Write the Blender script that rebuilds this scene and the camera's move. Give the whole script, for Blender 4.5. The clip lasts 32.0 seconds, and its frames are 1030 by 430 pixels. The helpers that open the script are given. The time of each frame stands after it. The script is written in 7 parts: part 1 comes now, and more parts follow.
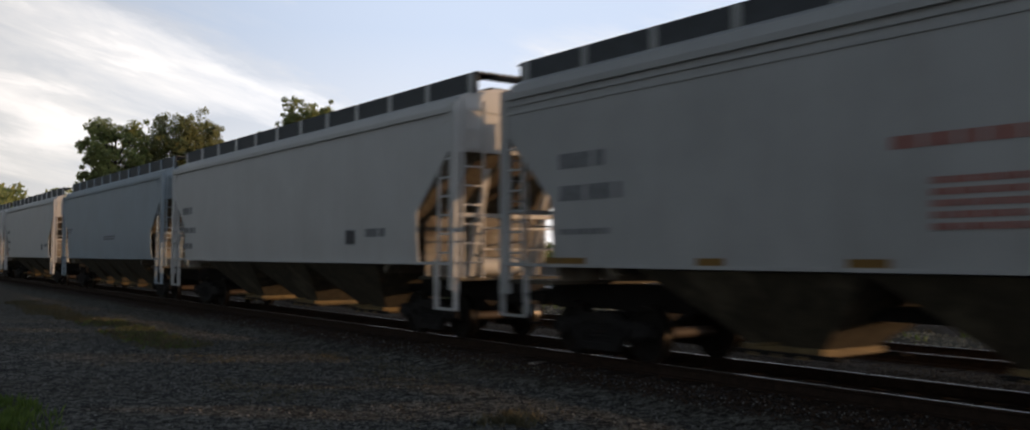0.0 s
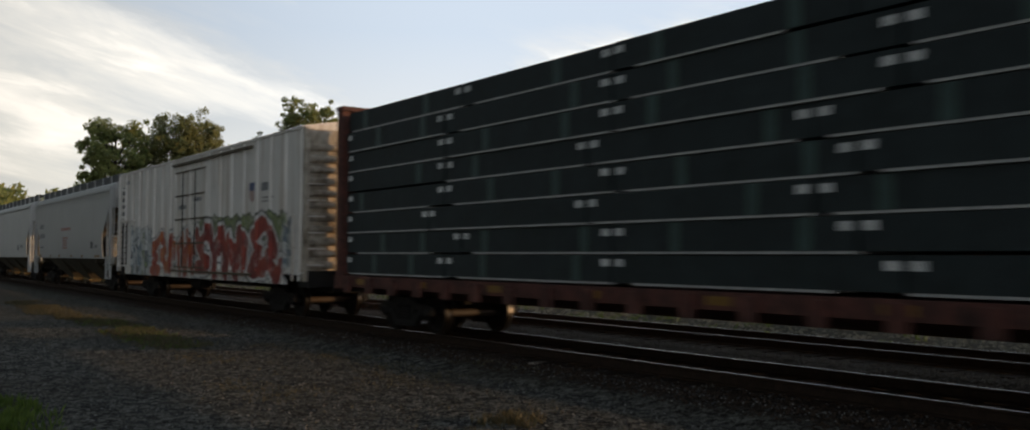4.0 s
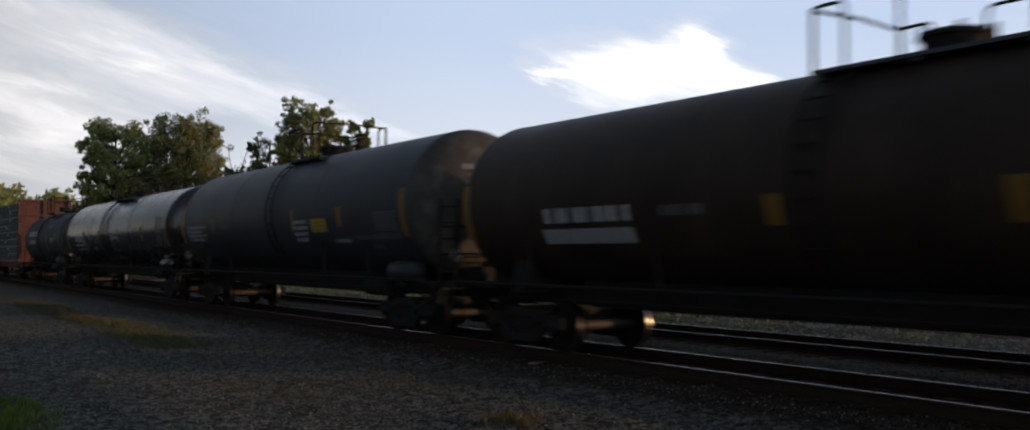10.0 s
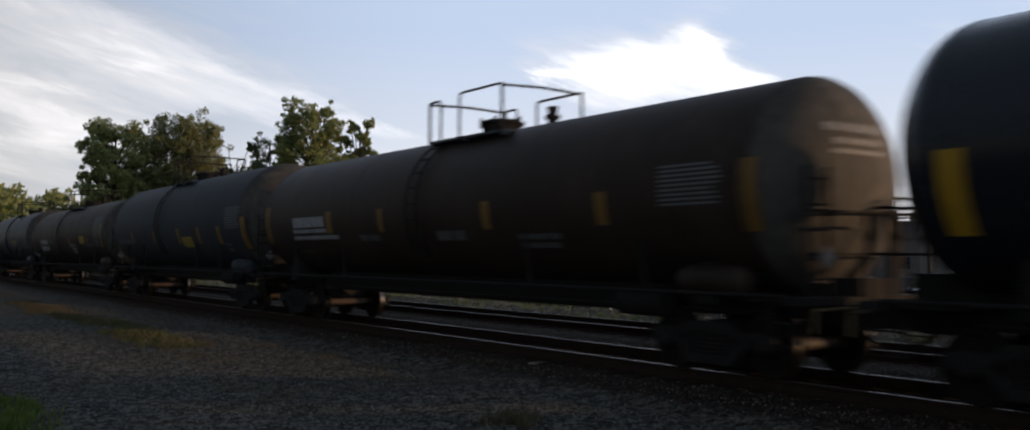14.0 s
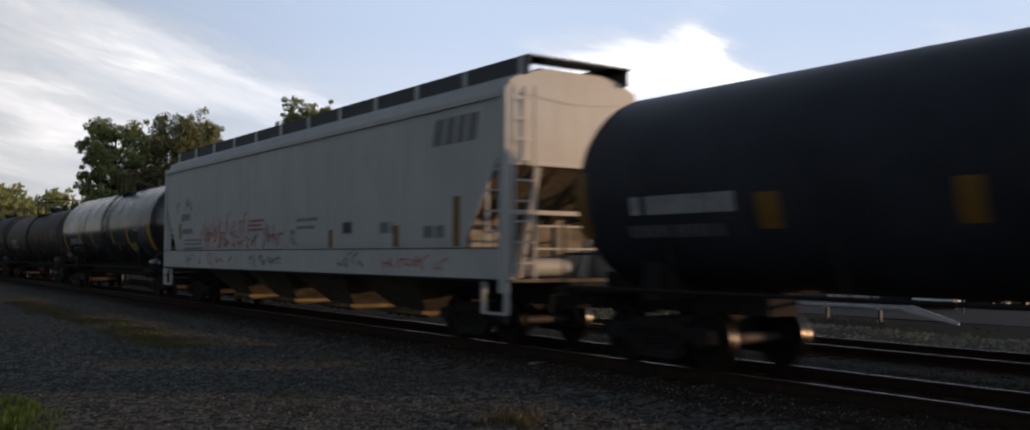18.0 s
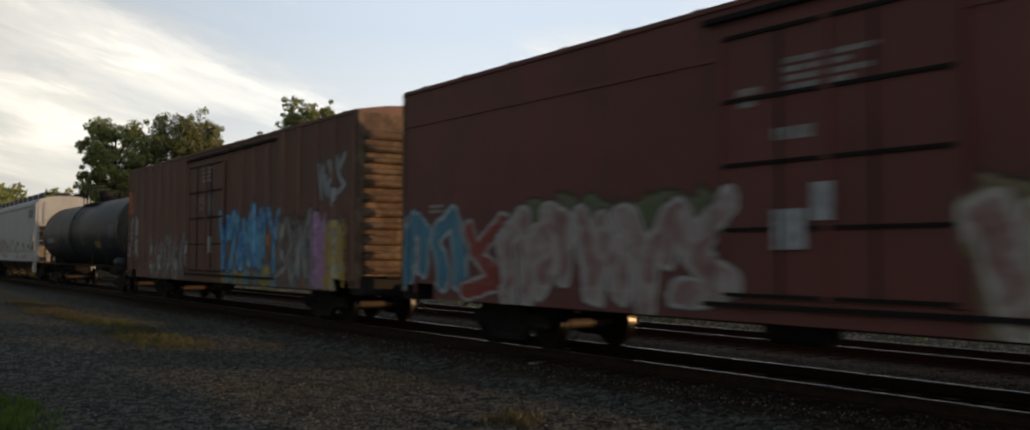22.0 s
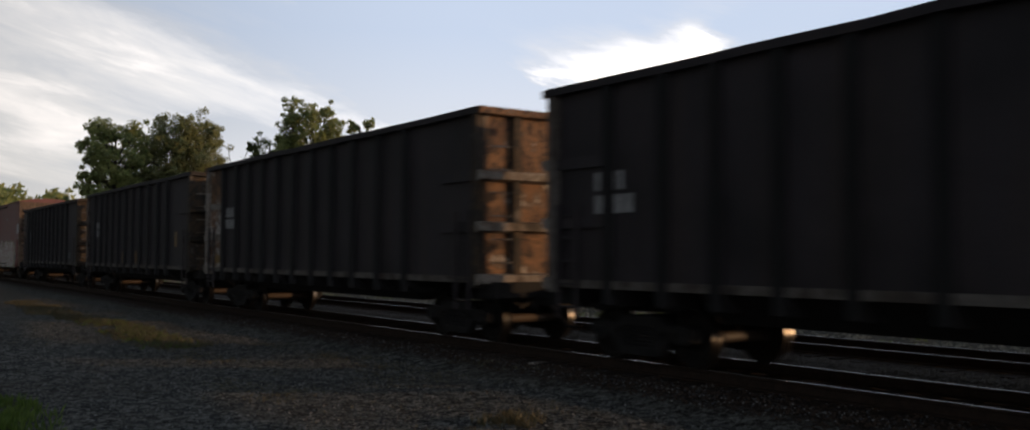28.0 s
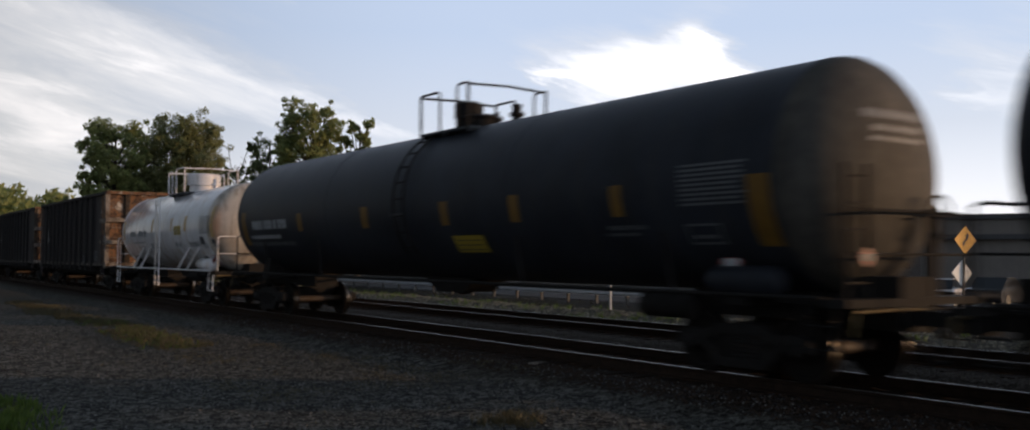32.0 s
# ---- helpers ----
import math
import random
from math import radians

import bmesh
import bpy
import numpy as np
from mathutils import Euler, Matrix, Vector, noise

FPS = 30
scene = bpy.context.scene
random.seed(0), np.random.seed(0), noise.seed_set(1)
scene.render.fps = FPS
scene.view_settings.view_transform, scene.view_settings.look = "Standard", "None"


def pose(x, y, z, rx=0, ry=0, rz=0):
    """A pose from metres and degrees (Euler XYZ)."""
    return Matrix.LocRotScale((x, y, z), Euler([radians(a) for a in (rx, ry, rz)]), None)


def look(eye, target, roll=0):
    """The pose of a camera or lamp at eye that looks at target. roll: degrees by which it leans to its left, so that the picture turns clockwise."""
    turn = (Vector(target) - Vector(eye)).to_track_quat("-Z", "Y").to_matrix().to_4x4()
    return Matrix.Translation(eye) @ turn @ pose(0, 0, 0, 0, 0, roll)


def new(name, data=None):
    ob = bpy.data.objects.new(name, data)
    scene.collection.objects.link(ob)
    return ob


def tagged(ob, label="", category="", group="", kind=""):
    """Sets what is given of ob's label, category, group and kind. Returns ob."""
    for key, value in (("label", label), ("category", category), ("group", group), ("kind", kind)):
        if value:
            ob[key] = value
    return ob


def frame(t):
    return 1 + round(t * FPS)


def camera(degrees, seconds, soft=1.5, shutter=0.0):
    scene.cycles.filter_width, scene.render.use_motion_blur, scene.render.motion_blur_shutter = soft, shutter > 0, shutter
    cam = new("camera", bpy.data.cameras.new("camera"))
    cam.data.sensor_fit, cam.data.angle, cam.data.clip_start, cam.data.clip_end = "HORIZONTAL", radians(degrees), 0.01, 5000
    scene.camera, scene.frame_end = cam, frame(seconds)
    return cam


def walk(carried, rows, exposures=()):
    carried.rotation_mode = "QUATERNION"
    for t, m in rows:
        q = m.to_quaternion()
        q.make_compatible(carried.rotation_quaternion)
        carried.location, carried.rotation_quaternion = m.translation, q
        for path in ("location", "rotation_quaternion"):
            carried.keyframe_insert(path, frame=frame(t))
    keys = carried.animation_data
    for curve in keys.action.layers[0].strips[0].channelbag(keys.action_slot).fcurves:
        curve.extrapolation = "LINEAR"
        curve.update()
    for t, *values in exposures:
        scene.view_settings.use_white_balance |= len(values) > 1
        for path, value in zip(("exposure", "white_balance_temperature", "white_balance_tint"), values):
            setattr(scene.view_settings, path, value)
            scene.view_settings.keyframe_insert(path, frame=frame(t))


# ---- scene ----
# World: y runs along the track (the train rolls towards +y), x across it away from the camera, z = 0 is the top of the rails.
TRACK_X, TRACK2_X, GROUND = 11.07, 15.85, -0.32
SPEED = 11.70

cam = camera(55.8, 32.0, soft=1.85, shutter=0.55)
EYE = pose(0, 0, 1.62, 92.42, -0.21, -35.12)
walk(cam, [(0.0, EYE), (32.0, EYE)], exposures=[
    (0.0, 0.16, 6800, 10), (1.0, 0.18, 7200, 6), (3.5, 0.16, 7300, 6), (6.0, -0.02, 6500, 10), (14.0, -0.05, 6450, 10), (16.0, 0.18, 6900, 7), (17.0, 0.14, 6850, 8), (18.0, 0.0, 6450, 10), (19.0, 0.0, 6520, 10),
    (20.0, 0.18, 7150, 6), (21.0, 0.18, 7350, 6), (23.0, 0.18, 7350, 6), (24.0, 0.05, 6850, 10), (26.0, 0.0, 6750, 10), (29.0, 0.0, 6800, 10), (31.0, -0.03, 6500, 10), (32.0, -0.05, 6500, 10)])

# ---------- sky and sun ----------
SUN = Vector((0.80, -0.58, 0.105)).normalized()


def make_world():
    """Evening sky: clear-air sky with streaked cloud banks, brighter towards the sun."""
    w = bpy.data.worlds.new("evening_sky")
    w.use_nodes = True
    nt = w.node_tree
    nt.nodes.clear()
    N, K = nt.nodes.new, nt.links.new

    def math_node(op, a, b=None, c=None):
        n = N("ShaderNodeMath")
        n.operation = op
        for k, v in enumerate((a, b, c)):
            if v is None:
                continue
            if isinstance(v, (int, float)):
                n.inputs[k].default_value = v
            else:
                K(v, n.inputs[k])
        return n.outputs[0]

    out, bg = N("ShaderNodeOutputWorld"), N("ShaderNodeBackground")
    sky = N("ShaderNodeTexSky")
    sky.sky_type, sky.sun_disc = "NISHITA", False
    sky.sun_elevation, sky.sun_rotation = math.asin(SUN.z), math.atan2(SUN.x, SUN.y)
    sky.air_density, sky.dust_density, sky.ozone_density = 1.0, 1.0, 1.4
    co = N("ShaderNodeTexCoord")
    sep = N("ShaderNodeSeparateXYZ")
    K(co.outputs["Generated"], sep.inputs[0])
    az = math_node("ARCTAN2", sep.outputs[0], sep.outputs[1])
    el = math_node("ARCSINE", sep.outputs[2])
    # streaks that sink to the right
    along = math_node("MULTIPLY_ADD", el, 0.9, az)
    across = math_node("MULTIPLY_ADD", az, 0.20, el)
    vec = N("ShaderNodeCombineXYZ")
    K(math_node("MULTIPLY", along, 2.2), vec.inputs[0])
    K(math_node("MULTIPLY", across, 9.0), vec.inputs[1])
    nz = N("ShaderNodeTexNoise")
    nz.inputs["Scale"].default_value, nz.inputs["Detail"].default_value = 1.0, 9
    nz.inputs["Roughness"].default_value, nz.inputs["Distortion"].default_value = 0.55, 0.55
    K(vec.outputs[0], nz.inputs["Vector"])
    fine = N("ShaderNodeTexNoise")
    fine.inputs["Scale"].default_value, fine.inputs["Detail"].default_value = 1.0, 8
    fine.inputs["Roughness"].default_value, fine.inputs["Distortion"].default_value = 0.62, 0.9
    vec2 = N("ShaderNodeCombineXYZ")
    K(math_node("MULTIPLY", along, 6.5), vec2.inputs[0])
    K(math_node("MULTIPLY", across, 30.0), vec2.inputs[1])
    K(vec2.outputs[0], fine.inputs["Vector"])
    total = math_node("ADD", math_node("MULTIPLY_ADD", nz.outputs["Fac"], 0.62, 0.17), math_node("MULTIPLY", math_node("SUBTRACT", fine.outputs["Fac"], 0.5), 0.36))
    # ragged edges: the banks are evaluated on warped angles
    warp = N("ShaderNodeTexNoise")
    warp.inputs["Scale"].default_value, warp.inputs["Detail"].default_value, warp.inputs["Roughness"].default_value = 1.0, 7, 0.62
    vec3 = N("ShaderNodeCombineXYZ")
    K(math_node("MULTIPLY", along, 11.0), vec3.inputs[0])
    K(math_node("MULTIPLY", across, 26.0), vec3.inputs[1])
    K(vec3.outputs[0], warp.inputs["Vector"])
    wsep = N("ShaderNodeSeparateColor")
    K(warp.outputs["Color"], wsep.inputs[0])
    azw = math_node("MULTIPLY_ADD", math_node("SUBTRACT", wsep.outputs[0], 0.5), radians(8.0), az)
    elw = math_node("MULTIPLY_ADD", math_node("SUBTRACT", wsep.outputs[1], 0.5), radians(3.0), el)
    # cloud banks: azimuth, elevation, half sizes, fall towards the right, weight
    for a, e, ra, re, fall, wt in CLOUDS:
        off = math_node("SUBTRACT", azw, radians(a))
        du = math_node("DIVIDE", off, radians(ra))
        dv = math_node("DIVIDE", math_node("MULTIPLY_ADD", off, fall, math_node("SUBTRACT", elw, radians(e))), radians(re))
        d2 = math_node("ADD", math_node("MULTIPLY", du, du), math_node("MULTIPLY", dv, dv))
        total = math_node("MULTIPLY_ADD", math_node("POWER", 2.718, math_node("MULTIPLY", d2, -1.0)), wt, total)
    ramp = N("ShaderNodeMapRange")
    ramp.interpolation_type = "SMOOTHSTEP"
    ramp.inputs["From Min"].default_value, ramp.inputs["From Max"].default_value = 0.38, 1.02
    K(total, ramp.inputs["Value"])
    # haze towards the horizon
    hz = N("ShaderNodeMapRange")
    hz.inputs["From Min"].default_value, hz.inputs["From Max"].default_value = radians(1.0), radians(13)
    hz.inputs["To Min"].default_value, hz.inputs["To Max"].default_value = 0.75, 0.0
    K(el, hz.inputs["Value"])
    # banks lie low; overhead the sky is clearer
    low = N("ShaderNodeMapRange")
    low.interpolation_type = "SMOOTHSTEP"
    low.inputs["From Min"].default_value, low.inputs["From Max"].default_value = radians(17), radians(50)
    low.inputs["To Min"].default_value, low.inputs["To Max"].default_value = 1.0, 0.12
    K(el, low.inputs["Value"])
    thick = math_node("MULTIPLY", math_node("MAXIMUM", ramp.outputs[0], hz.outputs[0]), low.outputs[0])
    cover = math_node("MAXIMUM", thick, math_node("MULTIPLY", low.outputs[0], VEIL))
    # clouds scatter more light on the sun's side
    dot = N("ShaderNodeVectorMath")
    dot.operation = "DOT_PRODUCT"
    dot.inputs[1].default_value = SUN
    K(co.outputs["Generated"], dot.inputs[0])
    lit = N("ShaderNodeMapRange")
    lit.interpolation_type = "SMOOTHSTEP"
    lit.inputs["From Min"].default_value, lit.inputs["From Max"].default_value = -1.0, 0.0
    lit.inputs["To Min"].default_value, lit.inputs["To Max"].default_value = CLOUD_LOW, CLOUD_HIGH
    K(dot.outputs["Value"], lit.inputs["Value"])
    cloud = N("ShaderNodeVectorMath")
    cloud.operation = "SCALE"
    hue = N("ShaderNodeMix")
    hue.data_type = "RGBA"
    hue.inputs[6].default_value, hue.inputs[7].default_value = (0.60, 0.71, 0.93, 1), (1.0, 0.955, 0.94, 1)
    K(thick, hue.inputs["Factor"])
    K(hue.outputs[2], cloud.inputs[0])
    dense = N("ShaderNodeMapRange")
    dense.inputs["From Min"].default_value, dense.inputs["From Max"].default_value = 0.35, 1.0
    dense.inputs["To Min"].default_value, dense.inputs["To Max"].default_value = 0.89, 1.35
    K(thick, dense.inputs["Value"])
    K(math_node("MULTIPLY", lit.outputs[0], dense.outputs[0]), cloud.inputs["Scale"])
    mul = N("ShaderNodeVectorMath")
    mul.operation = "MULTIPLY"
    mul.inputs[1].default_value = (SKY_STRENGTH * 1.08, SKY_STRENGTH, SKY_STRENGTH * 0.88)
    K(sky.outputs[0], mul.inputs[0])
    mix = N("ShaderNodeMix")
    mix.data_type = "RGBA"
    K(cover, mix.inputs["Factor"])
    K(mul.outputs[0], mix.inputs[6])
    K(cloud.outputs[0], mix.inputs[7])
    K(mix.outputs[2], bg.inputs["Color"])
    K(bg.outputs[0], out.inputs[0])
    scene.world = w


SKY_STRENGTH, CLOUD_LOW, CLOUD_HIGH, VEIL = 0.082, 0.06, 1.40, 0.74
CLOUDS = [(4, 11.0, 13, 6.0, 0.15, 0.16), (6, 12.8, 10, 3.6, 0.25, 0.14), (14, 11.0, 8, 2.4, 0.25, 0.10), (10, 7.6, 9, 2.4, 0.22, 0.16), (21, 8.6, 7, 1.5, 0.24, 0.14), (8, 5.2, 14, 3.6, 0.1, 0.20), (27, 7.0, 6, 0.8, 0.2, 0.12),
          (23, 14.8, 5, 0.35, 0.3, 0.16), (25, 13.6, 6, 2.0, 0.2, -0.30), (31, 11.0, 4.5, 2.6, 0.1, -0.24), (29, 15.0, 8, 2.0, 0.0, -0.16), (54, 13.5, 4.5, 2.6, 0.0, -0.16),
          (43.6, 12.3, 3.8, 1.5, -0.22, 0.21), (46.2, 12.3, 1.8, 1.7, 0.0, 0.24), (48.2, 10.6, 3.0, 1.5, 0.35, 0.30), (43.0, 10.6, 4.6, 2.0, 0.12, 0.18), (38.3, 10.7, 3.4, 0.35, 0.22, 0.30), (40.5, 8.8, 4.5, 1.6, 0.2, 0.12), (40.0, 11.4, 4.0, 2.0, 0.0, 0.07), (20.5, 14.6, 3.0, 0.35, 0.3, 0.22), (62, 9, 5, 3, 0.2, 0.30)]
make_world()
sun = new("sun", bpy.data.lights.new("sun", "SUN"))
sun.data.energy, sun.data.angle, sun.data.color = 2.6, radians(0.6), (1.0, 0.62, 0.34)
sun.matrix_world = look((0, 0, 60), Vector((0, 0, 60)) - SUN)


# ---------- materials ----------
MATS = {}


def spray_paint(nt, place, under, region, seed):
    """Sprayed letters without words: leaning blocks with notches and outlines inside a ragged field. region: rear end, front end, bottom, top, fill colours, outline, letter width."""
    N, K = nt.nodes.new, nt.links.new
    y0, y1, z0, z1, fills, line, lw = region

    def mn(op, a, b=None, c=None):
        n = N("ShaderNodeMath")
        n.operation = op
        n.use_clamp = op == "MULTIPLY_ADD" and c is not None and isinstance(c, float) and c > 90
        for k, v in enumerate((a, b, c)):
            if v is None:
                continue
            if isinstance(v, (int, float)):
                n.inputs[k].default_value = v
            else:
                K(v, n.inputs[k])
        return n.outputs[0]

    def band(v, lo, hi):
        n = N("ShaderNodeMapRange")
        n.inputs["From Min"].default_value, n.inputs["From Max"].default_value = lo, hi
        K(v, n.inputs["Value"])
        return n.outputs[0]

    sp = N("ShaderNodeSeparateXYZ")
    K(place, sp.inputs[0])
    wob = N("ShaderNodeTexNoise")
    wob.inputs["Scale"].default_value, wob.inputs["Detail"].default_value = 1.1 / lw, 3
    K(place, wob.inputs["Vector"])
    wv = mn("SUBTRACT", wob.outputs["Fac"], 0.5)
    y = mn("MULTIPLY_ADD", wv, lw * 1.1, sp.outputs[1])
    z = mn("MULTIPLY_ADD", wv, lw * 0.8, sp.outputs[2])
    top = N("ShaderNodeTexNoise")
    top.noise_dimensions = "1D"
    top.inputs["Scale"].default_value, top.inputs["Detail"].default_value = 1.3 / lw, 2
    K(mn("ADD", y, seed * 7.3), top.inputs["W"])
    zt = mn("MULTIPLY_ADD", top.outputs["Fac"], (z1 - z0) * 0.36, z0 + (z1 - z0) * 0.76)
    m = mn("MULTIPLY", band(y, y0, y0 + 0.05), band(y, y1, y1 - 0.05))
    m = mn("MULTIPLY", m, band(z, z0, z0 + 0.04))
    m = mn("MULTIPLY", m, band(mn("SUBTRACT", zt, z), 0.0, 0.05))
    halo = band(mn("SUBTRACT", zt, z), 0.22, 0.12)
    # letters side by side, leaning, each with a fill of its own, notches and an outline
    run = mn("DIVIDE", mn("MULTIPLY_ADD", z, 0.16 * (1 if seed % 2 else -1), y), lw * 1.25)
    idx = mn("FLOOR", run)
    u = mn("SUBTRACT", mn("SUBTRACT", run, idx), 0.5)
    dice = N("ShaderNodeTexWhiteNoise")
    dice.noise_dimensions = "1D"
    K(mn("ADD", idx, seed * 17.3), dice.inputs["W"])
    sc = N("ShaderNodeSeparateColor")
    K(dice.outputs["Color"], sc.inputs[0])
    ramp = N("ShaderNodeValToRGB")
    ramp.color_ramp.interpolation = "CONSTANT"
    els = ramp.color_ramp.elements
    while len(els) < len(fills):
        els.new(0.5)
    for k, c in enumerate(fills):
        els[k].position, els[k].color = k / len(fills), (*c, 1)
    patch = N("ShaderNodeTexNoise")
    patch.inputs["Scale"].default_value, patch.inputs["Detail"].default_value = 1.6 / lw, 2
    K(place, patch.inputs["Vector"])
    K(mn("FRACT", mn("MULTIPLY_ADD", patch.outputs["Fac"], 0.9, sc.outputs[0])), ramp.inputs["Fac"])
    rim = band(mn("ABSOLUTE", u), 0.425, 0.465)
    rows = mn("MULTIPLY_ADD", sc.outputs[1], 1.0, mn("MULTIPLY", z, 2.3 / (z1 - z0)))
    gap = band(mn("ABSOLUTE", mn("SUBTRACT", mn("FRACT", rows), 0.5)), 0.14, 0.09)
    side = mn("MULTIPLY", u, mn("SIGN", mn("SUBTRACT", sc.outputs[2], 0.5)))
    notch = mn("MULTIPLY", gap, band(side, -0.12, -0.06))
    edge = mn("MAXIMUM", mn("MAXIMUM", rim, notch), halo)
    mx = N("ShaderNodeMix")
    mx.data_type = "RGBA"
    K(edge, mx.inputs["Factor"])
    K(ramp.outputs["Color"], mx.inputs[6])
    mx.inputs[7].default_value = (*line, 1)
    # dark rim along the top of the letters
    cap = N("ShaderNodeMix")
    cap.data_type = "RGBA"
    K(band(mn("SUBTRACT", zt, z), 0.085, 0.06), cap.inputs["Factor"])
    K(mx.outputs[2], cap.inputs[6])
    cap.inputs[7].default_value = (*[c * 0.22 for c in line], 1)
    mx = cap
    wear = N("ShaderNodeTexNoise")
    wear.inputs["Scale"].default_value, wear.inputs["Detail"].default_value = 5.0, 6
    K(place, wear.inputs["Vector"])
    m = mn("MULTIPLY", m, band(wear.outputs["Fac"], 0.16, 0.46))
    res = N("ShaderNodeMix")
    res.data_type = "RGBA"
    K(m, res.inputs["Factor"])
    K(under, res.inputs[6])
    K(mx.outputs[2], res.inputs[7])
    return res.outputs[2]


# sprayed shapes without meaning: hooks, bolts, claws and forks as strokes in a unit box
GLYPHS = {"a": ((.05, 0, .25, .95), (.25, .95, .70, .70), (.70, .70, .55, .20)), "b": ((.15, 1, .60, .60), (.60, .60, .10, .42), (.10, .42, .75, .0), (.75, 0, 1.0, .3)),
          "c": ((.45, 0, .40, .5), (.40, .5, -.05, 1), (.40, .5, .95, .92), (.95, .92, .80, .55)), "d": ((.0, .08, .95, .22), (.95, .22, .25, .58), (.25, .58, .95, 1), (.25, .58, .05, .9)),
          "e": ((.0, .92, .35, .08), (.35, .08, .55, .85), (.55, .85, 1.0, .15), (1.0, .15, 1.0, .6)), "f": ((.90, 1, .15, .72), (.15, .72, .60, .45), (.60, .45, .05, .05), (.05, .05, 1.0, .12)),
          "g": ((.10, .05, .85, .95), (.0, .62, .45, .98), (.55, .40, 1.0, .05)), "h": ((.20, .0, .0, .70), (.0, .70, .55, 1), (.55, 1, .75, .0), (.75, 0, 1.0, .75))}


def spray_letters(nt, place, under, region, seed):
    """Fat sprayed letters with an inner tone, a dark line and a pale halo round them. region: front end, length, bottom, top, letters, fills, line, halo, half width of a stroke."""
    N, K = nt.nodes.new, nt.links.new
    yf, w, z0, z1, text, fills, line, halo, r = region

    def mn(op, a, b=None, c=None):
        n = N("ShaderNodeMath")
        n.operation = op
        for k, v in enumerate((a, b, c)):
            if v is not None:
                if isinstance(v, (int, float)):
                    n.inputs[k].default_value = v
                else:
                    K(v, n.inputs[k])
        return n.outputs[0]

    def vm(op, a, b=None, c=None):
        n = N("ShaderNodeVectorMath")
        n.operation = op
        for k, v in enumerate((a, b, c)):
            if v is not None:
                if isinstance(v, tuple):
                    n.inputs[k].default_value = v
                else:
                    K(v, n.inputs[k])
        return n

    def step(v, lo, hi):
        n = N("ShaderNodeMapRange")
        n.inputs["From Min"].default_value, n.inputs["From Max"].default_value = lo, hi
        K(v, n.inputs["Value"])
        return n.outputs[0]

    def over(fac, a, c):
        n = N("ShaderNodeMix")
        n.data_type = "RGBA"
        K(fac, n.inputs["Factor"])
        K(a, n.inputs[6])
        if isinstance(c, tuple):
            n.inputs[7].default_value = (*c, 1)
        else:
            K(c, n.inputs[7])
        return n.outputs[2]

    wob = N("ShaderNodeTexNoise")
    wob.inputs["Scale"].default_value, wob.inputs["Detail"].default_value = 1.5, 3
    K(place, wob.inputs["Vector"])
    p = vm("MULTIPLY_ADD", vm("SUBTRACT", wob.outputs["Color"], (0.5, 0.5, 0.5)).outputs[0], (0.0, 0.20 + 1.4 * r, 0.16 + 1.2 * r), place).outputs[0]
    p = vm("MULTIPLY", p, (0.0, 1.0, 1.0)).outputs[0]
    dist = None
    rnd = random.Random(seed * 31 + len(text))
    cell = w / len(text)
    for k, ch in enumerate(text):
        up = rnd.uniform(-0.07, 0.07) * (z1 - z0)
        for u0, v0, u1, v1 in GLYPHS[ch]:
            a = Vector((0, yf - (k + 0.02 + 0.92 * u0) * cell, z0 + r + up + (z1 - z0 - 2 * r) * v0))
            b = Vector((0, yf - (k + 0.02 + 0.92 * u1) * cell, z0 + r + up + (z1 - z0 - 2 * r) * v1))
            ba = b - a
            q = p if dist is None else vm("MULTIPLY_ADD", dist, (1e-6, 1e-6, 1e-6), p).outputs[0]
            pa = vm("SUBTRACT", q, tuple(a)).outputs[0]
            t = vm("DOT_PRODUCT", pa, tuple(ba / ba.length_squared)).outputs["Value"]
            n = N("ShaderNodeClamp")
            K(t, n.inputs[0])
            d = vm("LENGTH", vm("MULTIPLY_ADD", tuple(-ba), n.outputs[0], pa).outputs[0]).outputs["Value"]
            dist = d if dist is None else mn("MINIMUM", dist, d)
    tone = N("ShaderNodeTexNoise")
    tone.inputs["Scale"].default_value, tone.inputs["Detail"].default_value = 1.4, 3
    K(place, tone.inputs["Vector"])
    ramp = N("ShaderNodeValToRGB")
    els = ramp.color_ramp.elements
    while len(els) < len(fills):
        els.new(0.5)
    for k, c in enumerate(fills):
        els[k].position, els[k].color = 0.32 + 0.36 * k / max(1, len(fills) - 1), (*c, 1)
    K(tone.outputs["Fac"], ramp.inputs["Fac"])
    wear = N("ShaderNodeTexNoise")
    wear.inputs["Scale"].default_value, wear.inputs["Detail"].default_value = 4.0, 6
    K(place, wear.inputs["Vector"])
    keep = step(wear.outputs["Fac"], 0.14, 0.44)
    soft = r * 0.18
    col = over(mn("MULTIPLY", step(dist, r * 1.72, r * 1.72 - soft * 2), keep), under, line)
    col = over(mn("MULTIPLY", step(dist, r * 1.40, r * 1.40 - soft), keep), col, halo)
    return over(mn("MULTIPLY", step(dist, r, r - soft), keep), col, ramp.outputs["Color"])


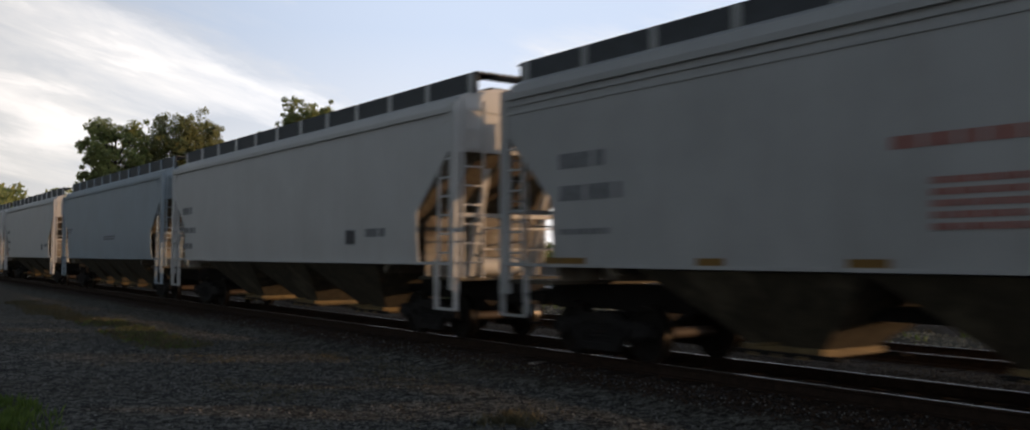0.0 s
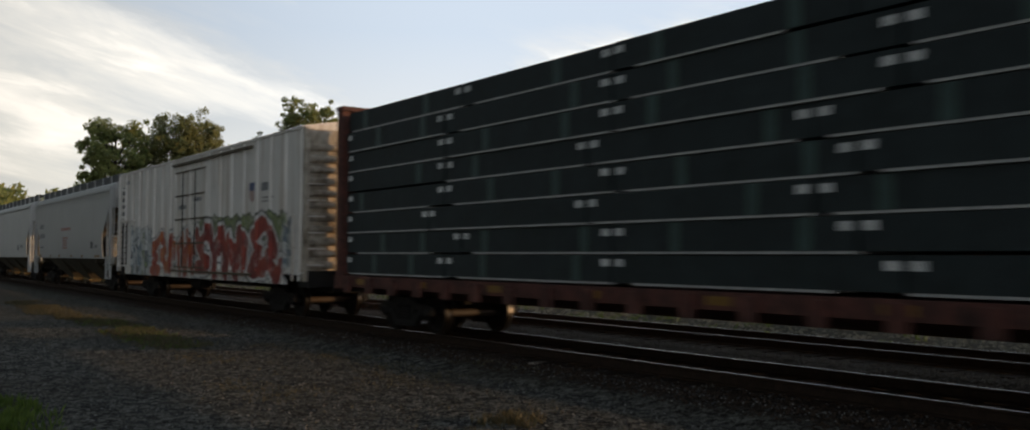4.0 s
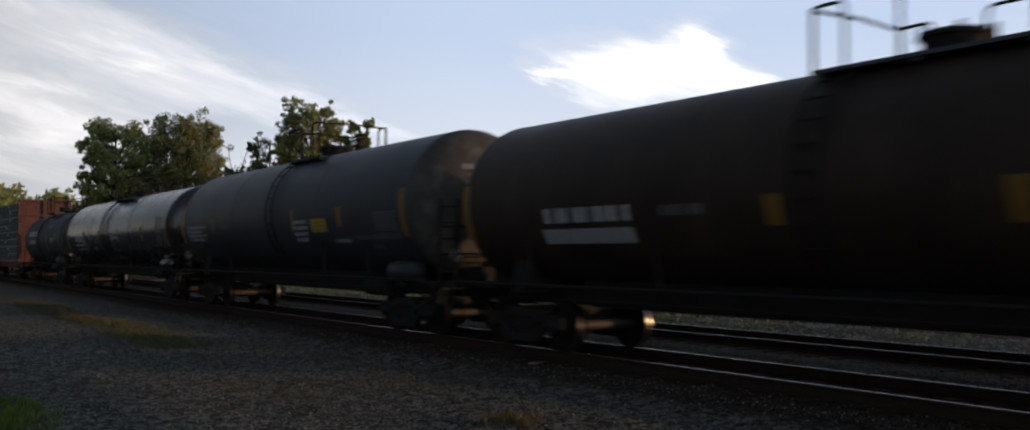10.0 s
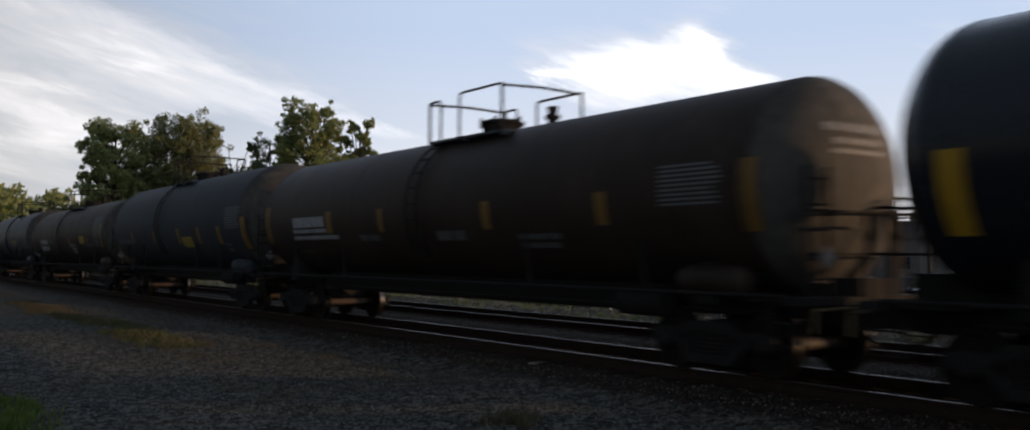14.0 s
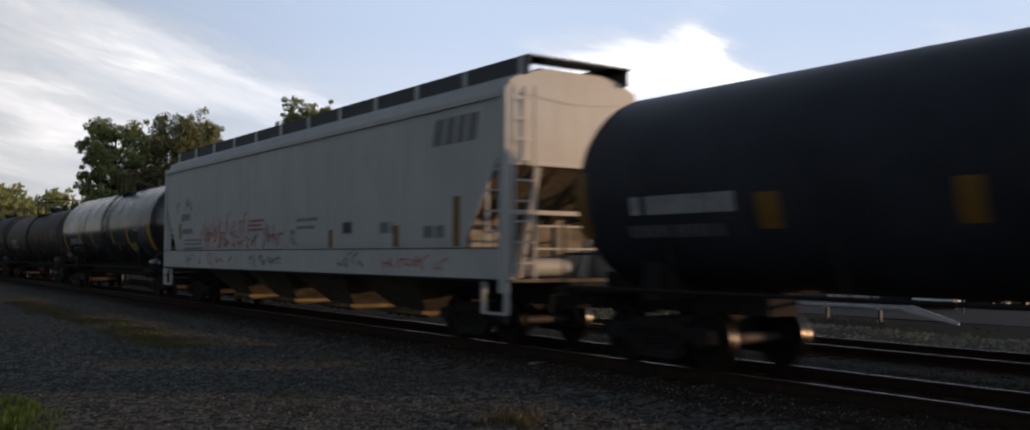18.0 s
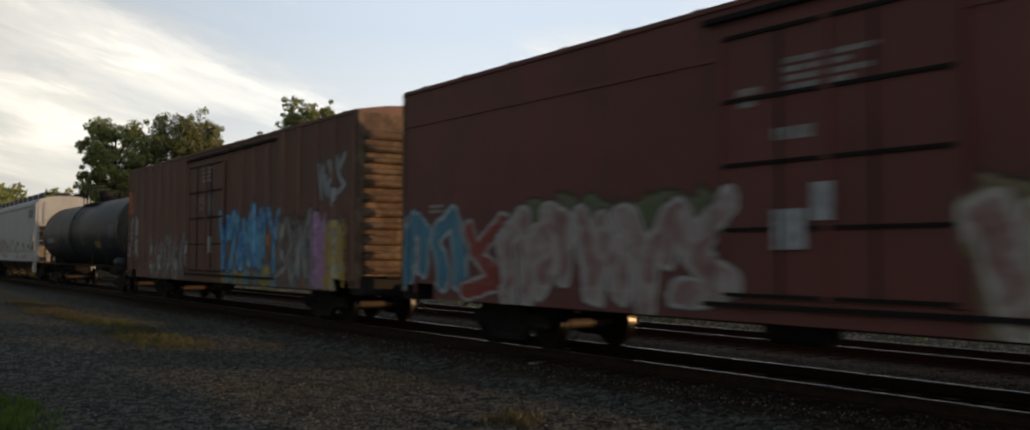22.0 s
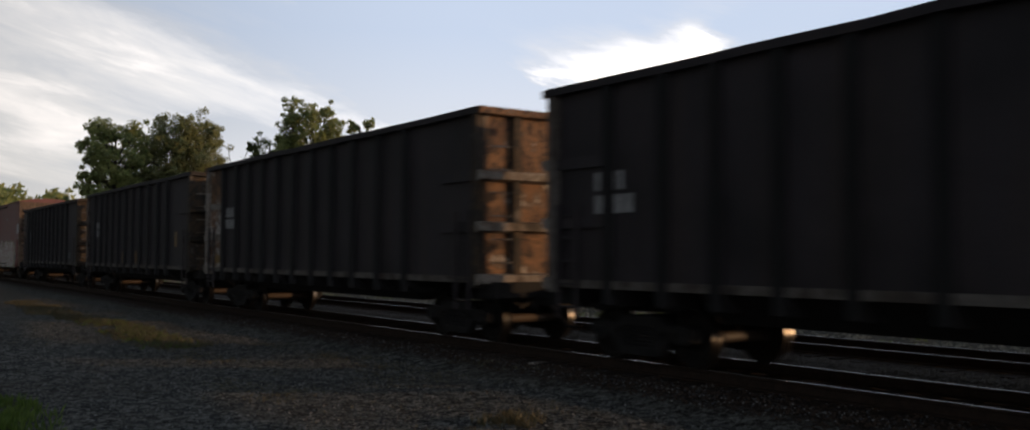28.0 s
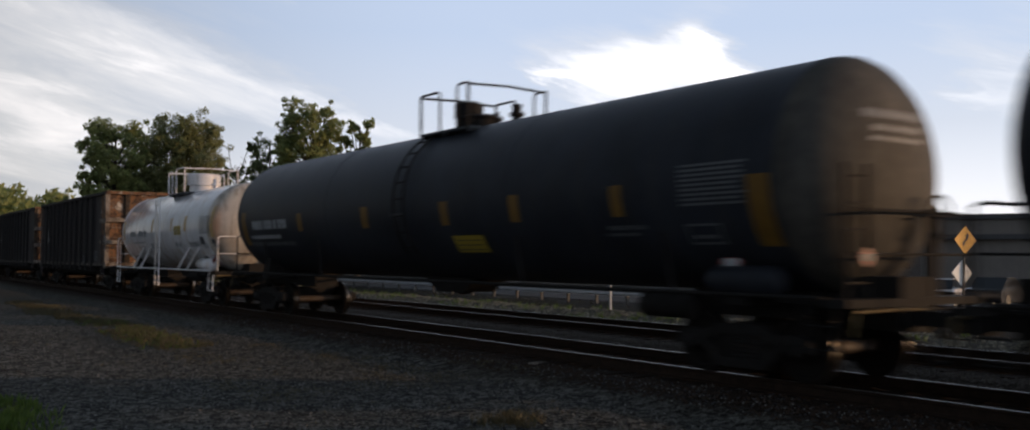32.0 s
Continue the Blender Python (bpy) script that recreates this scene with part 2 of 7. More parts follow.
def mat(name, color, rough=0.6, metal=0.0, var=0.25, scale=2.0, streak=0.0, dirt=None, bump=0.0, spec=0.5, fine=30.0, spray=()):
    """Painted or bare surface: broad stains, fine grain, optional streaks that run down, optional second colour."""
    if name in MATS:
        return MATS[name]
    m = bpy.data.materials.new(name)
    m.use_nodes = True
    nt = m.node_tree
    N, K = nt.nodes.new, nt.links.new
    b = nt.nodes["Principled BSDF"]
    b.inputs["Roughness"].default_value, b.inputs["Metallic"].default_value = rough, metal
    b.inputs["Specular IOR Level"].default_value = spec
    co, info = N("ShaderNodeTexCoord"), N("ShaderNodeObjectInfo")
    off = N("ShaderNodeVectorMath"); off.operation = "ADD"
    K(co.outputs["Object"], off.inputs[0])
    rnd = N("ShaderNodeVectorMath"); rnd.operation = "SCALE"; rnd.inputs[0].default_value = (37, 91, 53)
    K(info.outputs["Random"], rnd.inputs["Scale"])
    K(rnd.outputs[0], off.inputs[1])
    big = N("ShaderNodeTexNoise")
    big.inputs["Scale"].default_value, big.inputs["Detail"].default_value, big.inputs["Roughness"].default_value = scale, 6, 0.6
    K(off.outputs[0], big.inputs["Vector"])
    small = N("ShaderNodeTexNoise")
    small.inputs["Scale"].default_value, small.inputs["Detail"].default_value = fine, 4
    K(off.outputs[0], small.inputs["Vector"])
    v1 = N("ShaderNodeMapRange")
    v1.inputs["To Min"].default_value, v1.inputs["To Max"].default_value = 1 - var, 1 + var
    v1.inputs["From Min"].default_value, v1.inputs["From Max"].default_value = 0.25, 0.75
    K(big.outputs["Fac"], v1.inputs["Value"])
    v2 = N("ShaderNodeMapRange")
    v2.inputs["To Min"].default_value, v2.inputs["To Max"].default_value = 1 - var * 0.5, 1 + var * 0.5
    K(small.outputs["Fac"], v2.inputs["Value"])
    vv = N("ShaderNodeMath"); vv.operation = "MULTIPLY"
    K(v1.outputs[0], vv.inputs[0]); K(v2.outputs[0], vv.inputs[1])
    base = N("ShaderNodeMix"); base.data_type = "RGBA"
    base.inputs[6].default_value = (*color, 1)
    base.inputs[7].default_value = (*(dirt or tuple(c * 0.55 for c in color)), 1)
    sm = N("ShaderNodeMapping")
    sm.inputs["Scale"].default_value = (2.6, 2.6, 0.12) if streak else (1, 1, 1)
    K(off.outputs[0], sm.inputs[0])
    st = N("ShaderNodeTexNoise")
    st.inputs["Scale"].default_value, st.inputs["Detail"].default_value, st.inputs["Roughness"].default_value = 1.6, 7, 0.65
    K(sm.outputs[0], st.inputs["Vector"])
    sr = N("ShaderNodeMapRange")
    sr.inputs["From Min"].default_value, sr.inputs["From Max"].default_value = 0.48, 0.78
    sr.inputs["To Max"].default_value = streak if streak else (0.5 if dirt else 0.0)
    K(st.outputs["Fac"], sr.inputs["Value"])
    K(sr.outputs[0], base.inputs["Factor"])
    tint = N("ShaderNodeVectorMath"); tint.operation = "SCALE"
    K(base.outputs[2], tint.inputs[0]); K(vv.outputs[0], tint.inputs["Scale"])
    colour = tint.outputs[0]
    for k, region in enumerate(spray):
        colour = (spray_letters if isinstance(region[4], str) else spray_paint)(nt, co.outputs["Object"], colour, region, k)
    K(colour, b.inputs["Base Color"])
    rr = N("ShaderNodeMapRange")
    rr.inputs["To Min"].default_value, rr.inputs["To Max"].default_value = max(0.02, rough - 0.12), min(1, rough + 0.15)
    K(big.outputs["Fac"], rr.inputs["Value"])
    K(rr.outputs[0], b.inputs["Roughness"])
    if bump:
        bp = N("ShaderNodeBump")
        bp.inputs["Strength"].default_value, bp.inputs["Distance"].default_value = bump, 0.02
        K(small.outputs["Fac"], bp.inputs["Height"])
        K(bp.outputs[0], b.inputs["Normal"])
    MATS[name] = m
    return m


def patchy(name, colours, scale=1.1, rough=0.75, spec=0.3):
    """Beaten steel: flakes of old paint, bare rust and dirt in patches of a few decimetres."""
    m = bpy.data.materials.new(name)
    m.use_nodes = True
    nt = m.node_tree
    N, K = nt.nodes.new, nt.links.new
    b = nt.nodes["Principled BSDF"]
    b.inputs["Roughness"].default_value, b.inputs["Specular IOR Level"].default_value = rough, spec
    co, info = N("ShaderNodeTexCoord"), N("ShaderNodeObjectInfo")
    off = N("ShaderNodeVectorMath"); off.operation = "MULTIPLY_ADD"
    off.inputs[1].default_value = (1.0, 1.0, 0.7)
    rnd = N("ShaderNodeVectorMath"); rnd.operation = "SCALE"; rnd.inputs[0].default_value = (17, 31, 23)
    K(info.outputs["Random"], rnd.inputs["Scale"])
    K(co.outputs["Object"], off.inputs[0])
    K(rnd.outputs[0], off.inputs[2])
    n1 = N("ShaderNodeTexNoise"); n1.inputs["Scale"].default_value, n1.inputs["Detail"].default_value, n1.inputs["Roughness"].default_value = scale, 7, 0.62
    n2 = N("ShaderNodeTexNoise"); n2.inputs["Scale"].default_value, n2.inputs["Detail"].default_value = scale * 9, 5
    K(off.outputs[0], n1.inputs["Vector"])
    K(off.outputs[0], n2.inputs["Vector"])
    r = N("ShaderNodeValToRGB")
    els = r.color_ramp.elements
    while len(els) < len(colours):
        els.new(0.5)
    for k, c in enumerate(colours):
        els[k].position, els[k].color = 0.32 + 0.33 * k / (len(colours) - 1), (*c, 1)
    K(n1.outputs["Fac"], r.inputs["Fac"])
    v = N("ShaderNodeMapRange"); v.inputs["To Min"].default_value, v.inputs["To Max"].default_value = 0.45, 1.5
    K(n2.outputs["Fac"], v.inputs["Value"])
    sc = N("ShaderNodeVectorMath"); sc.operation = "SCALE"
    K(r.outputs["Color"], sc.inputs[0]); K(v.outputs[0], sc.inputs["Scale"])
    K(sc.outputs[0], b.inputs["Base Color"])
    bp = N("ShaderNodeBump"); bp.inputs["Strength"].default_value, bp.inputs["Distance"].default_value = 0.5 if rough > 0.5 else 0.03, 0.02
    K(n2.outputs["Fac"], bp.inputs["Height"])
    K(bp.outputs[0], b.inputs["Normal"])
    return m


# ---------- mesh building ----------
class M:
    def __init__(self):
        self.v, self.f, self.cuts = [], [], []

    def add(self, vs, fs):
        o = len(self.v)
        self.cuts.append((o, len(self.f)))
        self.v += [tuple(p) for p in vs]
        self.f += [tuple(o + i for i in f) for f in fs]
        return self

    def box(self, x0, x1, y0, y1, z0, z1):
        x0, x1, y0, y1, z0, z1 = min(x0, x1), max(x0, x1), min(y0, y1), max(y0, y1), min(z0, z1), max(z0, z1)
        return self.add([(x0, y0, z0), (x1, y0, z0), (x1, y1, z0), (x0, y1, z0), (x0, y0, z1), (x1, y0, z1), (x1, y1, z1), (x0, y1, z1)],
                        [(0, 3, 2, 1), (4, 5, 6, 7), (0, 1, 5, 4), (1, 2, 6, 5), (2, 3, 7, 6), (3, 0, 4, 7)])

    def prism(self, pts, axis, a, b):
        """A closed outline swept along an axis. pts: for y (x, z); for x (y, z); for z (x, y)."""
        area = sum(p[0] * q[1] - q[0] * p[1] for p, q in zip(pts, pts[1:] + pts[:1]))
        if area < 0:
            pts = pts[::-1]
        a, b = min(a, b), max(a, b)
        mk = {"x": lambda p, t: (t, p[0], p[1]), "y": lambda p, t: (p[0], t, p[1]), "z": lambda p, t: (p[0], p[1], t)}[axis]
        n = len(pts)
        lo, hi = [mk(p, a) for p in pts], [mk(p, b) for p in pts]
        side = [(i, (i + 1) % n, n + (i + 1) % n, n + i) for i in range(n)]
        caps = [tuple(range(n))[::-1], tuple(range(n, 2 * n))]
        if axis == "y":
            side, caps = [f[::-1] for f in side], [f[::-1] for f in caps]
        return self.add(lo + hi, side + caps)

    def tube(self, pts, r, n=8):
        pts = [Vector(p) for p in pts]
        rings, last = [], None
        for i, p in enumerate(pts):
            d = (pts[min(i + 1, len(pts) - 1)] - pts[max(i - 1, 0)]).normalized()
            a = d.orthogonal().normalized() if last is None else (last - d * last.dot(d)).normalized()
            last = a
            b = d.cross(a)
            rings.append([p + (a * math.cos(k * 2 * math.pi / n) + b * math.sin(k * 2 * math.pi / n)) * r for k in range(n)])
        o = [v for ring in rings for v in ring]
        fs = [(i * n + k, i * n + (k + 1) % n, (i + 1) * n + (k + 1) % n, (i + 1) * n + k) for i in range(len(pts) - 1) for k in range(n)]
        fs += [tuple(range(n))[::-1], tuple(range((len(pts) - 1) * n, len(pts) * n))]
        return self.add(o, fs)

    def lathe(self, prof, axis, c, n=24):
        """prof: (position along the axis, radius); c: the axis's other two coordinates."""
        vs, fs = [], []
        for t, r in prof:
            for k in range(n):
                a = 2 * math.pi * k / n
                p, q = c[0] + r * math.cos(a), c[1] + r * math.sin(a)
                vs.append({"x": (t, p, q), "y": (p, t, q), "z": (p, q, t)}[axis])
        for i in range(len(prof) - 1):
            for k in range(n):
                f = (i * n + k, i * n + (k + 1) % n, (i + 1) * n + (k + 1) % n, (i + 1) * n + k)
                fs.append(f[::-1] if axis == "y" else f)
        a, b = tuple(range(n)), tuple(range((len(prof) - 1) * n, len(prof) * n))
        fs += [a, b[::-1]] if axis == "y" else [a[::-1], b]
        return self.add(vs, fs)

    def mesh(self, name, material, smooth=35):
        me = bpy.data.meshes.new(name)
        me.from_pydata(self.v, [], self.f)
        me.materials.append(material)
        if smooth:
            me.polygons.foreach_set("use_smooth", [True] * len(me.polygons))
            me.update()
            me.set_sharp_from_angle(angle=radians(smooth))
        me.update()
        return me


def part(name, m, material, parent, label="", smooth=35, at=None, split=False):
    """Links m as one mesh object under parent; with split, each of its pieces as an object of its own."""
    if split and len(m.cuts) > 1:
        ends = m.cuts[1:] + [(len(m.v), len(m.f))]
        for (v0, f0), (v1, f1) in zip(m.cuts, ends):
            q = M()
            q.add(m.v[v0:v1], [tuple(i - v0 for i in f) for f in m.f[f0:f1]])
            ob = part(name, q, material, parent, label, smooth, at)
        return ob
    ob = new(name, m.mesh(name, material, smooth))
    ob.parent = parent
    if name in ("stencil", "data_panel", "graffiti_scrawl"):
        ob["kind"] = "stuff"
    if at:
        ob.location = at
    if label:
        ob["label"] = label
    return ob


def thing(name, label, category, group="", at=(0, 0, 0), kind=""):
    ob = new(name)
    ob.empty_display_size = 0.3
    ob.location = at
    return tagged(ob, label, category, group, kind)


# paints and metals
BLACK = mat("tank_black_paint", (0.027, 0.030, 0.038), 0.46, var=0.45, scale=0.8, streak=0.55, dirt=(0.040, 0.037, 0.033), spec=0.12)
BLACK_SATIN = mat("tank_black_satin_paint", (0.030, 0.033, 0.041), 0.48, var=0.45, scale=0.8, streak=0.5, dirt=(0.046, 0.043, 0.040), spec=0.22)
BLACK_GLOSS = mat("tank_black_gloss_paint", (0.013, 0.0145, 0.021), 0.24, var=0.3, scale=0.8, streak=0.3, dirt=(0.03, 0.028, 0.026), spec=0.5)
BLACK_BROWN = mat("tank_weathered_brown_black", (0.031, 0.0205, 0.0155), 0.55, var=0.5, scale=0.9, streak=0.5, dirt=(0.056, 0.040, 0.029), spec=0.18)
BLACK_GREY = mat("tank_weathered_grey_black", (0.034, 0.039, 0.047), 0.60, var=0.4, scale=0.9, streak=0.45, dirt=(0.056, 0.056, 0.053), spec=0.14)
WHITE_TANK = mat("tank_white_paint", (0.66, 0.65, 0.66), 0.12, var=0.14, scale=0.8, streak=0.9, dirt=(0.40, 0.295, 0.18), spec=0.28)
WHITE_STAINED = mat("tank_white_stained", (0.48, 0.43, 0.37), 0.15, var=0.3, scale=1.2, streak=0.95, dirt=(0.10, 0.07, 0.045), spec=0.28)
HOPPER_GREY = mat("hopper_grey_paint", (0.34, 0.345, 0.335), 0.5, var=0.12, scale=0.7, streak=0.3, dirt=(0.28, 0.26, 0.24))
HOPPER_WHITE = mat("hopper_white_paint", (0.45, 0.45, 0.435), 0.5, var=0.1, scale=0.7, streak=0.28, dirt=(0.40, 0.37, 0.33))
HOPPER_PALE = mat("hopper_faded_white_paint", (0.40, 0.405, 0.39), 0.5, var=0.14, scale=0.7, streak=0.4, dirt=(0.28, 0.26, 0.225))
HOPPER_BLUE = mat("hopper_blue_grey_paint", (0.26, 0.31, 0.34), 0.5, var=0.14, scale=0.7, streak=0.3, dirt=(0.20, 0.20, 0.2))
OXIDE = patchy("centerbeam_red_brown_paint", [(0.030, 0.017, 0.014), (0.105, 0.038, 0.029), (0.060, 0.026, 0.021), (0.14, 0.055, 0.042)], 1.4)
GONDOLA = mat("gondola_black_paint", (0.0245, 0.0190, 0.0205), 0.65, var=0.6, scale=0.9, streak=0.7, dirt=(0.040, 0.026, 0.019), spec=0.35)
RUST = mat("rusted_plate", (0.13, 0.090, 0.036), 0.8, var=0.6, scale=2.5, dirt=(0.25, 0.185, 0.085), bump=0.3)
STEEL_DARK = mat("dark_running_gear", (0.017, 0.0155, 0.0145), 0.8, var=0.5, scale=5, dirt=(0.020, 0.014, 0.010), spec=0.15)
WHEEL = mat("wheel_steel", (0.011, 0.009, 0.0075), 0.75, 0.0, var=0.4, scale=6, dirt=(0.018, 0.012, 0.009), spec=0.15)
TREAD = mat("polished_wheel_tread", (0.11, 0.10, 0.088), 0.27, 1.0, var=0.8, scale=0.35)
AXLE = mat("rusty_axle", (0.034, 0.021, 0.0125), 0.7, var=0.85, scale=0.35)
GRATE = mat("running_board_grating", (0.050, 0.055, 0.06), 0.6, var=0.3, scale=6)
YELLOW_CLEAN = mat("clean_reflector_yellow", (0.36, 0.20, 0.012), 0.45, var=0.15, scale=6)
YELLOW_FADED = mat("sun_bleached_reflector", (0.46, 0.29, 0.10), 0.5, var=0.3, scale=6)
YELLOW = mat("reflector_yellow", (0.165, 0.085, 0.013), 0.5, var=0.25, scale=6)
YELLOW_PANEL = mat("yellow_panel", (0.32, 0.23, 0.025), 0.5, var=0.15, scale=6)
STENCIL = mat("white_stencil_paint", (0.33, 0.34, 0.35), 0.6, var=0.35, scale=8)
STENCIL_DIM = mat("dull_stencil_paint", (0.10, 0.105, 0.11), 0.6, var=0.3, scale=8)
STENCIL_PALE = mat("faded_white_stencil", (0.26, 0.25, 0.24), 0.65, var=0.4, scale=8)
STENCIL_DARK = mat("dark_stencil_paint", (0.05, 0.05, 0.055), 0.6, var=0.3, scale=8)
STENCIL_MID = mat("faded_dark_stencil", (0.16, 0.165, 0.17), 0.6, var=0.35, scale=8)
STENCIL_RED = mat("red_stencil_paint", (0.27, 0.12, 0.10), 0.6, var=0.3, scale=8)
RED_FADED = mat("faded_red_spray", (0.36, 0.13, 0.10), 0.7, var=0.3, scale=5)
GREY_SPRAY = mat("dark_grey_spray", (0.13, 0.14, 0.15), 0.7, var=0.3, scale=5)
PLACARD_RED = mat("red_placard_paint", (0.26, 0.05, 0.04), 0.5, var=0.2, scale=8)
RAIL_SIDE = mat("rail_rust_brown", (0.027, 0.0175, 0.0125), 0.75, var=0.4, scale=9, spec=0.08)
RAIL_TOP = mat("polished_rail_head", (0.22, 0.215, 0.205), 0.3, 1.0, var=0.1, scale=12)
TIE = mat("weathered_tie_wood", (0.021, 0.0145, 0.011), 0.9, var=0.5, scale=7, bump=0.4, spec=0.08)

GONDOLA_POST = mat("gondola_post_black", (0.009, 0.008, 0.008), 0.7, var=0.5, scale=1.2, streak=0.4, dirt=(0.024, 0.016, 0.012), spec=0.25)
END_GRIMY = patchy("grimy_end_plate", [(0.10, 0.080, 0.055), (0.24, 0.225, 0.195), (0.17, 0.145, 0.11), (0.07, 0.053, 0.036)], 1.3)
# Dirty sheet colour, darkened as well for the shade under the end wall.
SLOPE = patchy("grimy_shaded_slope_sheet", [(0.06, 0.046, 0.03), (0.13, 0.11, 0.08), (0.09, 0.07, 0.045), (0.20, 0.18, 0.15)], 0.9)
# Bay grime, deepened for the shade under the car, with a golden sunlit tint.
BAY = patchy("grimy_shaded_discharge_bay", [(0.032, 0.028, 0.022), (0.080, 0.068, 0.046), (0.052, 0.044, 0.031), (0.12, 0.102, 0.070)], 0.9)
END_WHITE = patchy("grimy_white_end", [(0.07, 0.050, 0.034), (0.30, 0.26, 0.205), (0.38, 0.34, 0.285), (0.11, 0.080, 0.052)], 0.9)
END_BROWN = patchy("grimy_brown_end", [(0.036, 0.024, 0.017), (0.125, 0.080, 0.052), (0.075, 0.048, 0.032), (0.17, 0.118, 0.080), (0.10, 0.063, 0.040)], 1.2)
TANK_DUST = patchy("dusty_black_tank_end", [(0.028, 0.028, 0.026), (0.058, 0.053, 0.044), (0.040, 0.037, 0.033), (0.092, 0.082, 0.066)], 0.8)
TANK_SHINE = patchy("glossy_dusty_tank_end", [(0.010, 0.010, 0.012), (0.024, 0.020, 0.017), (0.014, 0.013, 0.013), (0.045, 0.036, 0.027)], 0.9, 0.17, 0.6)


# ---------- running gear ----------
WHEELS = {1: [], -1: []}
CARS = []
R_W = 0.43


def wheel_profile(s):
    e = 0.72 * s
    return [(e - 0.03 * s, 0.15), (e, 0.20), (e + 0.005 * s, 0.34), (e - 0.03 * s, 0.37), (e - 0.035 * s, R_W + 0.028), (e - 0.008 * s, R_W + 0.022), (e, R_W),
            (e + 0.10 * s, R_W - 0.006), (e + 0.10 * s, 0.36), (e + 0.06 * s, 0.33), (e + 0.045 * s, 0.18), (e + 0.10 * s, 0.14), (e + 0.10 * s, 0.09)]


def truck_meshes():
    t = {}
    m = M()
    for s in (-1, 1):
        x0, x1 = s * 0.93, s * 1.07
        m.prism([(-1.16, 0.40), (-1.14, 0.58), (-0.88, 0.63), (-0.62, 0.60), (-0.40, 0.72), (0.40, 0.72), (0.62, 0.60), (0.88, 0.63), (1.14, 0.58), (1.16, 0.40),
                 (1.02, 0.42), (0.98, 0.52), (0.78, 0.52), (0.66, 0.44), (0.34, 0.58), (-0.34, 0.58), (-0.66, 0.44), (-0.78, 0.52), (-0.98, 0.52), (-1.02, 0.42)], "x", x0, x1)
        m.prism([(-0.72, 0.46), (-0.60, 0.50), (-0.34, 0.26), (0.34, 0.26), (0.60, 0.50), (0.72, 0.46), (0.42, 0.14), (-0.42, 0.14)], "x", x0, x1)
        for y in (-1, 1):
            m.prism([(0.30 * y, 0.24), (0.42 * y, 0.24), (0.42 * y, 0.62), (0.30 * y, 0.62)], "x", x0 - 0.01 * s, x1 - 0.012 * s)
    m.box(-0.95, 0.95, -0.19, 0.19, 0.46, 0.74)
    m.box(-0.70, 0.70, -0.62, -0.52, 0.30, 0.42).box(-0.70, 0.70, 0.52, 0.62, 0.30, 0.42)
    t["frame"] = m.mesh("truck", STEEL_DARK, 30)
    coil = [(0.26, 0.07)]
    for k in range(5):
        coil += [(0.28 + 0.06 * k, 0.068), (0.295 + 0.06 * k, 0.086), (0.31 + 0.06 * k, 0.068)]
    t["spring"] = M().lathe(coil + [(0.57, 0.07)], "z", (0, 0), 10).mesh("coil_spring", STEEL_DARK, 40)
    for s in (-1, 1):
        me = M().lathe(wheel_profile(s), "x", (0, 0), 32).mesh("wheel", WHEEL, 30)
        me.materials.append(TREAD)
        for p in me.polygons:
            if 6 * 32 <= p.index < 7 * 32:
                p.material_index = 1
        t["wheel", s] = me
    t["axle"] = M().lathe([(-1.05, 0.075), (-0.75, 0.085), (0.75, 0.085), (1.05, 0.075)], "x", (0, 0), 14).mesh("axle", AXLE, 30)
    for s in (-1, 1):
        m = M().lathe([(s * 0.94, 0.12), (s * 1.06, 0.12), (s * 1.10, 0.09), (s * 1.125, 0.05)], "x", (0, 0), 14)
        for k in range(3):
            a = k * 2.094
            m.lathe([(s * 1.09, 0.022), (s * 1.125, 0.022)], "x", (0.062 * math.cos(a), 0.062 * math.sin(a)), 6)
        t["bearing", s] = m.mesh("bearing_cap", STEEL_DARK, 40)
    return t


TRUCK = truck_meshes()


def truck(car, y):
    fr = new("truck", TRUCK["frame"])
    fr.parent, fr.location = car, (0, y, 0)
    for s in (-1, 1):
        for y2 in (-0.17, 0.0, 0.17):
            sp = new("coil_spring", TRUCK["spring"])
            sp.parent, sp.location = fr, (s * 1.0, y2, 0)
    for s in (-1, 1):
        for e in (-1, 1):
            w = new("wheel", TRUCK["wheel", e])
            w.parent, w.location = fr, (0, s * 0.89, R_W)
            WHEELS[s].append(w)
            o = new("bearing_cap", TRUCK["bearing", e])
            o.parent, o.location = fr, (0, s * 0.89, R_W)
        o = new("axle", TRUCK["axle"])
        o.parent, o.location = fr, (0, s * 0.89, R_W)
        WHEELS[s].append(o)
    return fr


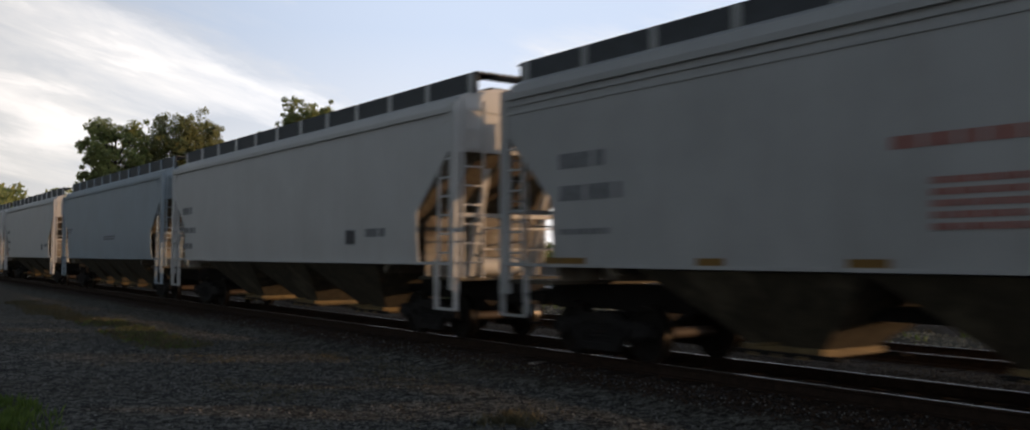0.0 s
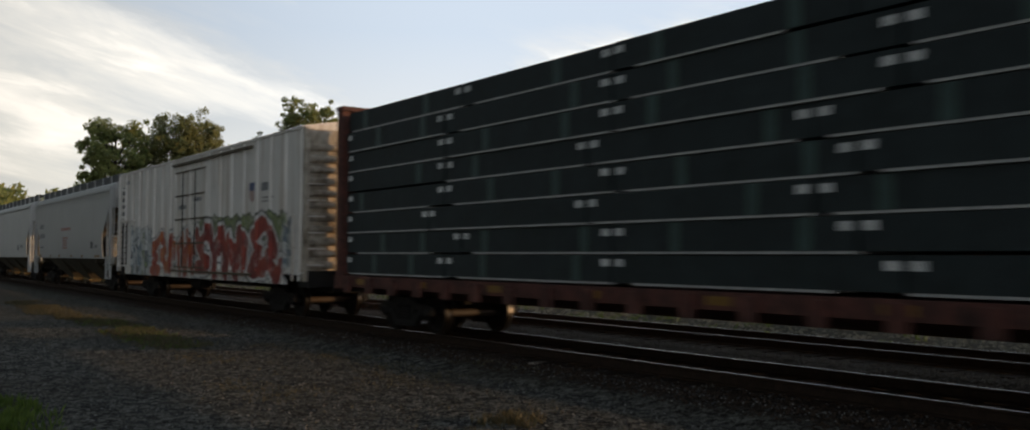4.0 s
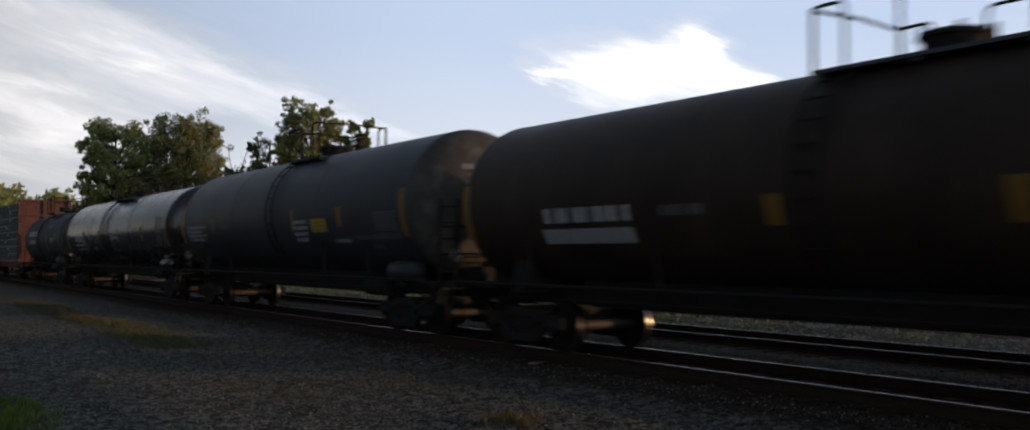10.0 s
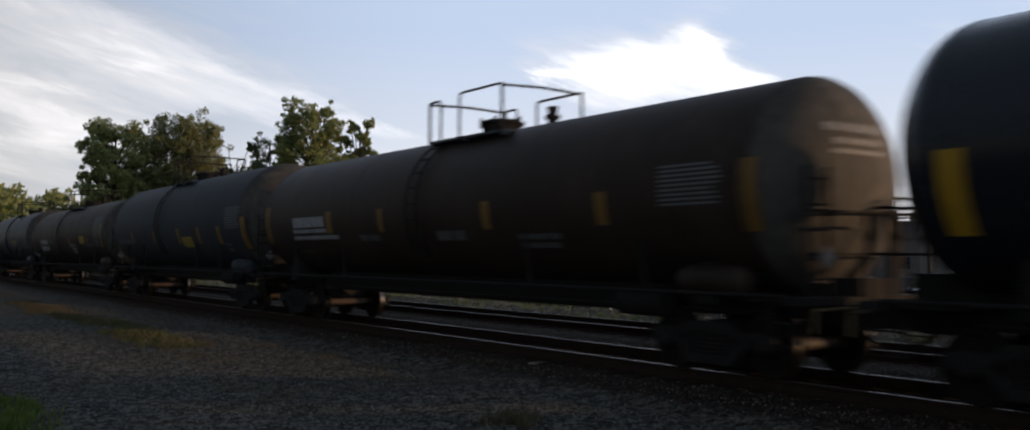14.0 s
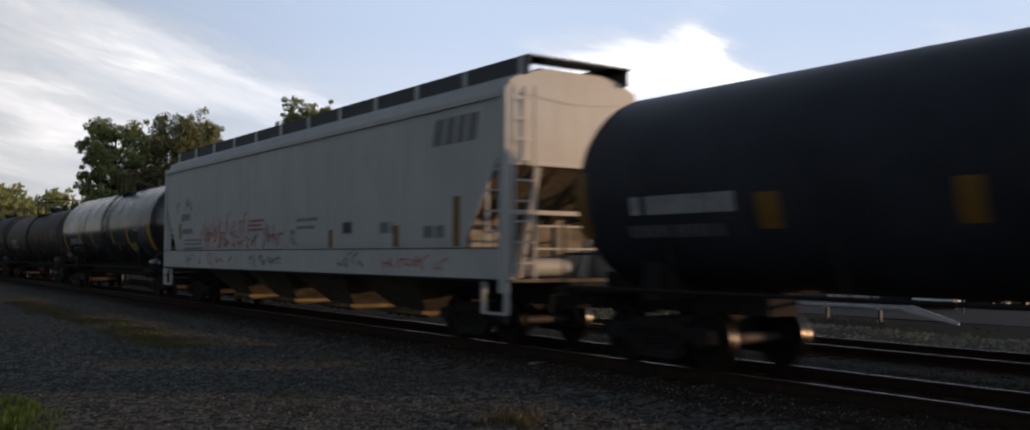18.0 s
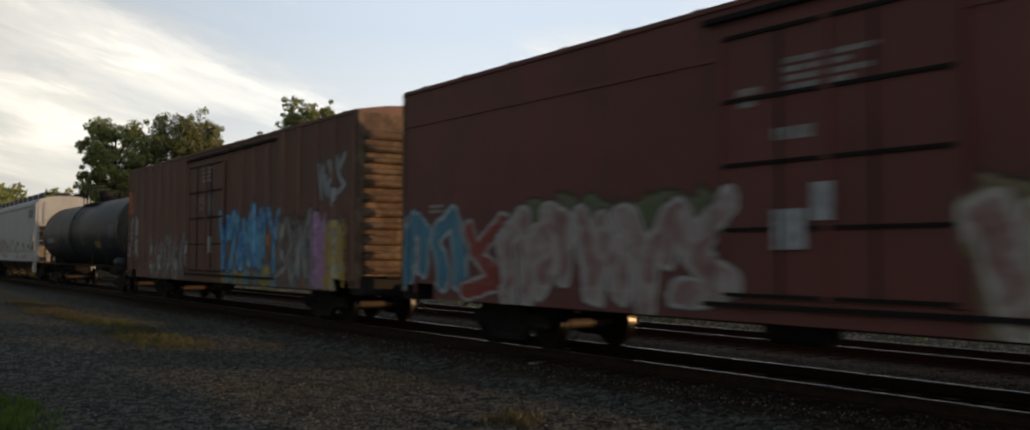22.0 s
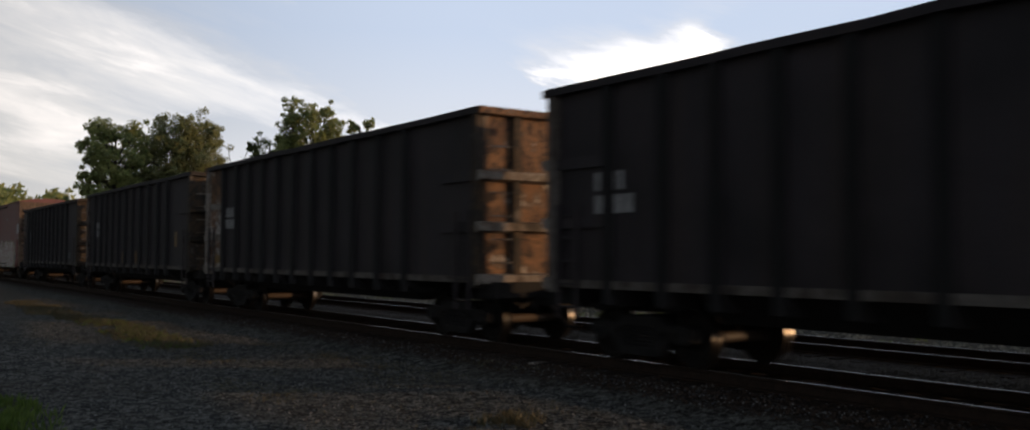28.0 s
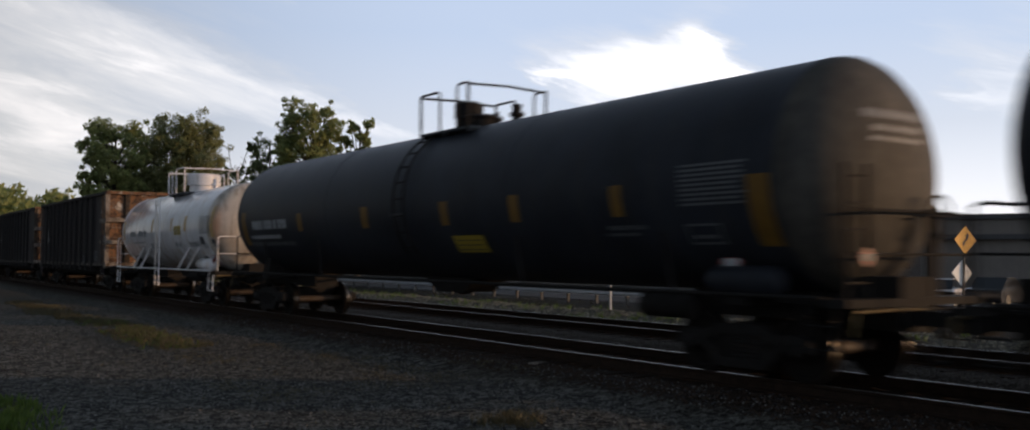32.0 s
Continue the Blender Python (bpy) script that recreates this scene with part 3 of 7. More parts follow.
def coupler_mesh():
    m = M()
    m.box(-0.19, 0.19, -0.75, 0.02, 0.70, 1.02)
    m.box(-0.09, 0.09, 0.0, 0.42, 0.78, 0.96)
    m.prism([(-0.16, 0.38), (0.02, 0.36), (0.16, 0.48), (0.10, 0.60), (-0.02, 0.55), (-0.06, 0.66), (-0.17, 0.62)], "z", 0.72, 1.02)
    m.tube([(0.28, -0.1, 0.72), (0.28, 0.15, 0.55), (0.22, 0.35, 0.36), (0.12, 0.5, 0.38)], 0.028, 6)
    m.tube([(-0.19, 0.02, 0.98), (-0.9, 0.08, 0.98), (-1.25, 0.1, 0.92), (-1.4, 0.1, 0.72)], 0.018, 6)
    return m.mesh("coupler", STEEL_DARK, 35)


COUPLER = coupler_mesh()


def gear(car, body, trucks, reach):
    """Trucks at +-trucks, couplers at both ends of a car of the given body length."""
    for y in (trucks, -trucks):
        truck(car, y)
    for s in (1, -1):
        c = new("coupler", COUPLER)
        c.parent = car
        c.matrix_basis = pose(0, s * (body / 2 - 0.05), 0, 0, 0, 0 if s > 0 else 180)


def ladder(m, x, y0, y1, z0, z1, n, r=0.016):
    """Rungs between two stiles on a side face at x."""
    for y in (y0, y1):
        m.box(x - 0.02, x + 0.02, y - 0.03, y + 0.03, z0, z1)
    for k in range(n):
        z = z0 + (z1 - z0) * (k + 0.5) / n
        m.box(x - r, x + r, y0, y1, z - r, z + r)


# ---------- ground and tracks ----------
def ground_material():
    m = bpy.data.materials.new("dark_gravel")
    m.use_nodes = True
    nt = m.node_tree
    N, K = nt.nodes.new, nt.links.new
    b = nt.nodes["Principled BSDF"]
    b.inputs["Roughness"].default_value, b.inputs["Specular IOR Level"].default_value = 0.95, 0.08
    co = N("ShaderNodeTexCoord")
    vor = N("ShaderNodeTexVoronoi"); vor.inputs["Scale"].default_value = 28
    K(co.outputs["Object"], vor.inputs["Vector"])
    n1 = N("ShaderNodeTexNoise"); n1.inputs["Scale"].default_value, n1.inputs["Detail"].default_value = 0.35, 8
    K(co.outputs["Object"], n1.inputs["Vector"])
    n2 = N("ShaderNodeTexNoise"); n2.inputs["Scale"].default_value, n2.inputs["Detail"].default_value = 9, 5
    K(co.outputs["Object"], n2.inputs["Vector"])
    c1 = N("ShaderNodeValToRGB")
    c1.color_ramp.elements[0].position, c1.color_ramp.elements[0].color = 0.28, (0.0070, 0.0072, 0.0070, 1)
    c1.color_ramp.elements[1].position, c1.color_ramp.elements[1].color = 0.88, (0.178, 0.174, 0.152, 1)
    sepc = N("ShaderNodeSeparateColor")
    K(vor.outputs["Color"], sepc.inputs[0])
    vor2 = N("ShaderNodeTexVoronoi"); vor2.inputs["Scale"].default_value = 9
    K(co.outputs["Object"], vor2.inputs["Vector"])
    sepd = N("ShaderNodeSeparateColor")
    K(vor2.outputs["Color"], sepd.inputs[0])
    both = N("ShaderNodeMix"); both.inputs["Factor"].default_value = 0.42
    K(sepc.outputs[0], both.inputs[2]); K(sepd.outputs[0], both.inputs[3])
    K(both.outputs[0], c1.inputs["Fac"])
    c2 = N("ShaderNodeValToRGB")
    c2.color_ramp.elements[0].position, c2.color_ramp.elements[0].color = 0.42, (0, 0, 0, 1)
    c2.color_ramp.elements[1].position, c2.color_ramp.elements[1].color = 0.68, (1, 1, 1, 1)
    K(n1.outputs["Fac"], c2.inputs["Fac"])
    mix = N("ShaderNodeMix"); mix.data_type = "RGBA"
    soft = N("ShaderNodeMath"); soft.operation = "MULTIPLY"; soft.inputs[1].default_value = 0.4
    K(c2.outputs["Color"], soft.inputs[0])
    K(soft.outputs[0], mix.inputs["Factor"])
    K(c1.outputs["Color"], mix.inputs[6])
    mix.inputs[7].default_value = (0.054, 0.043, 0.030, 1)
    # rust-brown ballast round the near track
    sx = N("ShaderNodeSeparateXYZ")
    K(co.outputs["Object"], sx.inputs[0])
    off = N("ShaderNodeMath"); off.operation = "SUBTRACT"; off.inputs[1].default_value = TRACK_X
    K(sx.outputs[0], off.inputs[0])
    ab = N("ShaderNodeMath"); ab.operation = "ABSOLUTE"
    K(off.outputs[0], ab.inputs[0])
    wob = N("ShaderNodeMath"); wob.operation = "MULTIPLY_ADD"; wob.inputs[1].default_value = 0.9
    K(n2.outputs["Fac"], wob.inputs[0]); K(ab.outputs[0], wob.inputs[2])
    near = N("ShaderNodeMapRange")
    near.inputs["From Min"].default_value, near.inputs["From Max"].default_value = 2.75, 2.15
    K(wob.outputs[0], near.inputs["Value"])
    mix2 = N("ShaderNodeMix"); mix2.data_type = "RGBA"
    K(near.outputs[0], mix2.inputs["Factor"])
    K(mix.outputs[2], mix2.inputs[6])
    mix2.inputs[7].default_value = (0.027, 0.0175, 0.0125, 1)
    # dark brown from the near track's far rail outwards
    far_brown = N("ShaderNodeMapRange")
    far_brown.inputs["From Min"].default_value, far_brown.inputs["From Max"].default_value = TRACK_X + 0.9, TRACK_X + 1.5
    far_brown.inputs["To Min"].default_value, far_brown.inputs["To Max"].default_value = 0.0, 0.82
    K(sx.outputs[0], far_brown.inputs["Value"])
    mix3 = N("ShaderNodeMix"); mix3.data_type = "RGBA"
    K(far_brown.outputs[0], mix3.inputs["Factor"])
    K(mix2.outputs[2], mix3.inputs[6])
    mix3.inputs[7].default_value = (0.024, 0.0185, 0.0135, 1)
    wx = N("ShaderNodeMath"); wx.operation = "MULTIPLY_ADD"; wx.inputs[1].default_value = 1.6
    K(n2.outputs["Fac"], wx.inputs[0]); K(sx.outputs[0], wx.inputs[2])
    bank = N("ShaderNodeMapRange")
    bank.inputs["From Min"].default_value, bank.inputs["From Max"].default_value = 1.5, 0.9
    dx = N("ShaderNodeMath"); dx.operation = "SUBTRACT"; dx.inputs[1].default_value = 21.6
    K(wx.outputs[0], dx.inputs[0])
    adx = N("ShaderNodeMath"); adx.operation = "ABSOLUTE"
    K(dx.outputs[0], adx.inputs[0]); K(adx.outputs[0], bank.inputs["Value"])
    mix4 = N("ShaderNodeMix"); mix4.data_type = "RGBA"
    K(bank.outputs[0], mix4.inputs["Factor"])
    K(mix3.outputs[2], mix4.inputs[6])
    mix4.inputs[7].default_value = (0.050, 0.046, 0.034, 1)
    # far ground past the bank: dark grass with its shade put into the tone
    wild = N("ShaderNodeMapRange")
    wild.inputs["From Min"].default_value, wild.inputs["From Max"].default_value = 23.0, 24.0
    K(wx.outputs[0], wild.inputs["Value"])
    mix5 = N("ShaderNodeMix"); mix5.data_type = "RGBA"
    K(wild.outputs[0], mix5.inputs["Factor"])
    K(mix4.outputs[2], mix5.inputs[6])
    mix5.inputs[7].default_value = (0.007, 0.0065, 0.004, 1)
    mix = mix5
    tint = N("ShaderNodeMapRange"); tint.inputs["To Min"].default_value, tint.inputs["To Max"].default_value = 0.6, 1.35
    K(n2.outputs["Fac"], tint.inputs["Value"])
    sc = N("ShaderNodeVectorMath"); sc.operation = "SCALE"
    K(mix.outputs[2], sc.inputs[0]); K(tint.outputs[0], sc.inputs["Scale"])
    K(sc.outputs[0], b.inputs["Base Color"])
    bp = N("ShaderNodeBump"); bp.inputs["Strength"].default_value, bp.inputs["Distance"].default_value = 0.55, 0.03
    K(vor.outputs["Distance"], bp.inputs["Height"])
    K(bp.outputs[0], b.inputs["Normal"])
    return m


GRAVEL = ground_material()


def ground_height(x, y):
    h = GROUND + 0.05 * noise.noise((x * 0.25, y * 0.25, 0)) + 0.02 * noise.noise((x * 1.1, y * 1.1, 3))
    for c in (TRACK_X, TRACK2_X):
        d = abs(x - c)
        h = max(h, -0.19 - max(0.0, d - 1.9) * 0.32 + 0.012 * noise.noise((x * 3, y * 3, 7)))
    if x > 18.5:
        h += 0.16 * math.exp(-((x - 20.8) / 1.1) ** 2) * (1 + 0.5 * noise.noise((x, y * 0.7, 4)))
    if x > 21:
        h -= 0.4 * min(1.0, (x - 21) / 6)
    return h


def make_ground():
    xs = [-3000, -600, -120, -40, -15] + [-8 + 0.5 * k for k in range(66)] + [26, 28, 31, 36, 45, 60, 100, 200, 600, 3000]
    ys = [-3000, -900, -400, -150, -60, -25, -10, -4] + [0.5 * k for k in range(100)] + [50 + 2 * k for k in range(40)] + [135, 150, 180, 230, 320, 500, 900, 3000]
    vs = [(x, y, ground_height(x, y) if abs(x) < 300 and abs(y) < 1000 else GROUND - 0.4) for y in ys for x in xs]
    n = len(xs)
    fs = [(j * n + i, j * n + i + 1, (j + 1) * n + i + 1, (j + 1) * n + i) for j in range(len(ys) - 1) for i in range(n - 1)]
    m = M().add(vs, fs)
    ob = new("ground", m.mesh("ground", GRAVEL, 180))
    tagged(ob, "dark grey gravel yard beside the railway tracks", "ground", kind="structure")


make_ground()
RAIL_Y0, RAIL_Y1 = -420.0, 900.0


def make_track(cx, name, label, ties):
    road = thing(name, label, "railway track", kind="structure")
    for s in (-1, 1):
        x = cx + s * 0.754
        m = M().prism([(x - 0.075, -0.172), (x + 0.075, -0.172), (x + 0.075, -0.160), (x + 0.012, -0.140), (x + 0.010, -0.045), (x + 0.036, -0.034),
                       (x + 0.036, -0.006), (x + 0.030, -0.001), (x - 0.030, -0.001), (x - 0.036, -0.006), (x - 0.036, -0.034), (x - 0.010, -0.045), (x - 0.012, -0.140), (x - 0.075, -0.160)],
                      "y", RAIL_Y0, RAIL_Y1)
        r = part("rail", m, RAIL_SIDE, road, "rusty steel rail with polished head", 0)
        part("rail_head", M().prism([(x - 0.014, -0.004), (x + 0.014, -0.004), (x + 0.011, 0.0015), (x - 0.011, 0.0015)], "y", RAIL_Y0, RAIL_Y1), RAIL_TOP, r, "bright worn running surface", 0)
    tie = M().box(-1.3, 1.3, -0.115, 0.115, -0.36, -0.172).mesh("tie", TIE, 0)
    k, y = 0, -6.0
    rnd = random.Random(5)
    while y < 120 and k < ties:
        o = new("tie", tie)
        o.parent = road
        o.matrix_basis = pose(cx + rnd.uniform(-0.05, 0.05), y, rnd.uniform(-0.012, 0.004), 0, 0, rnd.uniform(-1, 1))
        y += 0.53
        k += 1
    m = M()
    while y < 420:
        m.box(cx - 1.3, cx + 1.3, y - 0.115, y + 0.115, -0.36, -0.172)
        y += 0.53
    y = -6.53
    while y > -80:
        m.box(cx - 1.3, cx + 1.3, y - 0.115, y + 0.115, -0.36, -0.172)
        y -= 0.53
    tagged(part("far_ties", m, TIE, road, "", 0), kind="stuff")


make_track(TRACK_X, "track_1", "main railway track with rusty rails and dark wooden ties", 220)
make_track(TRACK2_X, "track_2", "second railway track parallel to the main one", 150)


# ---------- surroundings ----------
def leaf_material(name, c1, c2):
    m = bpy.data.materials.new(name)
    m.use_nodes = True
    nt = m.node_tree
    N, K = nt.nodes.new, nt.links.new
    b = nt.nodes["Principled BSDF"]
    b.inputs["Roughness"].default_value = 0.6
    geo = N("ShaderNodeNewGeometry")
    r = N("ShaderNodeValToRGB")
    r.color_ramp.elements[0].color, r.color_ramp.elements[1].color = (*c1, 1), (*c2, 1)
    K(geo.outputs["Random Per Island"], r.inputs["Fac"])
    K(r.outputs["Color"], b.inputs["Base Color"])
    tr = N("ShaderNodeBsdfTranslucent")
    K(r.outputs["Color"], tr.inputs["Color"])
    mx = N("ShaderNodeMixShader")
    mx.inputs[0].default_value = 0.42
    K(b.outputs[0], mx.inputs[1])
    K(tr.outputs[0], mx.inputs[2])
    K(mx.outputs[0], nt.nodes["Material Output"].inputs[0])
    return m


LEAF = leaf_material("summer_leaves", (0.142, 0.186, 0.058), (0.285, 0.300, 0.104))
LEAF_OLIVE = leaf_material("olive_leaves", (0.142, 0.162, 0.062), (0.272, 0.275, 0.108))
LEAF_DARK = leaf_material("dark_leaves", (0.082, 0.116, 0.040), (0.165, 0.192, 0.066))
GRASS_GREEN = leaf_material("green_grass", (0.050, 0.095, 0.010), (0.120, 0.170, 0.026))
GRASS_DRY = leaf_material("dry_grass", (0.054, 0.050, 0.024), (0.118, 0.098, 0.052))
# Near-black leaf tones: the shade on these weeds is in the colour.
DARK_WEED = leaf_material("weeds_darkened_for_shade", (0.012, 0.013, 0.005), (0.034, 0.032, 0.014))
BARK = mat("tree_bark", (0.055, 0.042, 0.032), 0.9, var=0.4, scale=6, bump=0.5)


def bearing(px_angle, d):
    """A place at the given compass angle from the track's direction and distance from the camera."""
    a = radians(px_angle)
    return d * math.sin(a), d * math.cos(a)


def leaves(m, centre, radius, n, size, rnd):
    cx, cy, cz = centre
    for _ in range(n):
        d = Vector((rnd.gauss(0, 1), rnd.gauss(0, 1), rnd.gauss(0, 1))).normalized() * (rnd.random() ** 0.35)
        p = Vector((cx + d.x * radius[0], cy + d.y * radius[0], cz + d.z * radius[1]))
        a = Vector((rnd.gauss(0, 1), rnd.gauss(0, 1), rnd.gauss(0, 1))).normalized()
        b = a.orthogonal().normalized()
        s = size * rnd.uniform(0.6, 1.4)
        m.v += [tuple(p - a * s), tuple(p + b * s * 0.6), tuple(p + a * s), tuple(p - b * s * 0.6)]
        k = len(m.v)
        m.f.append((k - 4, k - 3, k - 2, k - 1))


def tree(x, y, height, width, blobs, label, seed, leaf=LEAF, density=1.0, size=0.17, trunk=0.28, twigs=0):
    """Tapered trunk, limbs that reach into the crown, and clumps of leaves round the limb ends."""
    rnd = random.Random(seed)
    t = thing("tree", label, "tree", "trees behind the tracks", (x, y, GROUND - 0.45))
    m = M()
    pts = [(0, 0, 0), (0.1, 0.05, height * 0.25), (0.05, -0.1, height * 0.5), (0.2, 0, height * 0.75), (0.15, 0, height * 0.93)]
    for (a, b), r0 in zip(zip(pts, pts[1:]), (1.0, 0.8, 0.55, 0.3)):
        m.tube([a, b], trunk * r0, 8)
    part("trunk", m, BARK, t)
    crown = M()
    limbs = M()
    blobs = int(blobs * 1.5)
    for k in range(blobs):
        f = (k + 0.5) / blobs
        z = height * (0.10 + 0.845 * f)
        env = width / 2 * (math.sin(math.pi * min(1.0, 0.22 + 0.78 * (1 - f) ** 0.8)) * 0.75 + 0.25)
        a = k * 2.399 + rnd.uniform(-0.4, 0.4)
        r = env * 0.97 * rnd.uniform(0.25, 0.98) ** 0.7
        c = (r * math.cos(a), r * math.sin(a), z + rnd.uniform(-0.5, 0.5))
        limbs.tube([(0.1, 0, z * 0.78), (c[0] * 0.5, c[1] * 0.5, z * 0.88), c], 0.045, 5)
        rr = width * rnd.uniform(0.09, 0.16)
        n = int(150 * density)
        leaves(crown, c, (rr, rr * 0.8), n, size * 0.78, rnd)
        for q in range(4):
            u = Vector((rnd.gauss(0, 1), rnd.gauss(0, 1), rnd.gauss(0.15, 0.8))).normalized() * rr * rnd.uniform(0.9, 1.5)
            limbs.tube([c, (c[0] + u.x, c[1] + u.y, c[2] + u.z)], 0.015, 4)
            leaves(crown, (c[0] + u.x, c[1] + u.y, c[2] + u.z), (rr * 0.40, rr * 0.34), int(n * 0.26), size * 0.7, rnd)
    for k in range(twigs):
        a, z = rnd.uniform(0, 6.28), height * rnd.uniform(0.7, 0.95)
        p = (width * 0.2 * math.cos(a), width * 0.2 * math.sin(a), z)
        e = (width * rnd.uniform(0.3, 0.6) * math.cos(a), width * rnd.uniform(0.3, 0.6) * math.sin(a), z + rnd.uniform(0.6, 2.2))
        limbs.tube([(0.1, 0, z * 0.8), p, e], 0.035, 5)
        for q in range(3):
            limbs.tube([e, (e[0] + rnd.uniform(-0.5, 0.5), e[1] + rnd.uniform(-0.5, 0.5), e[2] + rnd.uniform(0.2, 0.8))], 0.02, 4)
    tagged(part("branching", limbs, BARK, t), kind="stuff")
    part("crown", crown, leaf, t, "loose clumps of leaves", 0)
    return t


def at(angle, d):
    return bearing(angle, d)


tree(*at(12.6, 100), 15.4, 6.3, 66, "tall broadleaf tree with a full green crown", 1, size=0.20, density=1.1)
tree(*at(16.3, 103), 16.2, 8.2, 112, "broad leafy tree with dense olive crown", 2, LEAF_OLIVE, 1.5, 0.16)
tree(*at(14.2, 108), 11.6, 9.0, 60, "lower leafy tree between two taller ones", 3, LEAF_DARK, 1.3)
tree(*at(11.2, 104), 7.5, 6.0, 30, "low spreading tree at the foot of a taller one", 11, LEAF_DARK, 1.2)
tree(*at(19.0, 98), 11.6, 3.6, 18, "thin ragged tree with bare twigs", 4, LEAF_DARK, 0.8, twigs=9)
tree(*at(23.2, 92), 16.9, 6.4, 66, "tall leafy tree with an open ragged crown", 5, size=0.20, density=1.15)
tree(*at(25.9, 94), 15.8, 4.0, 36, "slender leafy tree beside a taller one", 6, size=0.20, density=1.0)
tree(*at(20.8, 95), 14.0, 4.6, 34, "smaller leafy tree with dark foliage", 7, LEAF_DARK, 1.0)
tree(*at(24.4, 96), 11.5, 5.6, 36, "low leafy tree between two taller ones", 12, LEAF_DARK, 1.1)
tree(*at(57.9, 118), 8.6, 3.4, 16, "dark conifer beyond the road", 8, LEAF_DARK, 1.2)
tree(*at(60.0, 122), 6.2, 4.2, 14, "low dark tree beyond the road", 9, LEAF_DARK, 1.2)
tree(*at(55.4, 125), 6.4, 5.0, 14, "low dark tree beyond the road", 10, LEAF_DARK, 1.2)


def far_woods():
    rnd = random.Random(31)
    m = M()
    for k in range(90):
        a = 4.0 + 24 * rnd.random() ** 1.3
        d = rnd.uniform(230, 300)
        x, y = at(a, d)
        hh = rnd.uniform(15, 20) if a < 12 else rnd.uniform(7, 11)
        for q in range(4):
            leaves(m, (x + rnd.uniform(-3, 3), y + rnd.uniform(-3, 3), hh * (0.35 + 0.16 * q)), (3.4 - 0.4 * q, 2.2), 42, 0.75, rnd)
    for k in range(130):
        a = rnd.uniform(28, 75)
        d = rnd.uniform(260, 340)
        x, y = at(a, d)
        hh = rnd.uniform(4, 8)
        for q in range(3):
            leaves(m, (x, y, hh * (0.2 + 0.25 * q)), (3.6, 2.0), 30, 0.9, rnd)
    ob = new("far_woods", m.mesh("far_woods", LEAF, 0))
    tagged(ob, "distant line of green woods along the horizon", "woods", kind="stuff")


far_woods()


def tufts(name, label, spots, blades, height, material, seed):
    rnd = random.Random(seed)
    m = M()
    for x, y in spots:
        z = ground_height(x, y)
        for k in range(blades):
            a = rnd.uniform(0, 6.283)
            r = rnd.uniform(0, 0.10)
            hh = height * rnd.uniform(0.5, 1.2)
            bx, by = x + r * math.cos(a), y + r * math.sin(a)
            lean = rnd.uniform(0.1, 0.7) * hh
            w = 0.007
            p, q = math.cos(a + 1.57) * w, math.sin(a + 1.57) * w
            m.v += [(bx - p, by - q, z - 0.02), (bx + p, by + q, z - 0.02), (bx + lean * 0.45 * math.cos(a) + p * 0.7, by + lean * 0.45 * math.sin(a) + q * 0.7, z + hh * 0.65), (bx + lean * math.cos(a), by + lean * math.sin(a), z + hh)]
            k4 = len(m.v)
            m.f += [(k4 - 4, k4 - 3, k4 - 2), (k4 - 4, k4 - 2, k4 - 1)]
    ob = new(name, m.mesh(name, material, 0))
    tagged(ob, label, "grass", kind="stuff")


def scatter(n, x0, x1, y0, y1, seed, keep=lambda x, y, r: True):
    rnd = random.Random(seed)
    out = []
    while len(out) < n:
        x, y = rnd.uniform(x0, x1), rnd.uniform(y0, y1)
        if keep(x, y, rnd.random()):
            out.append((x, y))
    return out


def strip(x, y, r):
    return abs(x - 6.2 - 0.2 * math.sin(y * 0.5)) < 0.75 * r * r + 0.1 and noise.noise((x * 0.9, y * 0.35, 2)) > -0.25 * r
tufts("dry_weeds", "strip of dry yellow weeds in the gravel", scatter(1500, 5.0, 7.4, 20.5, 44, 1, strip), 7, 0.10, GRASS_DRY, 1)
tufts("green_weeds", "sparse green weeds in the gravel", scatter(260, 5.0, 7.4, 20.5, 30, 2, strip), 6, 0.09, GRASS_GREEN, 2)
tufts("grass_patch", "patch of short green grass at the edge of the gravel", scatter(900, -2.0, 2.3, 8.6, 14.6, 3, lambda x, y, r: x < 2.25 - 0.35 * r + 0.15 * math.sin(y * 2)), 14, 0.12, GRASS_GREEN, 3)
tufts("dry_tuft", "dry yellow grass tuft in the gravel", scatter(34, 6.0, 6.9, 8.8, 9.7, 4, lambda x, y, r: (x - 6.45) ** 2 + (y - 9.25) ** 2 < 0.16 * r), 12, 0.11, GRASS_DRY, 4)
tufts("small_weeds", "scattered small weeds on the gravel", scatter(160, 2.0, 9.5, 8, 30, 5, lambda x, y, r: noise.noise((x * 0.5, y * 0.4, 5)) > 0.05), 6, 0.035, GRASS_DRY, 5)
tufts("brown_thatch", "sparse brown thatch trodden into the gravel", scatter(900, 4.6, 9.4, 10.5, 20.5, 8, lambda x, y, r: noise.noise((x * 0.55, y * 0.4, 13)) > 0.02 + 0.25 * r), 5, 0.03, GRASS_DRY, 8)
tufts("bank_weeds", "thin green weeds in the crushed stone", scatter(420, 17.8, 21.4, 12, 70, 9, lambda x, y, r: noise.noise((x * 0.5, y * 0.3, 19)) > 0.0), 7, 0.16, GRASS_GREEN, 9)
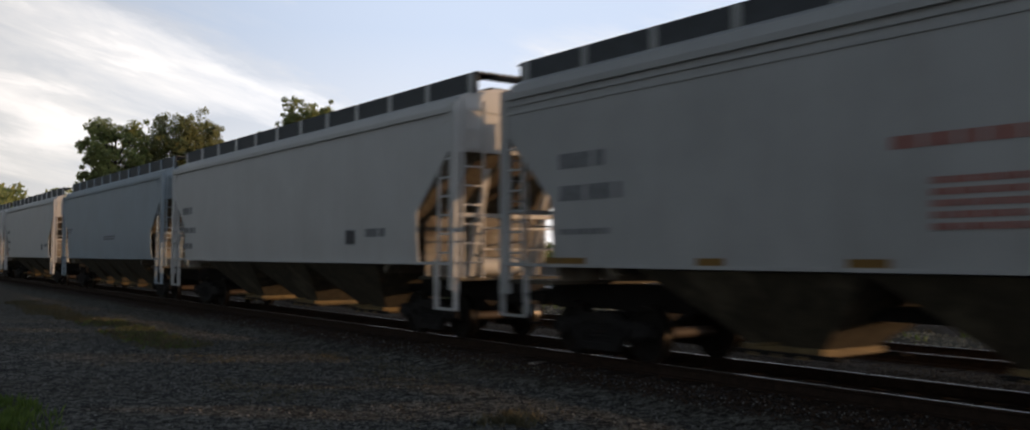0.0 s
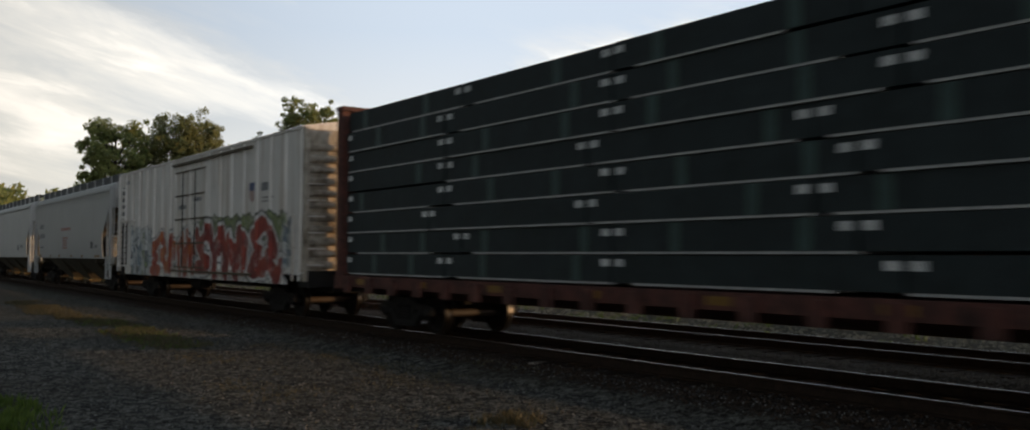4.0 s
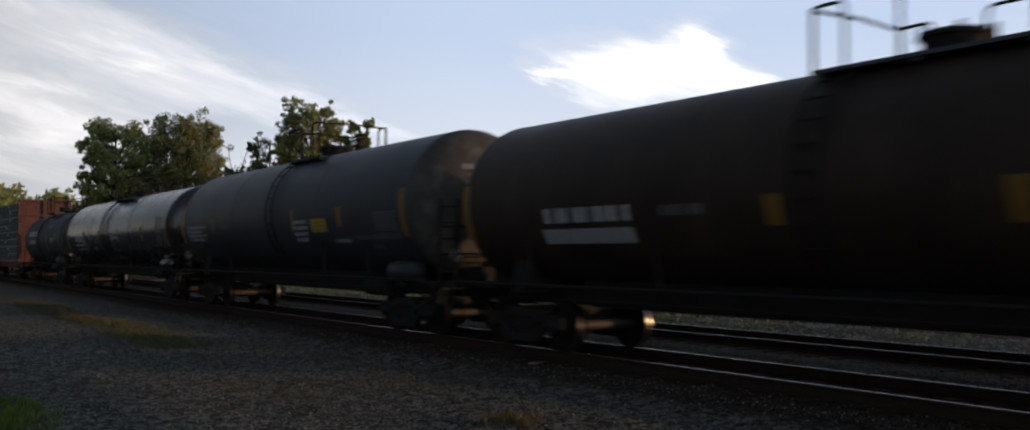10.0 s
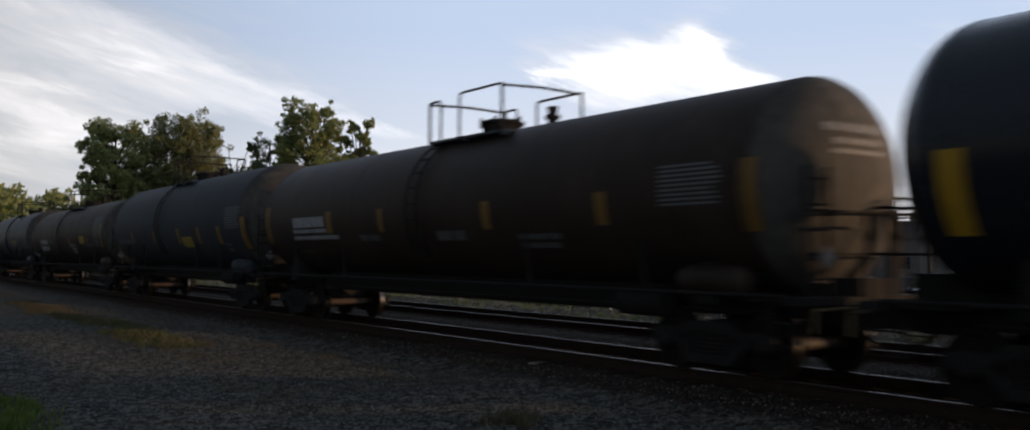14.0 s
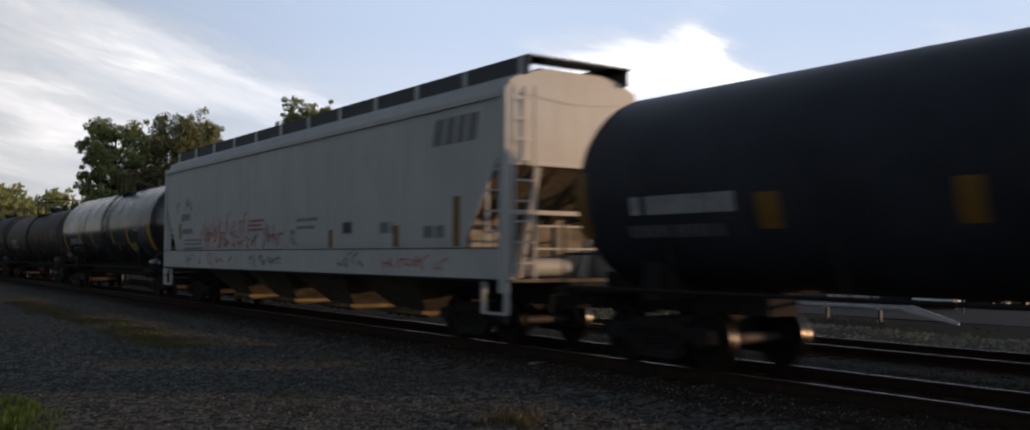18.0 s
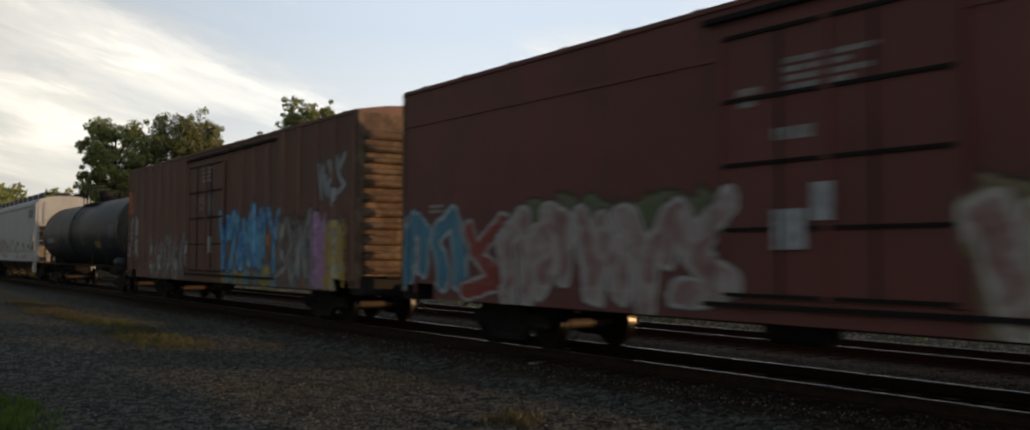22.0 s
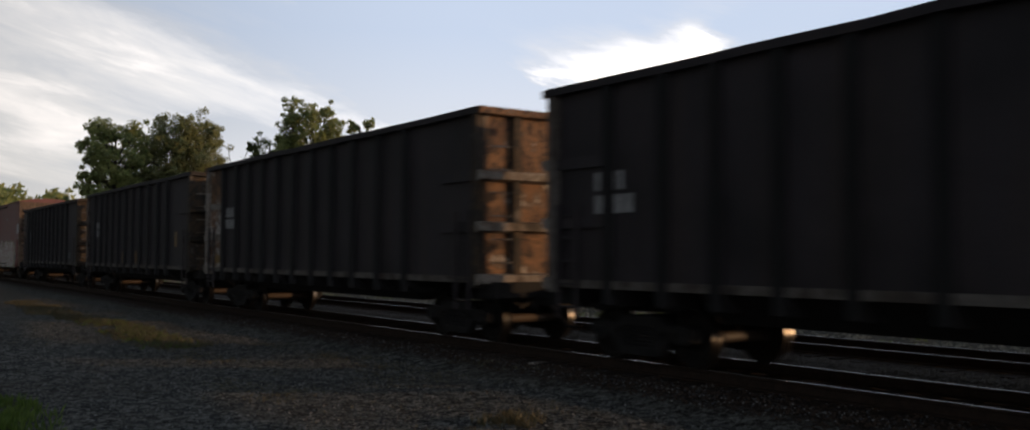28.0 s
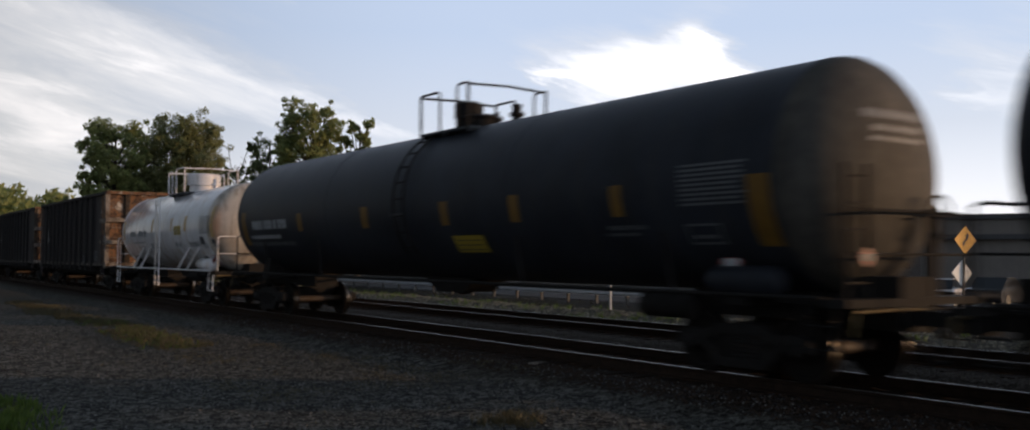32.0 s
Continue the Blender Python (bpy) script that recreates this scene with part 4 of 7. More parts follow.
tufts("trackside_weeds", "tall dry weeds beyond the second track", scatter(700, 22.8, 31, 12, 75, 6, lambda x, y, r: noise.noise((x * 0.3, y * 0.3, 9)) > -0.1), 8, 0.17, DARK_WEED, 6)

STONE_L = mat("pale_stone", (0.070, 0.062, 0.052), 0.85, var=0.4, scale=20, spec=0.08)
STONE_P = mat("light_grey_stone", (0.16, 0.155, 0.142), 0.85, var=0.5, scale=20, spec=0.08)
STONE_B = mat("rusty_brown_stone", (0.036, 0.024, 0.017), 0.9, var=0.6, scale=20, spec=0.08)
# Light stone made paler still: the sunlight on the bank is in its colour.
STONE_S = mat("sunlit_pale_stone", (0.155, 0.142, 0.108), 0.85, var=0.7, scale=14, spec=0.08)
STONE_D = mat("dark_stone", (0.038, 0.039, 0.040), 0.85, var=0.5, scale=20, spec=0.08)


def stones(name, label, spots, lo, hi, material, seed):
    rnd = random.Random(seed)
    m = M()
    for x, y in spots:
        z = ground_height(x, y)
        r = rnd.uniform(lo, hi)
        v = [(x + r * rnd.uniform(0.6, 1.2), y, z), (x, y + r * rnd.uniform(0.6, 1.2), z), (x - r * rnd.uniform(0.6, 1.2), y, z), (x, y - r * rnd.uniform(0.6, 1.2), z), (x + r * rnd.uniform(-0.3, 0.3), y + r * rnd.uniform(-0.3, 0.3), z + r * rnd.uniform(0.4, 0.9))]
        o = len(m.v)
        m.v += v
        m.f += [(o, o + 1, o + 4), (o + 1, o + 2, o + 4), (o + 2, o + 3, o + 4), (o + 3, o, o + 4)]
    ob = new(name, m.mesh(name, material, 0))
    tagged(ob, label, "gravel", kind="stuff")


stones("loose_gravel", "loose dark gravel stones beside the track", scatter(15000, 1.5, 11.0, 5.0, 30, 11, lambda x, y, r: r < 14 / (y + 4)), 0.012, 0.032, STONE_D, 11)
stones("pale_gravel", "scattered pale gravel stones", scatter(9000, 1.5, 11.0, 5.0, 30, 12, lambda x, y, r: r < 14 / (y + 4)), 0.010, 0.026, STONE_P, 12)
stones("ballast_stones", "rough grey ballast between the tracks", scatter(7000, 12.4, 14.6, 4, 40, 13, lambda x, y, r: r < 16 / (y + 6)), 0.025, 0.05, STONE_L, 13)
stones("far_ballast", "pale crushed stone beyond the second track", scatter(6500, 17.5, 21.6, 10, 75, 14, lambda x, y, r: noise.noise((x * 0.8, y * 0.4, 6)) > -0.3), 0.04, 0.10, STONE_S, 14)
stones("near_ballast", "dark ballast along the near rail", scatter(5000, 8.6, 10.2, 3, 40, 15, lambda x, y, r: r < 16 / (y + 6)), 0.02, 0.045, STONE_B, 15)

PLANK = mat("grey_plank_scrap", (0.17, 0.15, 0.13), 0.8, var=0.3, scale=8, spec=0.08)
pk = new("plank_scrap", M().box(-0.22, 0.22, -0.05, 0.05, 0, 0.03).mesh("plank_scrap", PLANK, 0))
pk.matrix_basis = pose(9.75, 13.2, ground_height(9.75, 13.2) + 0.0, 2, 3, 25)
tagged(pk, "short grey plank scrap lying on the gravel", "plank")

# road side beyond the tracks
GALV = mat("galvanised_guardrail", (0.46, 0.47, 0.48), 0.5, 0.1, var=0.2, scale=3, streak=0.2, dirt=(0.25, 0.24, 0.22))
POST = mat("weathered_post", (0.045, 0.043, 0.04), 0.7, var=0.3, scale=6)
ROAD = mat("asphalt_road", (0.026, 0.026, 0.027), 0.85, var=0.2, scale=1.5, spec=0.08)




def guardrail():
    x, z = 31.5, -0.70
    g = thing("guardrail", "galvanised steel guardrail along the road", "guardrail")
    prof = [(0.0, 0.42), (0.05, 0.47), (0.05, 0.53), (0.0, 0.58), (0.05, 0.63), (0.05, 0.69), (0.0, 0.74), (-0.015, 0.74), (0.03, 0.685), (0.03, 0.635), (-0.02, 0.58), (0.03, 0.525), (0.03, 0.475), (-0.015, 0.42)]
    part("beam", M().prism([(x - 0.12 - p, z + q) for p, q in prof], "y", 20.5, 92.0), GALV, g, "corrugated steel beam")
    m = M().prism([(20.5, z + 0.42), (20.5, z + 0.74), (18.4, z + 0.12), (18.4, z + 0.02)], "x", x - 0.16, x - 0.12)
    part("end_terminal", m, GALV, g, "beam end sloping to the ground")
    y = 21.5
    while y < 92:
        part("post", M().box(x - 0.12, x + 0.03, y - 0.05, y + 0.05, z - 0.1, z + 0.80), POST, g)
        part("splice_plate", M().box(x - 0.19, x - 0.172, y - 0.06, y + 0.06, z + 0.40, z + 0.77), GALV, g)
        y += 2.3
    p = thing("marker_post", "thin white marker post with a stub", "post", at=(21.0, 24.4, ground_height(21.0, 24.4)))
    part("post", M().box(-0.03, 0.03, -0.03, 0.03, 0, 1.0), STENCIL, p)


guardrail()
new_road = new("road", M().box(33, 42, -300, 500, GROUND - 0.46, GROUND - 0.37).mesh("road", ROAD, 0))
tagged(new_road, "grey asphalt road beyond the guardrail", "road", kind="structure")

SIGN_YELLOW = mat("sign_yellow", (0.72, 0.34, 0.015), 0.45, var=0.1, scale=4)
SIGN_WHITE = mat("sign_white", (0.82, 0.80, 0.74), 0.5, var=0.12, scale=4)
SIGN_BLACK = mat("sign_black", (0.01, 0.01, 0.01), 0.5, var=0.1, scale=4)


def diamond(m, r, d):
    return m.prism([(-r, 0), (-0.06, -r + 0.06), (0, -r + 0.03), (0.06, -r + 0.06), (r, 0), (0.06, r - 0.06), (0, r - 0.03), (-0.06, r - 0.06)], "y", 0, d)


def road_sign():
    x, y = at(35.12 + math.degrees(math.atan((1466 - 784) / 1480)), 44.5)
    g = thing("road_sign", "yellow diamond curve warning sign on a steel post", "road sign")
    g.matrix_basis = pose(x, y, GROUND - 0.45, 0, 2, -13)
    part("post", M().box(-0.035, 0.035, 0.03, 0.09, 0, 3.75), POST, g)
    b = part("yellow_plate", diamond(M(), 0.60, 0.02), SIGN_YELLOW, g, "yellow diamond plate", at=(0, 0, 3.13))
    w = 0.05
    path = [(-0.10, -0.26), (-0.10, -0.12), (0.10, 0.06), (0.10, 0.16)]
    m = M()
    for (a, c), (e, f) in zip(path, path[1:]):
        d = Vector((e - a, f - c)).normalized()
        n = Vector((-d.y, d.x)) * w
        m.prism([(a - n.x, c - n.y), (e - n.x, f - n.y), (e + n.x, f + n.y), (a + n.x, c + n.y)], "y", -0.012 - 0.001 * len(m.cuts), -0.002)
    m.prism([(-0.02, 0.14), (0.22, 0.14), (0.10, 0.32)], "y", -0.016, -0.002)
    part("arrow", m, SIGN_BLACK, b, "black curve arrow", 0)
    part("white_plate", diamond(M(), 0.56, 0.02), SIGN_WHITE, g, "plain pale diamond plate", at=(-0.05, 0.10, 1.75))


road_sign()

WALL_GREY = mat("grey_block_wall", (0.15, 0.135, 0.12), 0.8, var=0.12, scale=1.0, streak=0.2)
ROOF_DARK = mat("dark_roof_edge", (0.05, 0.05, 0.052), 0.7, var=0.2, scale=3)
GLASS_DARK = mat("dark_window_glass", (0.012, 0.014, 0.016), 0.08, var=0.1, scale=2)
SIDING = mat("dark_house_siding", (0.10, 0.085, 0.075), 0.8, var=0.2, scale=2)


def building(angle, d, w, depth, hgt, label, wall, windows, gable=0.0, turn=0.0):
    x, y = at(angle, d)
    g = thing("building", label, "building", "buildings across the road")
    g.matrix_basis = pose(x, y, GROUND - 0.5, 0, 0, -angle + turn)
    part("wall", M().box(-w / 2, w / 2, 0, depth, 0, hgt), wall, g, "", 0)
    if gable:
        part("roof", M().prism([(-w / 2 - 0.4, hgt), (w / 2 + 0.4, hgt), (w / 2 - 2.5, hgt + gable), (-w / 2 + 2.5, hgt + gable)], "y", -0.4, depth + 0.4), ROOF_DARK, g, "", 0)
    else:
        part("roof", M().box(-w / 2 - 0.25, w / 2 + 0.25, -0.25, depth + 0.25, hgt, hgt + 0.35), ROOF_DARK, g, "flat roof edge", 0)
    for wx, wz, ww, wh in windows:
        wd = part("window", M().box(wx - ww / 2, wx + ww / 2, -0.04, 0.02, wz, wz + wh), STENCIL_DIM, g, "", 0)
        part("pane", M().box(wx - ww / 2 + 0.08, wx + ww / 2 - 0.08, -0.06, -0.04, wz + 0.08, wz + wh - 0.08), GLASS_DARK, wd, "", 0)
    return g


building(63.5, 74, 15.0, 10, 5.1, "grey flat-roofed commercial building", WALL_GREY, [(4.5, 0.2, 1.2, 2.3)])
shop = bpy.data.objects["building"]
part("fascia", M().box(-7.9, 7.9, -0.5, -0.02, 3.7, 4.05), ROOF_DARK, shop, "dark canopy edge along the front", 0)
building(56.6, 105, 13.0, 9, 4.3, "dark house with a low hipped roof", SIDING, [(-3.5, 1.2, 1.4, 1.4), (0.5, 1.2, 1.4, 1.4), (4, 1.2, 1.4, 1.4)], 1.8)
building(52.6, 120, 10.0, 9, 4.2, "dark house with a low hipped roof", SIDING, [(-2.5, 1.2, 1.4, 1.4), (2, 1.2, 1.4, 1.4)], 1.8)
building(68.5, 80, 9.0, 9, 4.6, "plain grey flat-roofed storage shed", WALL_GREY, [(0, 1.4, 2.2, 1.6)])

x, y = at(35.12 + math.degrees(math.atan((1414 - 784) / 1480)), 62)
pole = thing("utility_pole", "dark wooden utility pole with a transformer box", "utility pole", at=(x, y, GROUND - 0.5))
part("pole", M().lathe([(0, 0.14), (8.4, 0.09)], "z", (0, 0), 10), BARK, pole)
part("box", M().box(-0.3, 0.3, -0.2, 0.2, 4.9, 5.5), ROOF_DARK, pole)

CAR_PAINTS = [mat("car_paint_silver", (0.42, 0.43, 0.44), 0.25, 0.4, var=0.05), mat("car_paint_dark_blue", (0.02, 0.03, 0.07), 0.2, var=0.05), mat("car_paint_white", (0.6, 0.6, 0.6), 0.25, var=0.05), mat("car_paint_black", (0.012, 0.012, 0.013), 0.2, var=0.05)]
LAMP = mat("lamp_lens", (0.7, 0.7, 0.66), 0.1, var=0.05)


def parked_car(angle, d, turn, paint, label):
    x, y = at(angle, d)
    c = thing("parked_car", label, "car", "parked cars across the road")
    c.matrix_basis = pose(x, y, GROUND - 0.50, 0, 0, turn)
    part("body", M().prism([(-2.2, 0.3), (2.2, 0.3), (2.25, 0.65), (2.1, 0.85), (1.1, 0.98), (-1.5, 1.0), (-2.2, 0.92), (-2.25, 0.6)], "x", -0.88, 0.88), paint, c)
    part("cabin", M().prism([(-1.6, 0.99), (1.15, 0.97), (0.35, 1.42), (-0.95, 1.45)], "x", -0.74, 0.74), GLASS_DARK, c, "dark glass cabin")
    part("roof", M().prism([(-0.98, 1.435), (0.38, 1.41), (0.30, 1.47), (-0.9, 1.49)], "x", -0.72, 0.72), paint, c)
    for e in (-1, 1):
        for yy in (-1.35, 1.4):
            part("wheel", M().lathe([(e * 0.70, 0.1), (e * 0.70, 0.33), (e * 0.90, 0.33), (e * 0.90, 0.2), (e * 0.88, 0.05)], "x", (yy, 0.33), 18), SIGN_BLACK, c)
        part("headlight", M().box(e * 0.50, e * 0.84, 2.17, 2.26, 0.62, 0.76), LAMP, c)


parked_car(54.6, 50, -70, CAR_PAINTS[0], "silver parked car across the road")
parked_car(56.8, 52, -75, CAR_PAINTS[1], "dark blue parked car across the road")
parked_car(58.6, 50, -65, CAR_PAINTS[2], "white parked car across the road")
parked_car(61.5, 54, -80, CAR_PAINTS[3], "black parked car across the road")

# ---------- rail cars ----------
def rail_car(name, front, rear, label, category="rail car", group="cars of the freight train"):
    car = thing(name, label, category, group, (TRACK_X, (front + rear) / 2 - 16 * SPEED, 0))
    CARS.append((car, (front + rear) / 2))
    return car, front - rear


def curved(m, R, zc, y0, y1, z0, z1, lift=0.004, n=5, side=-1):
    """A strip of paint that follows the round flank of a tank, from y1 to y0 and z0 to z1."""
    a0, a1 = math.asin(max(-1, min(1, (z0 - zc) / R))), math.asin(max(-1, min(1, (z1 - zc) / R)))
    r = R + lift
    vs, fs = [], []
    for k in range(n + 1):
        a = a0 + (a1 - a0) * k / n
        x, z = side * r * math.cos(a), zc + r * math.sin(a)
        vs += [(x, y0, z), (x, y1, z)]
    for k in range(n):
        f = (2 * k, 2 * k + 1, 2 * k + 3, 2 * k + 2)
        fs.append(f if side > 0 else f[::-1])
    return m.add(vs, fs)


def tank_words(m, R, zc, y, z0, z1, w, rnd):
    """One line of illegible stencil: a row of short bars."""
    step, at = (z1 - z0) * 0.72, 0.0
    while at < w - step * 0.3:
        run = step * rnd.choice((0.7, 0.85, 1.0))
        curved(m, R, zc, y - min(w, at + run), y - at, z0, z1, n=2)
        at += run + step * rnd.choice((0.3, 0.3, 0.3, 0.9))


def tank_marks(car, h, R, zc, marks, rnd, strip=None):
    """Paint on the flank, by kind: (distance from the front end, length, bottom, top)."""
    marks = marks or {}
    for y0, w, z0, z1 in marks.get("yellow", ()):
        part("reflector", curved(M(), R, zc, h - y0 - w, h - y0, z0, z1), strip or YELLOW, car, "yellow reflective strip")
    for y0, w, z0, z1 in marks.get("placard_panel", ()):
        pn = part("yellow_panel", curved(M(), R, zc, h - y0 - w, h - y0, z0, z1), YELLOW_PANEL, car, "yellow stencilled panel")
        m = M()
        for k in range(3):
            zz = z0 + (z1 - z0) * (k + 0.6) / 3.6
            for a, b in ((0.10, 0.34), (0.38, 0.52), (0.57, 0.88)):
                curved(m, R, zc, h - y0 - w * b, h - y0 - w * a, zz - 0.011, zz + 0.008, 0.006, 1)
        part("stencil", m, STENCIL_DARK, pn)
    for kind, mt in (("white", STENCIL), ("dim", STENCIL_DIM), ("dark", STENCIL_MID)):
        for y0, w, z0, z1 in marks.get(kind, ()):
            m = M()
            n = max(1, round((z1 - z0) / 0.14)) if z1 - z0 < 0.6 else 4
            if kind in ("white", "dark") and n == 2:
                n = 1
            for k in range(n):
                a = z1 - (z1 - z0) * k / n
                tank_words(m, R, zc, h - y0, a - (z1 - z0) / n * (0.62 if n > 1 else 0.9), a, w * (1 if k == 0 else rnd.uniform(0.75, 1)), rnd)
            part("stencil", m, mt, car)
    for y0, w, z0, z1 in marks.get("plate", ()):
        part("data_plate", curved(M(), R, zc, h - y0 - w, h - y0, z0, z1, 0.008), STENCIL_DARK, car, "dull metal plate")
    for kind, mt in (("panel", STENCIL_DIM), ("dark_panel", STENCIL_MID)):
        for y0, w, z0, z1 in marks.get(kind, ()):
            m = M()
            for k in range(9):
                a = z1 - (z1 - z0) * k / 9
                L = w * rnd.uniform(0.8, 1)
                curved(m, R, zc, h - y0 - L, h - y0, a - (z1 - z0) / 9 * 0.5, a, 0.005, 1)
            part("data_panel", m, mt, car, "block of small stencilled lines")
    for y0, w, z0, z1 in marks.get("box", ()):
        m = M()
        curved(m, R, zc, h - y0 - w, h - y0, z1 - 0.03, z1, 0.005, 1)
        curved(m, R, zc, h - y0 - w, h - y0, z0, z0 + 0.03, 0.005, 1)
        curved(m, R, zc, h - y0 - 0.03, h - y0, z0, z1, 0.005)
        curved(m, R, zc, h - y0 - w, h - y0 - w + 0.03, z0, z1, 0.005)
        curved(m, R, zc, h - y0 - w * 0.85, h - y0 - w * 0.15, z0 + 0.08, z0 + 0.13, 0.005, 1)
        part("stencil_box", m, STENCIL_DIM, car)
    for y0, w, z0, z1 in marks.get("placard", ()):
        y, z, r = h - y0 - w / 2, (z0 + z1) / 2, (z1 - z0) / 2
        x = -math.sqrt(max(0.1, R * R - (z - zc) ** 2)) - 0.06
        pc = part("placard_holder", M().prism([(y - r, z), (y, z - r), (y + r, z), (y, z + r)], "x", x, x + 0.02), PLACARD_RED if marks.get("red_placard") else STENCIL, car, "diamond hazard placard")
        part("placard_bar", M().box(x - 0.004, x - 0.001, y - r * 0.7, y + r * 0.7, z - 0.05, z + 0.05), STENCIL if marks.get("red_placard") else STENCIL_DIM, pc)
        if marks.get("one_placard"):
            continue
        # its twin on the rear end
        rr = r * 0.62
        pe = part("placard_holder", M().prism([(-0.95 - rr, 1.62), (-0.95, 1.62 - rr), (-0.95 + rr, 1.62), (-0.95, 1.62 + rr)], "y", -h - 0.16, -h - 0.14), PLACARD_RED if marks.get("red_placard") else STENCIL_MID, car, "diamond hazard placard")
        part("placard_bar", M().box(-0.95 - rr * 0.7, -0.95 + rr * 0.7, -h - 0.164, -h - 0.161, 1.58, 1.66), STENCIL_MID, pe)
    # end lettering on the rear head: short bars that follow its curve
    if marks.get("end"):
        m = M()

        def head_y(x, z):
            r = min(0.99, math.hypot(x, z - zc) / R)
            return -h + R * 0.46 * (1 - math.cos(math.asin(r ** (1 / 0.92)))) - 0.008

        for hw, z, t in ((0.62, zc + 0.78, 0.11), (0.50, zc + 0.58, 0.08), (0.56, zc + 0.43, 0.06)):
            x = -hw
            while x < hw:
                w = rnd.choice((0.08, 0.12, 0.16))
                b = min(hw, x + w)
                vs = [(p, head_y(p, q), q) for p, q in ((x, z - t), (b, z - t), (b, z), (x, z))]
                m.add(vs, [(0, 1, 2, 3)])
                x = b + 0.035
        part("stencil", m, STENCIL_MID, car)


def tank_car(front, rear, R, zc, paint, label, marks=None, platform=(0.0, 3.6), seed=1, name="tank_car", seam=True, rails=None, extra=None, lift=0.0, nose=0.0, sill=False, head=None, ret=0.16, hoop=0.42, dip=0.0, strip=None, stack=0):
    """Round shell with dished heads on stub sills; platform: its middle along the car and its length."""
    car, L = rail_car(name, front, rear, label, "tank car")
    hr = rails or STEEL_DARK
    rnd = random.Random(seed)
    h = L / 2
    gear(car, L + 0.55, h - 1.75, 1)
    head = head or {BLACK.name: TANK_DUST, BLACK_SATIN.name: TANK_DUST, BLACK_GREY.name: TANK_DUST, BLACK_BROWN.name: TANK_DUST, BLACK_GLOSS.name: TANK_SHINE}.get(paint.name)
    hd = R * 0.46
    prof = [(-h + hd * (1 - math.cos(a)), R * math.sin(a) ** 0.92 + 1e-3) for a in [0.02, 0.12, 0.25, 0.4, 0.6, 0.8, 1.0, 1.2, 1.4, math.pi / 2]]
    full = prof + [(-y - nose, r) for y, r in prof[::-1]]
    part("shell", M().lathe(full[9:] if head else full, "y", (0, zc), 56), paint, car, "", 50)
    if head:
        part("tank_head", M().lathe(full[:10], "y", (0, zc), 56), head, car, "dished end dulled by road dirt", 50)
    m = M()
    for y in (-h + hd + 0.05, -h * 0.36, h * 0.36, h - hd - 0.05):
        m.lathe([(y - 0.03, R + 0.002), (y - 0.02, R + 0.006), (y + 0.02, R + 0.006), (y + 0.03, R + 0.002)], "y", (0, zc), 56)
    part("weld_seam", m, paint, car, split=True)
    # sills and saddles
    m = M()
    for s in (-1, 1):
        m.box(-0.32, 0.32, s * (h - 3.3), s * (h + 0.2), 0.78, zc - R + 0.25)
        m.prism([(-1.15, 0.98), (1.15, 0.98), (1.05, zc - R * 0.62), (0.6, zc - R * 0.86), (-0.6, zc - R * 0.86), (-1.05, zc - R * 0.62)], "y", s * (h - 1.95), s * (h - 1.55))
        m.box(-1.42, 1.42, s * (h - 0.15), s * (h + 0.22), 1.02, 1.12)
        m.box(-1.3, 1.3, s * (h - 0.9), s * (h - 0.15), 1.05, 1.09)
    part("underframe", m, STEEL_DARK, car, "black stub sill and saddle", split=True)
    if sill:
        part("center_sill", M().prism([(-0.42, 0.76), (0.42, 0.76), (0.50, 1.0), (0.6, zc - R + 0.22), (-0.6, zc - R + 0.22), (-0.50, 1.0)], "y", -h + 2.9, h - 2.9), STEEL_DARK, car, "black sill along the belly")
        part("train_pipe", M().tube([(-0.62, -h + 0.8, 0.86), (-0.62, h - 0.8, 0.86)], 0.03, 6), STEEL_DARK, car)
    m = M().lathe([(-h + 0.95, 0.05), (-h + 1.0, 0.16), (-h + 1.1, 0.21), (-h + 2.1, 0.21), (-h + 2.2, 0.16), (-h + 2.25, 0.05)], "y", (-1.08, 1.30), 16)
    part("brake_reservoir", m, paint, car)
    for s in (-1, 1):
        m = M().tube([(s * 1.44, -h + 0.1, 1.13), (s * 1.44, h - 0.1, 1.13)], 0.03, 8)
        part("side_rail", m, hr, car)
        m = M()
        for y in (-h + 2.6, -h * 0.4, h * 0.4, h - 2.6):
            m.tube([(s * 1.44, y, 1.12), (s * R * 0.88, y + (-0.75 if rails else 0.3), zc - R * 0.46)], 0.045 if rails else 0.03, 6)
        part("brace", m, paint if rails else STEEL_DARK, car, split=True)
    for s in (-1, 1):
        m = M()
        y = s * (h + 0.12)
        for x in (-1.3, 1.3):
            m.tube([(x, y, 1.1), (x, y, 2.15)], 0.022, 6)
        m.tube([(-1.3, y, 2.15), (-1.2, y - s * 0.05, 2.2), (1.2, y - s * 0.05, 2.2), (1.3, y, 2.15)], 0.022, 6)
        part("end_handrail", m, hr, car)
    for s in (-1, 1):
        y = s * (h + 0.10)
        for x in () if rails or s > 0 else (-1.28, -0.86):
            part("end_ladder_stile", M().box(x - 0.02, x + 0.02, y - 0.02, y + 0.02, 1.1, 2.75), hr, car)
        for q in range(0 if rails or s > 0 else 5):
            part("end_rung", M().box(-1.28, -0.86, y - 0.014, y + 0.014, 1.30 + 0.32 * q, 1.33 + 0.32 * q), hr, car)
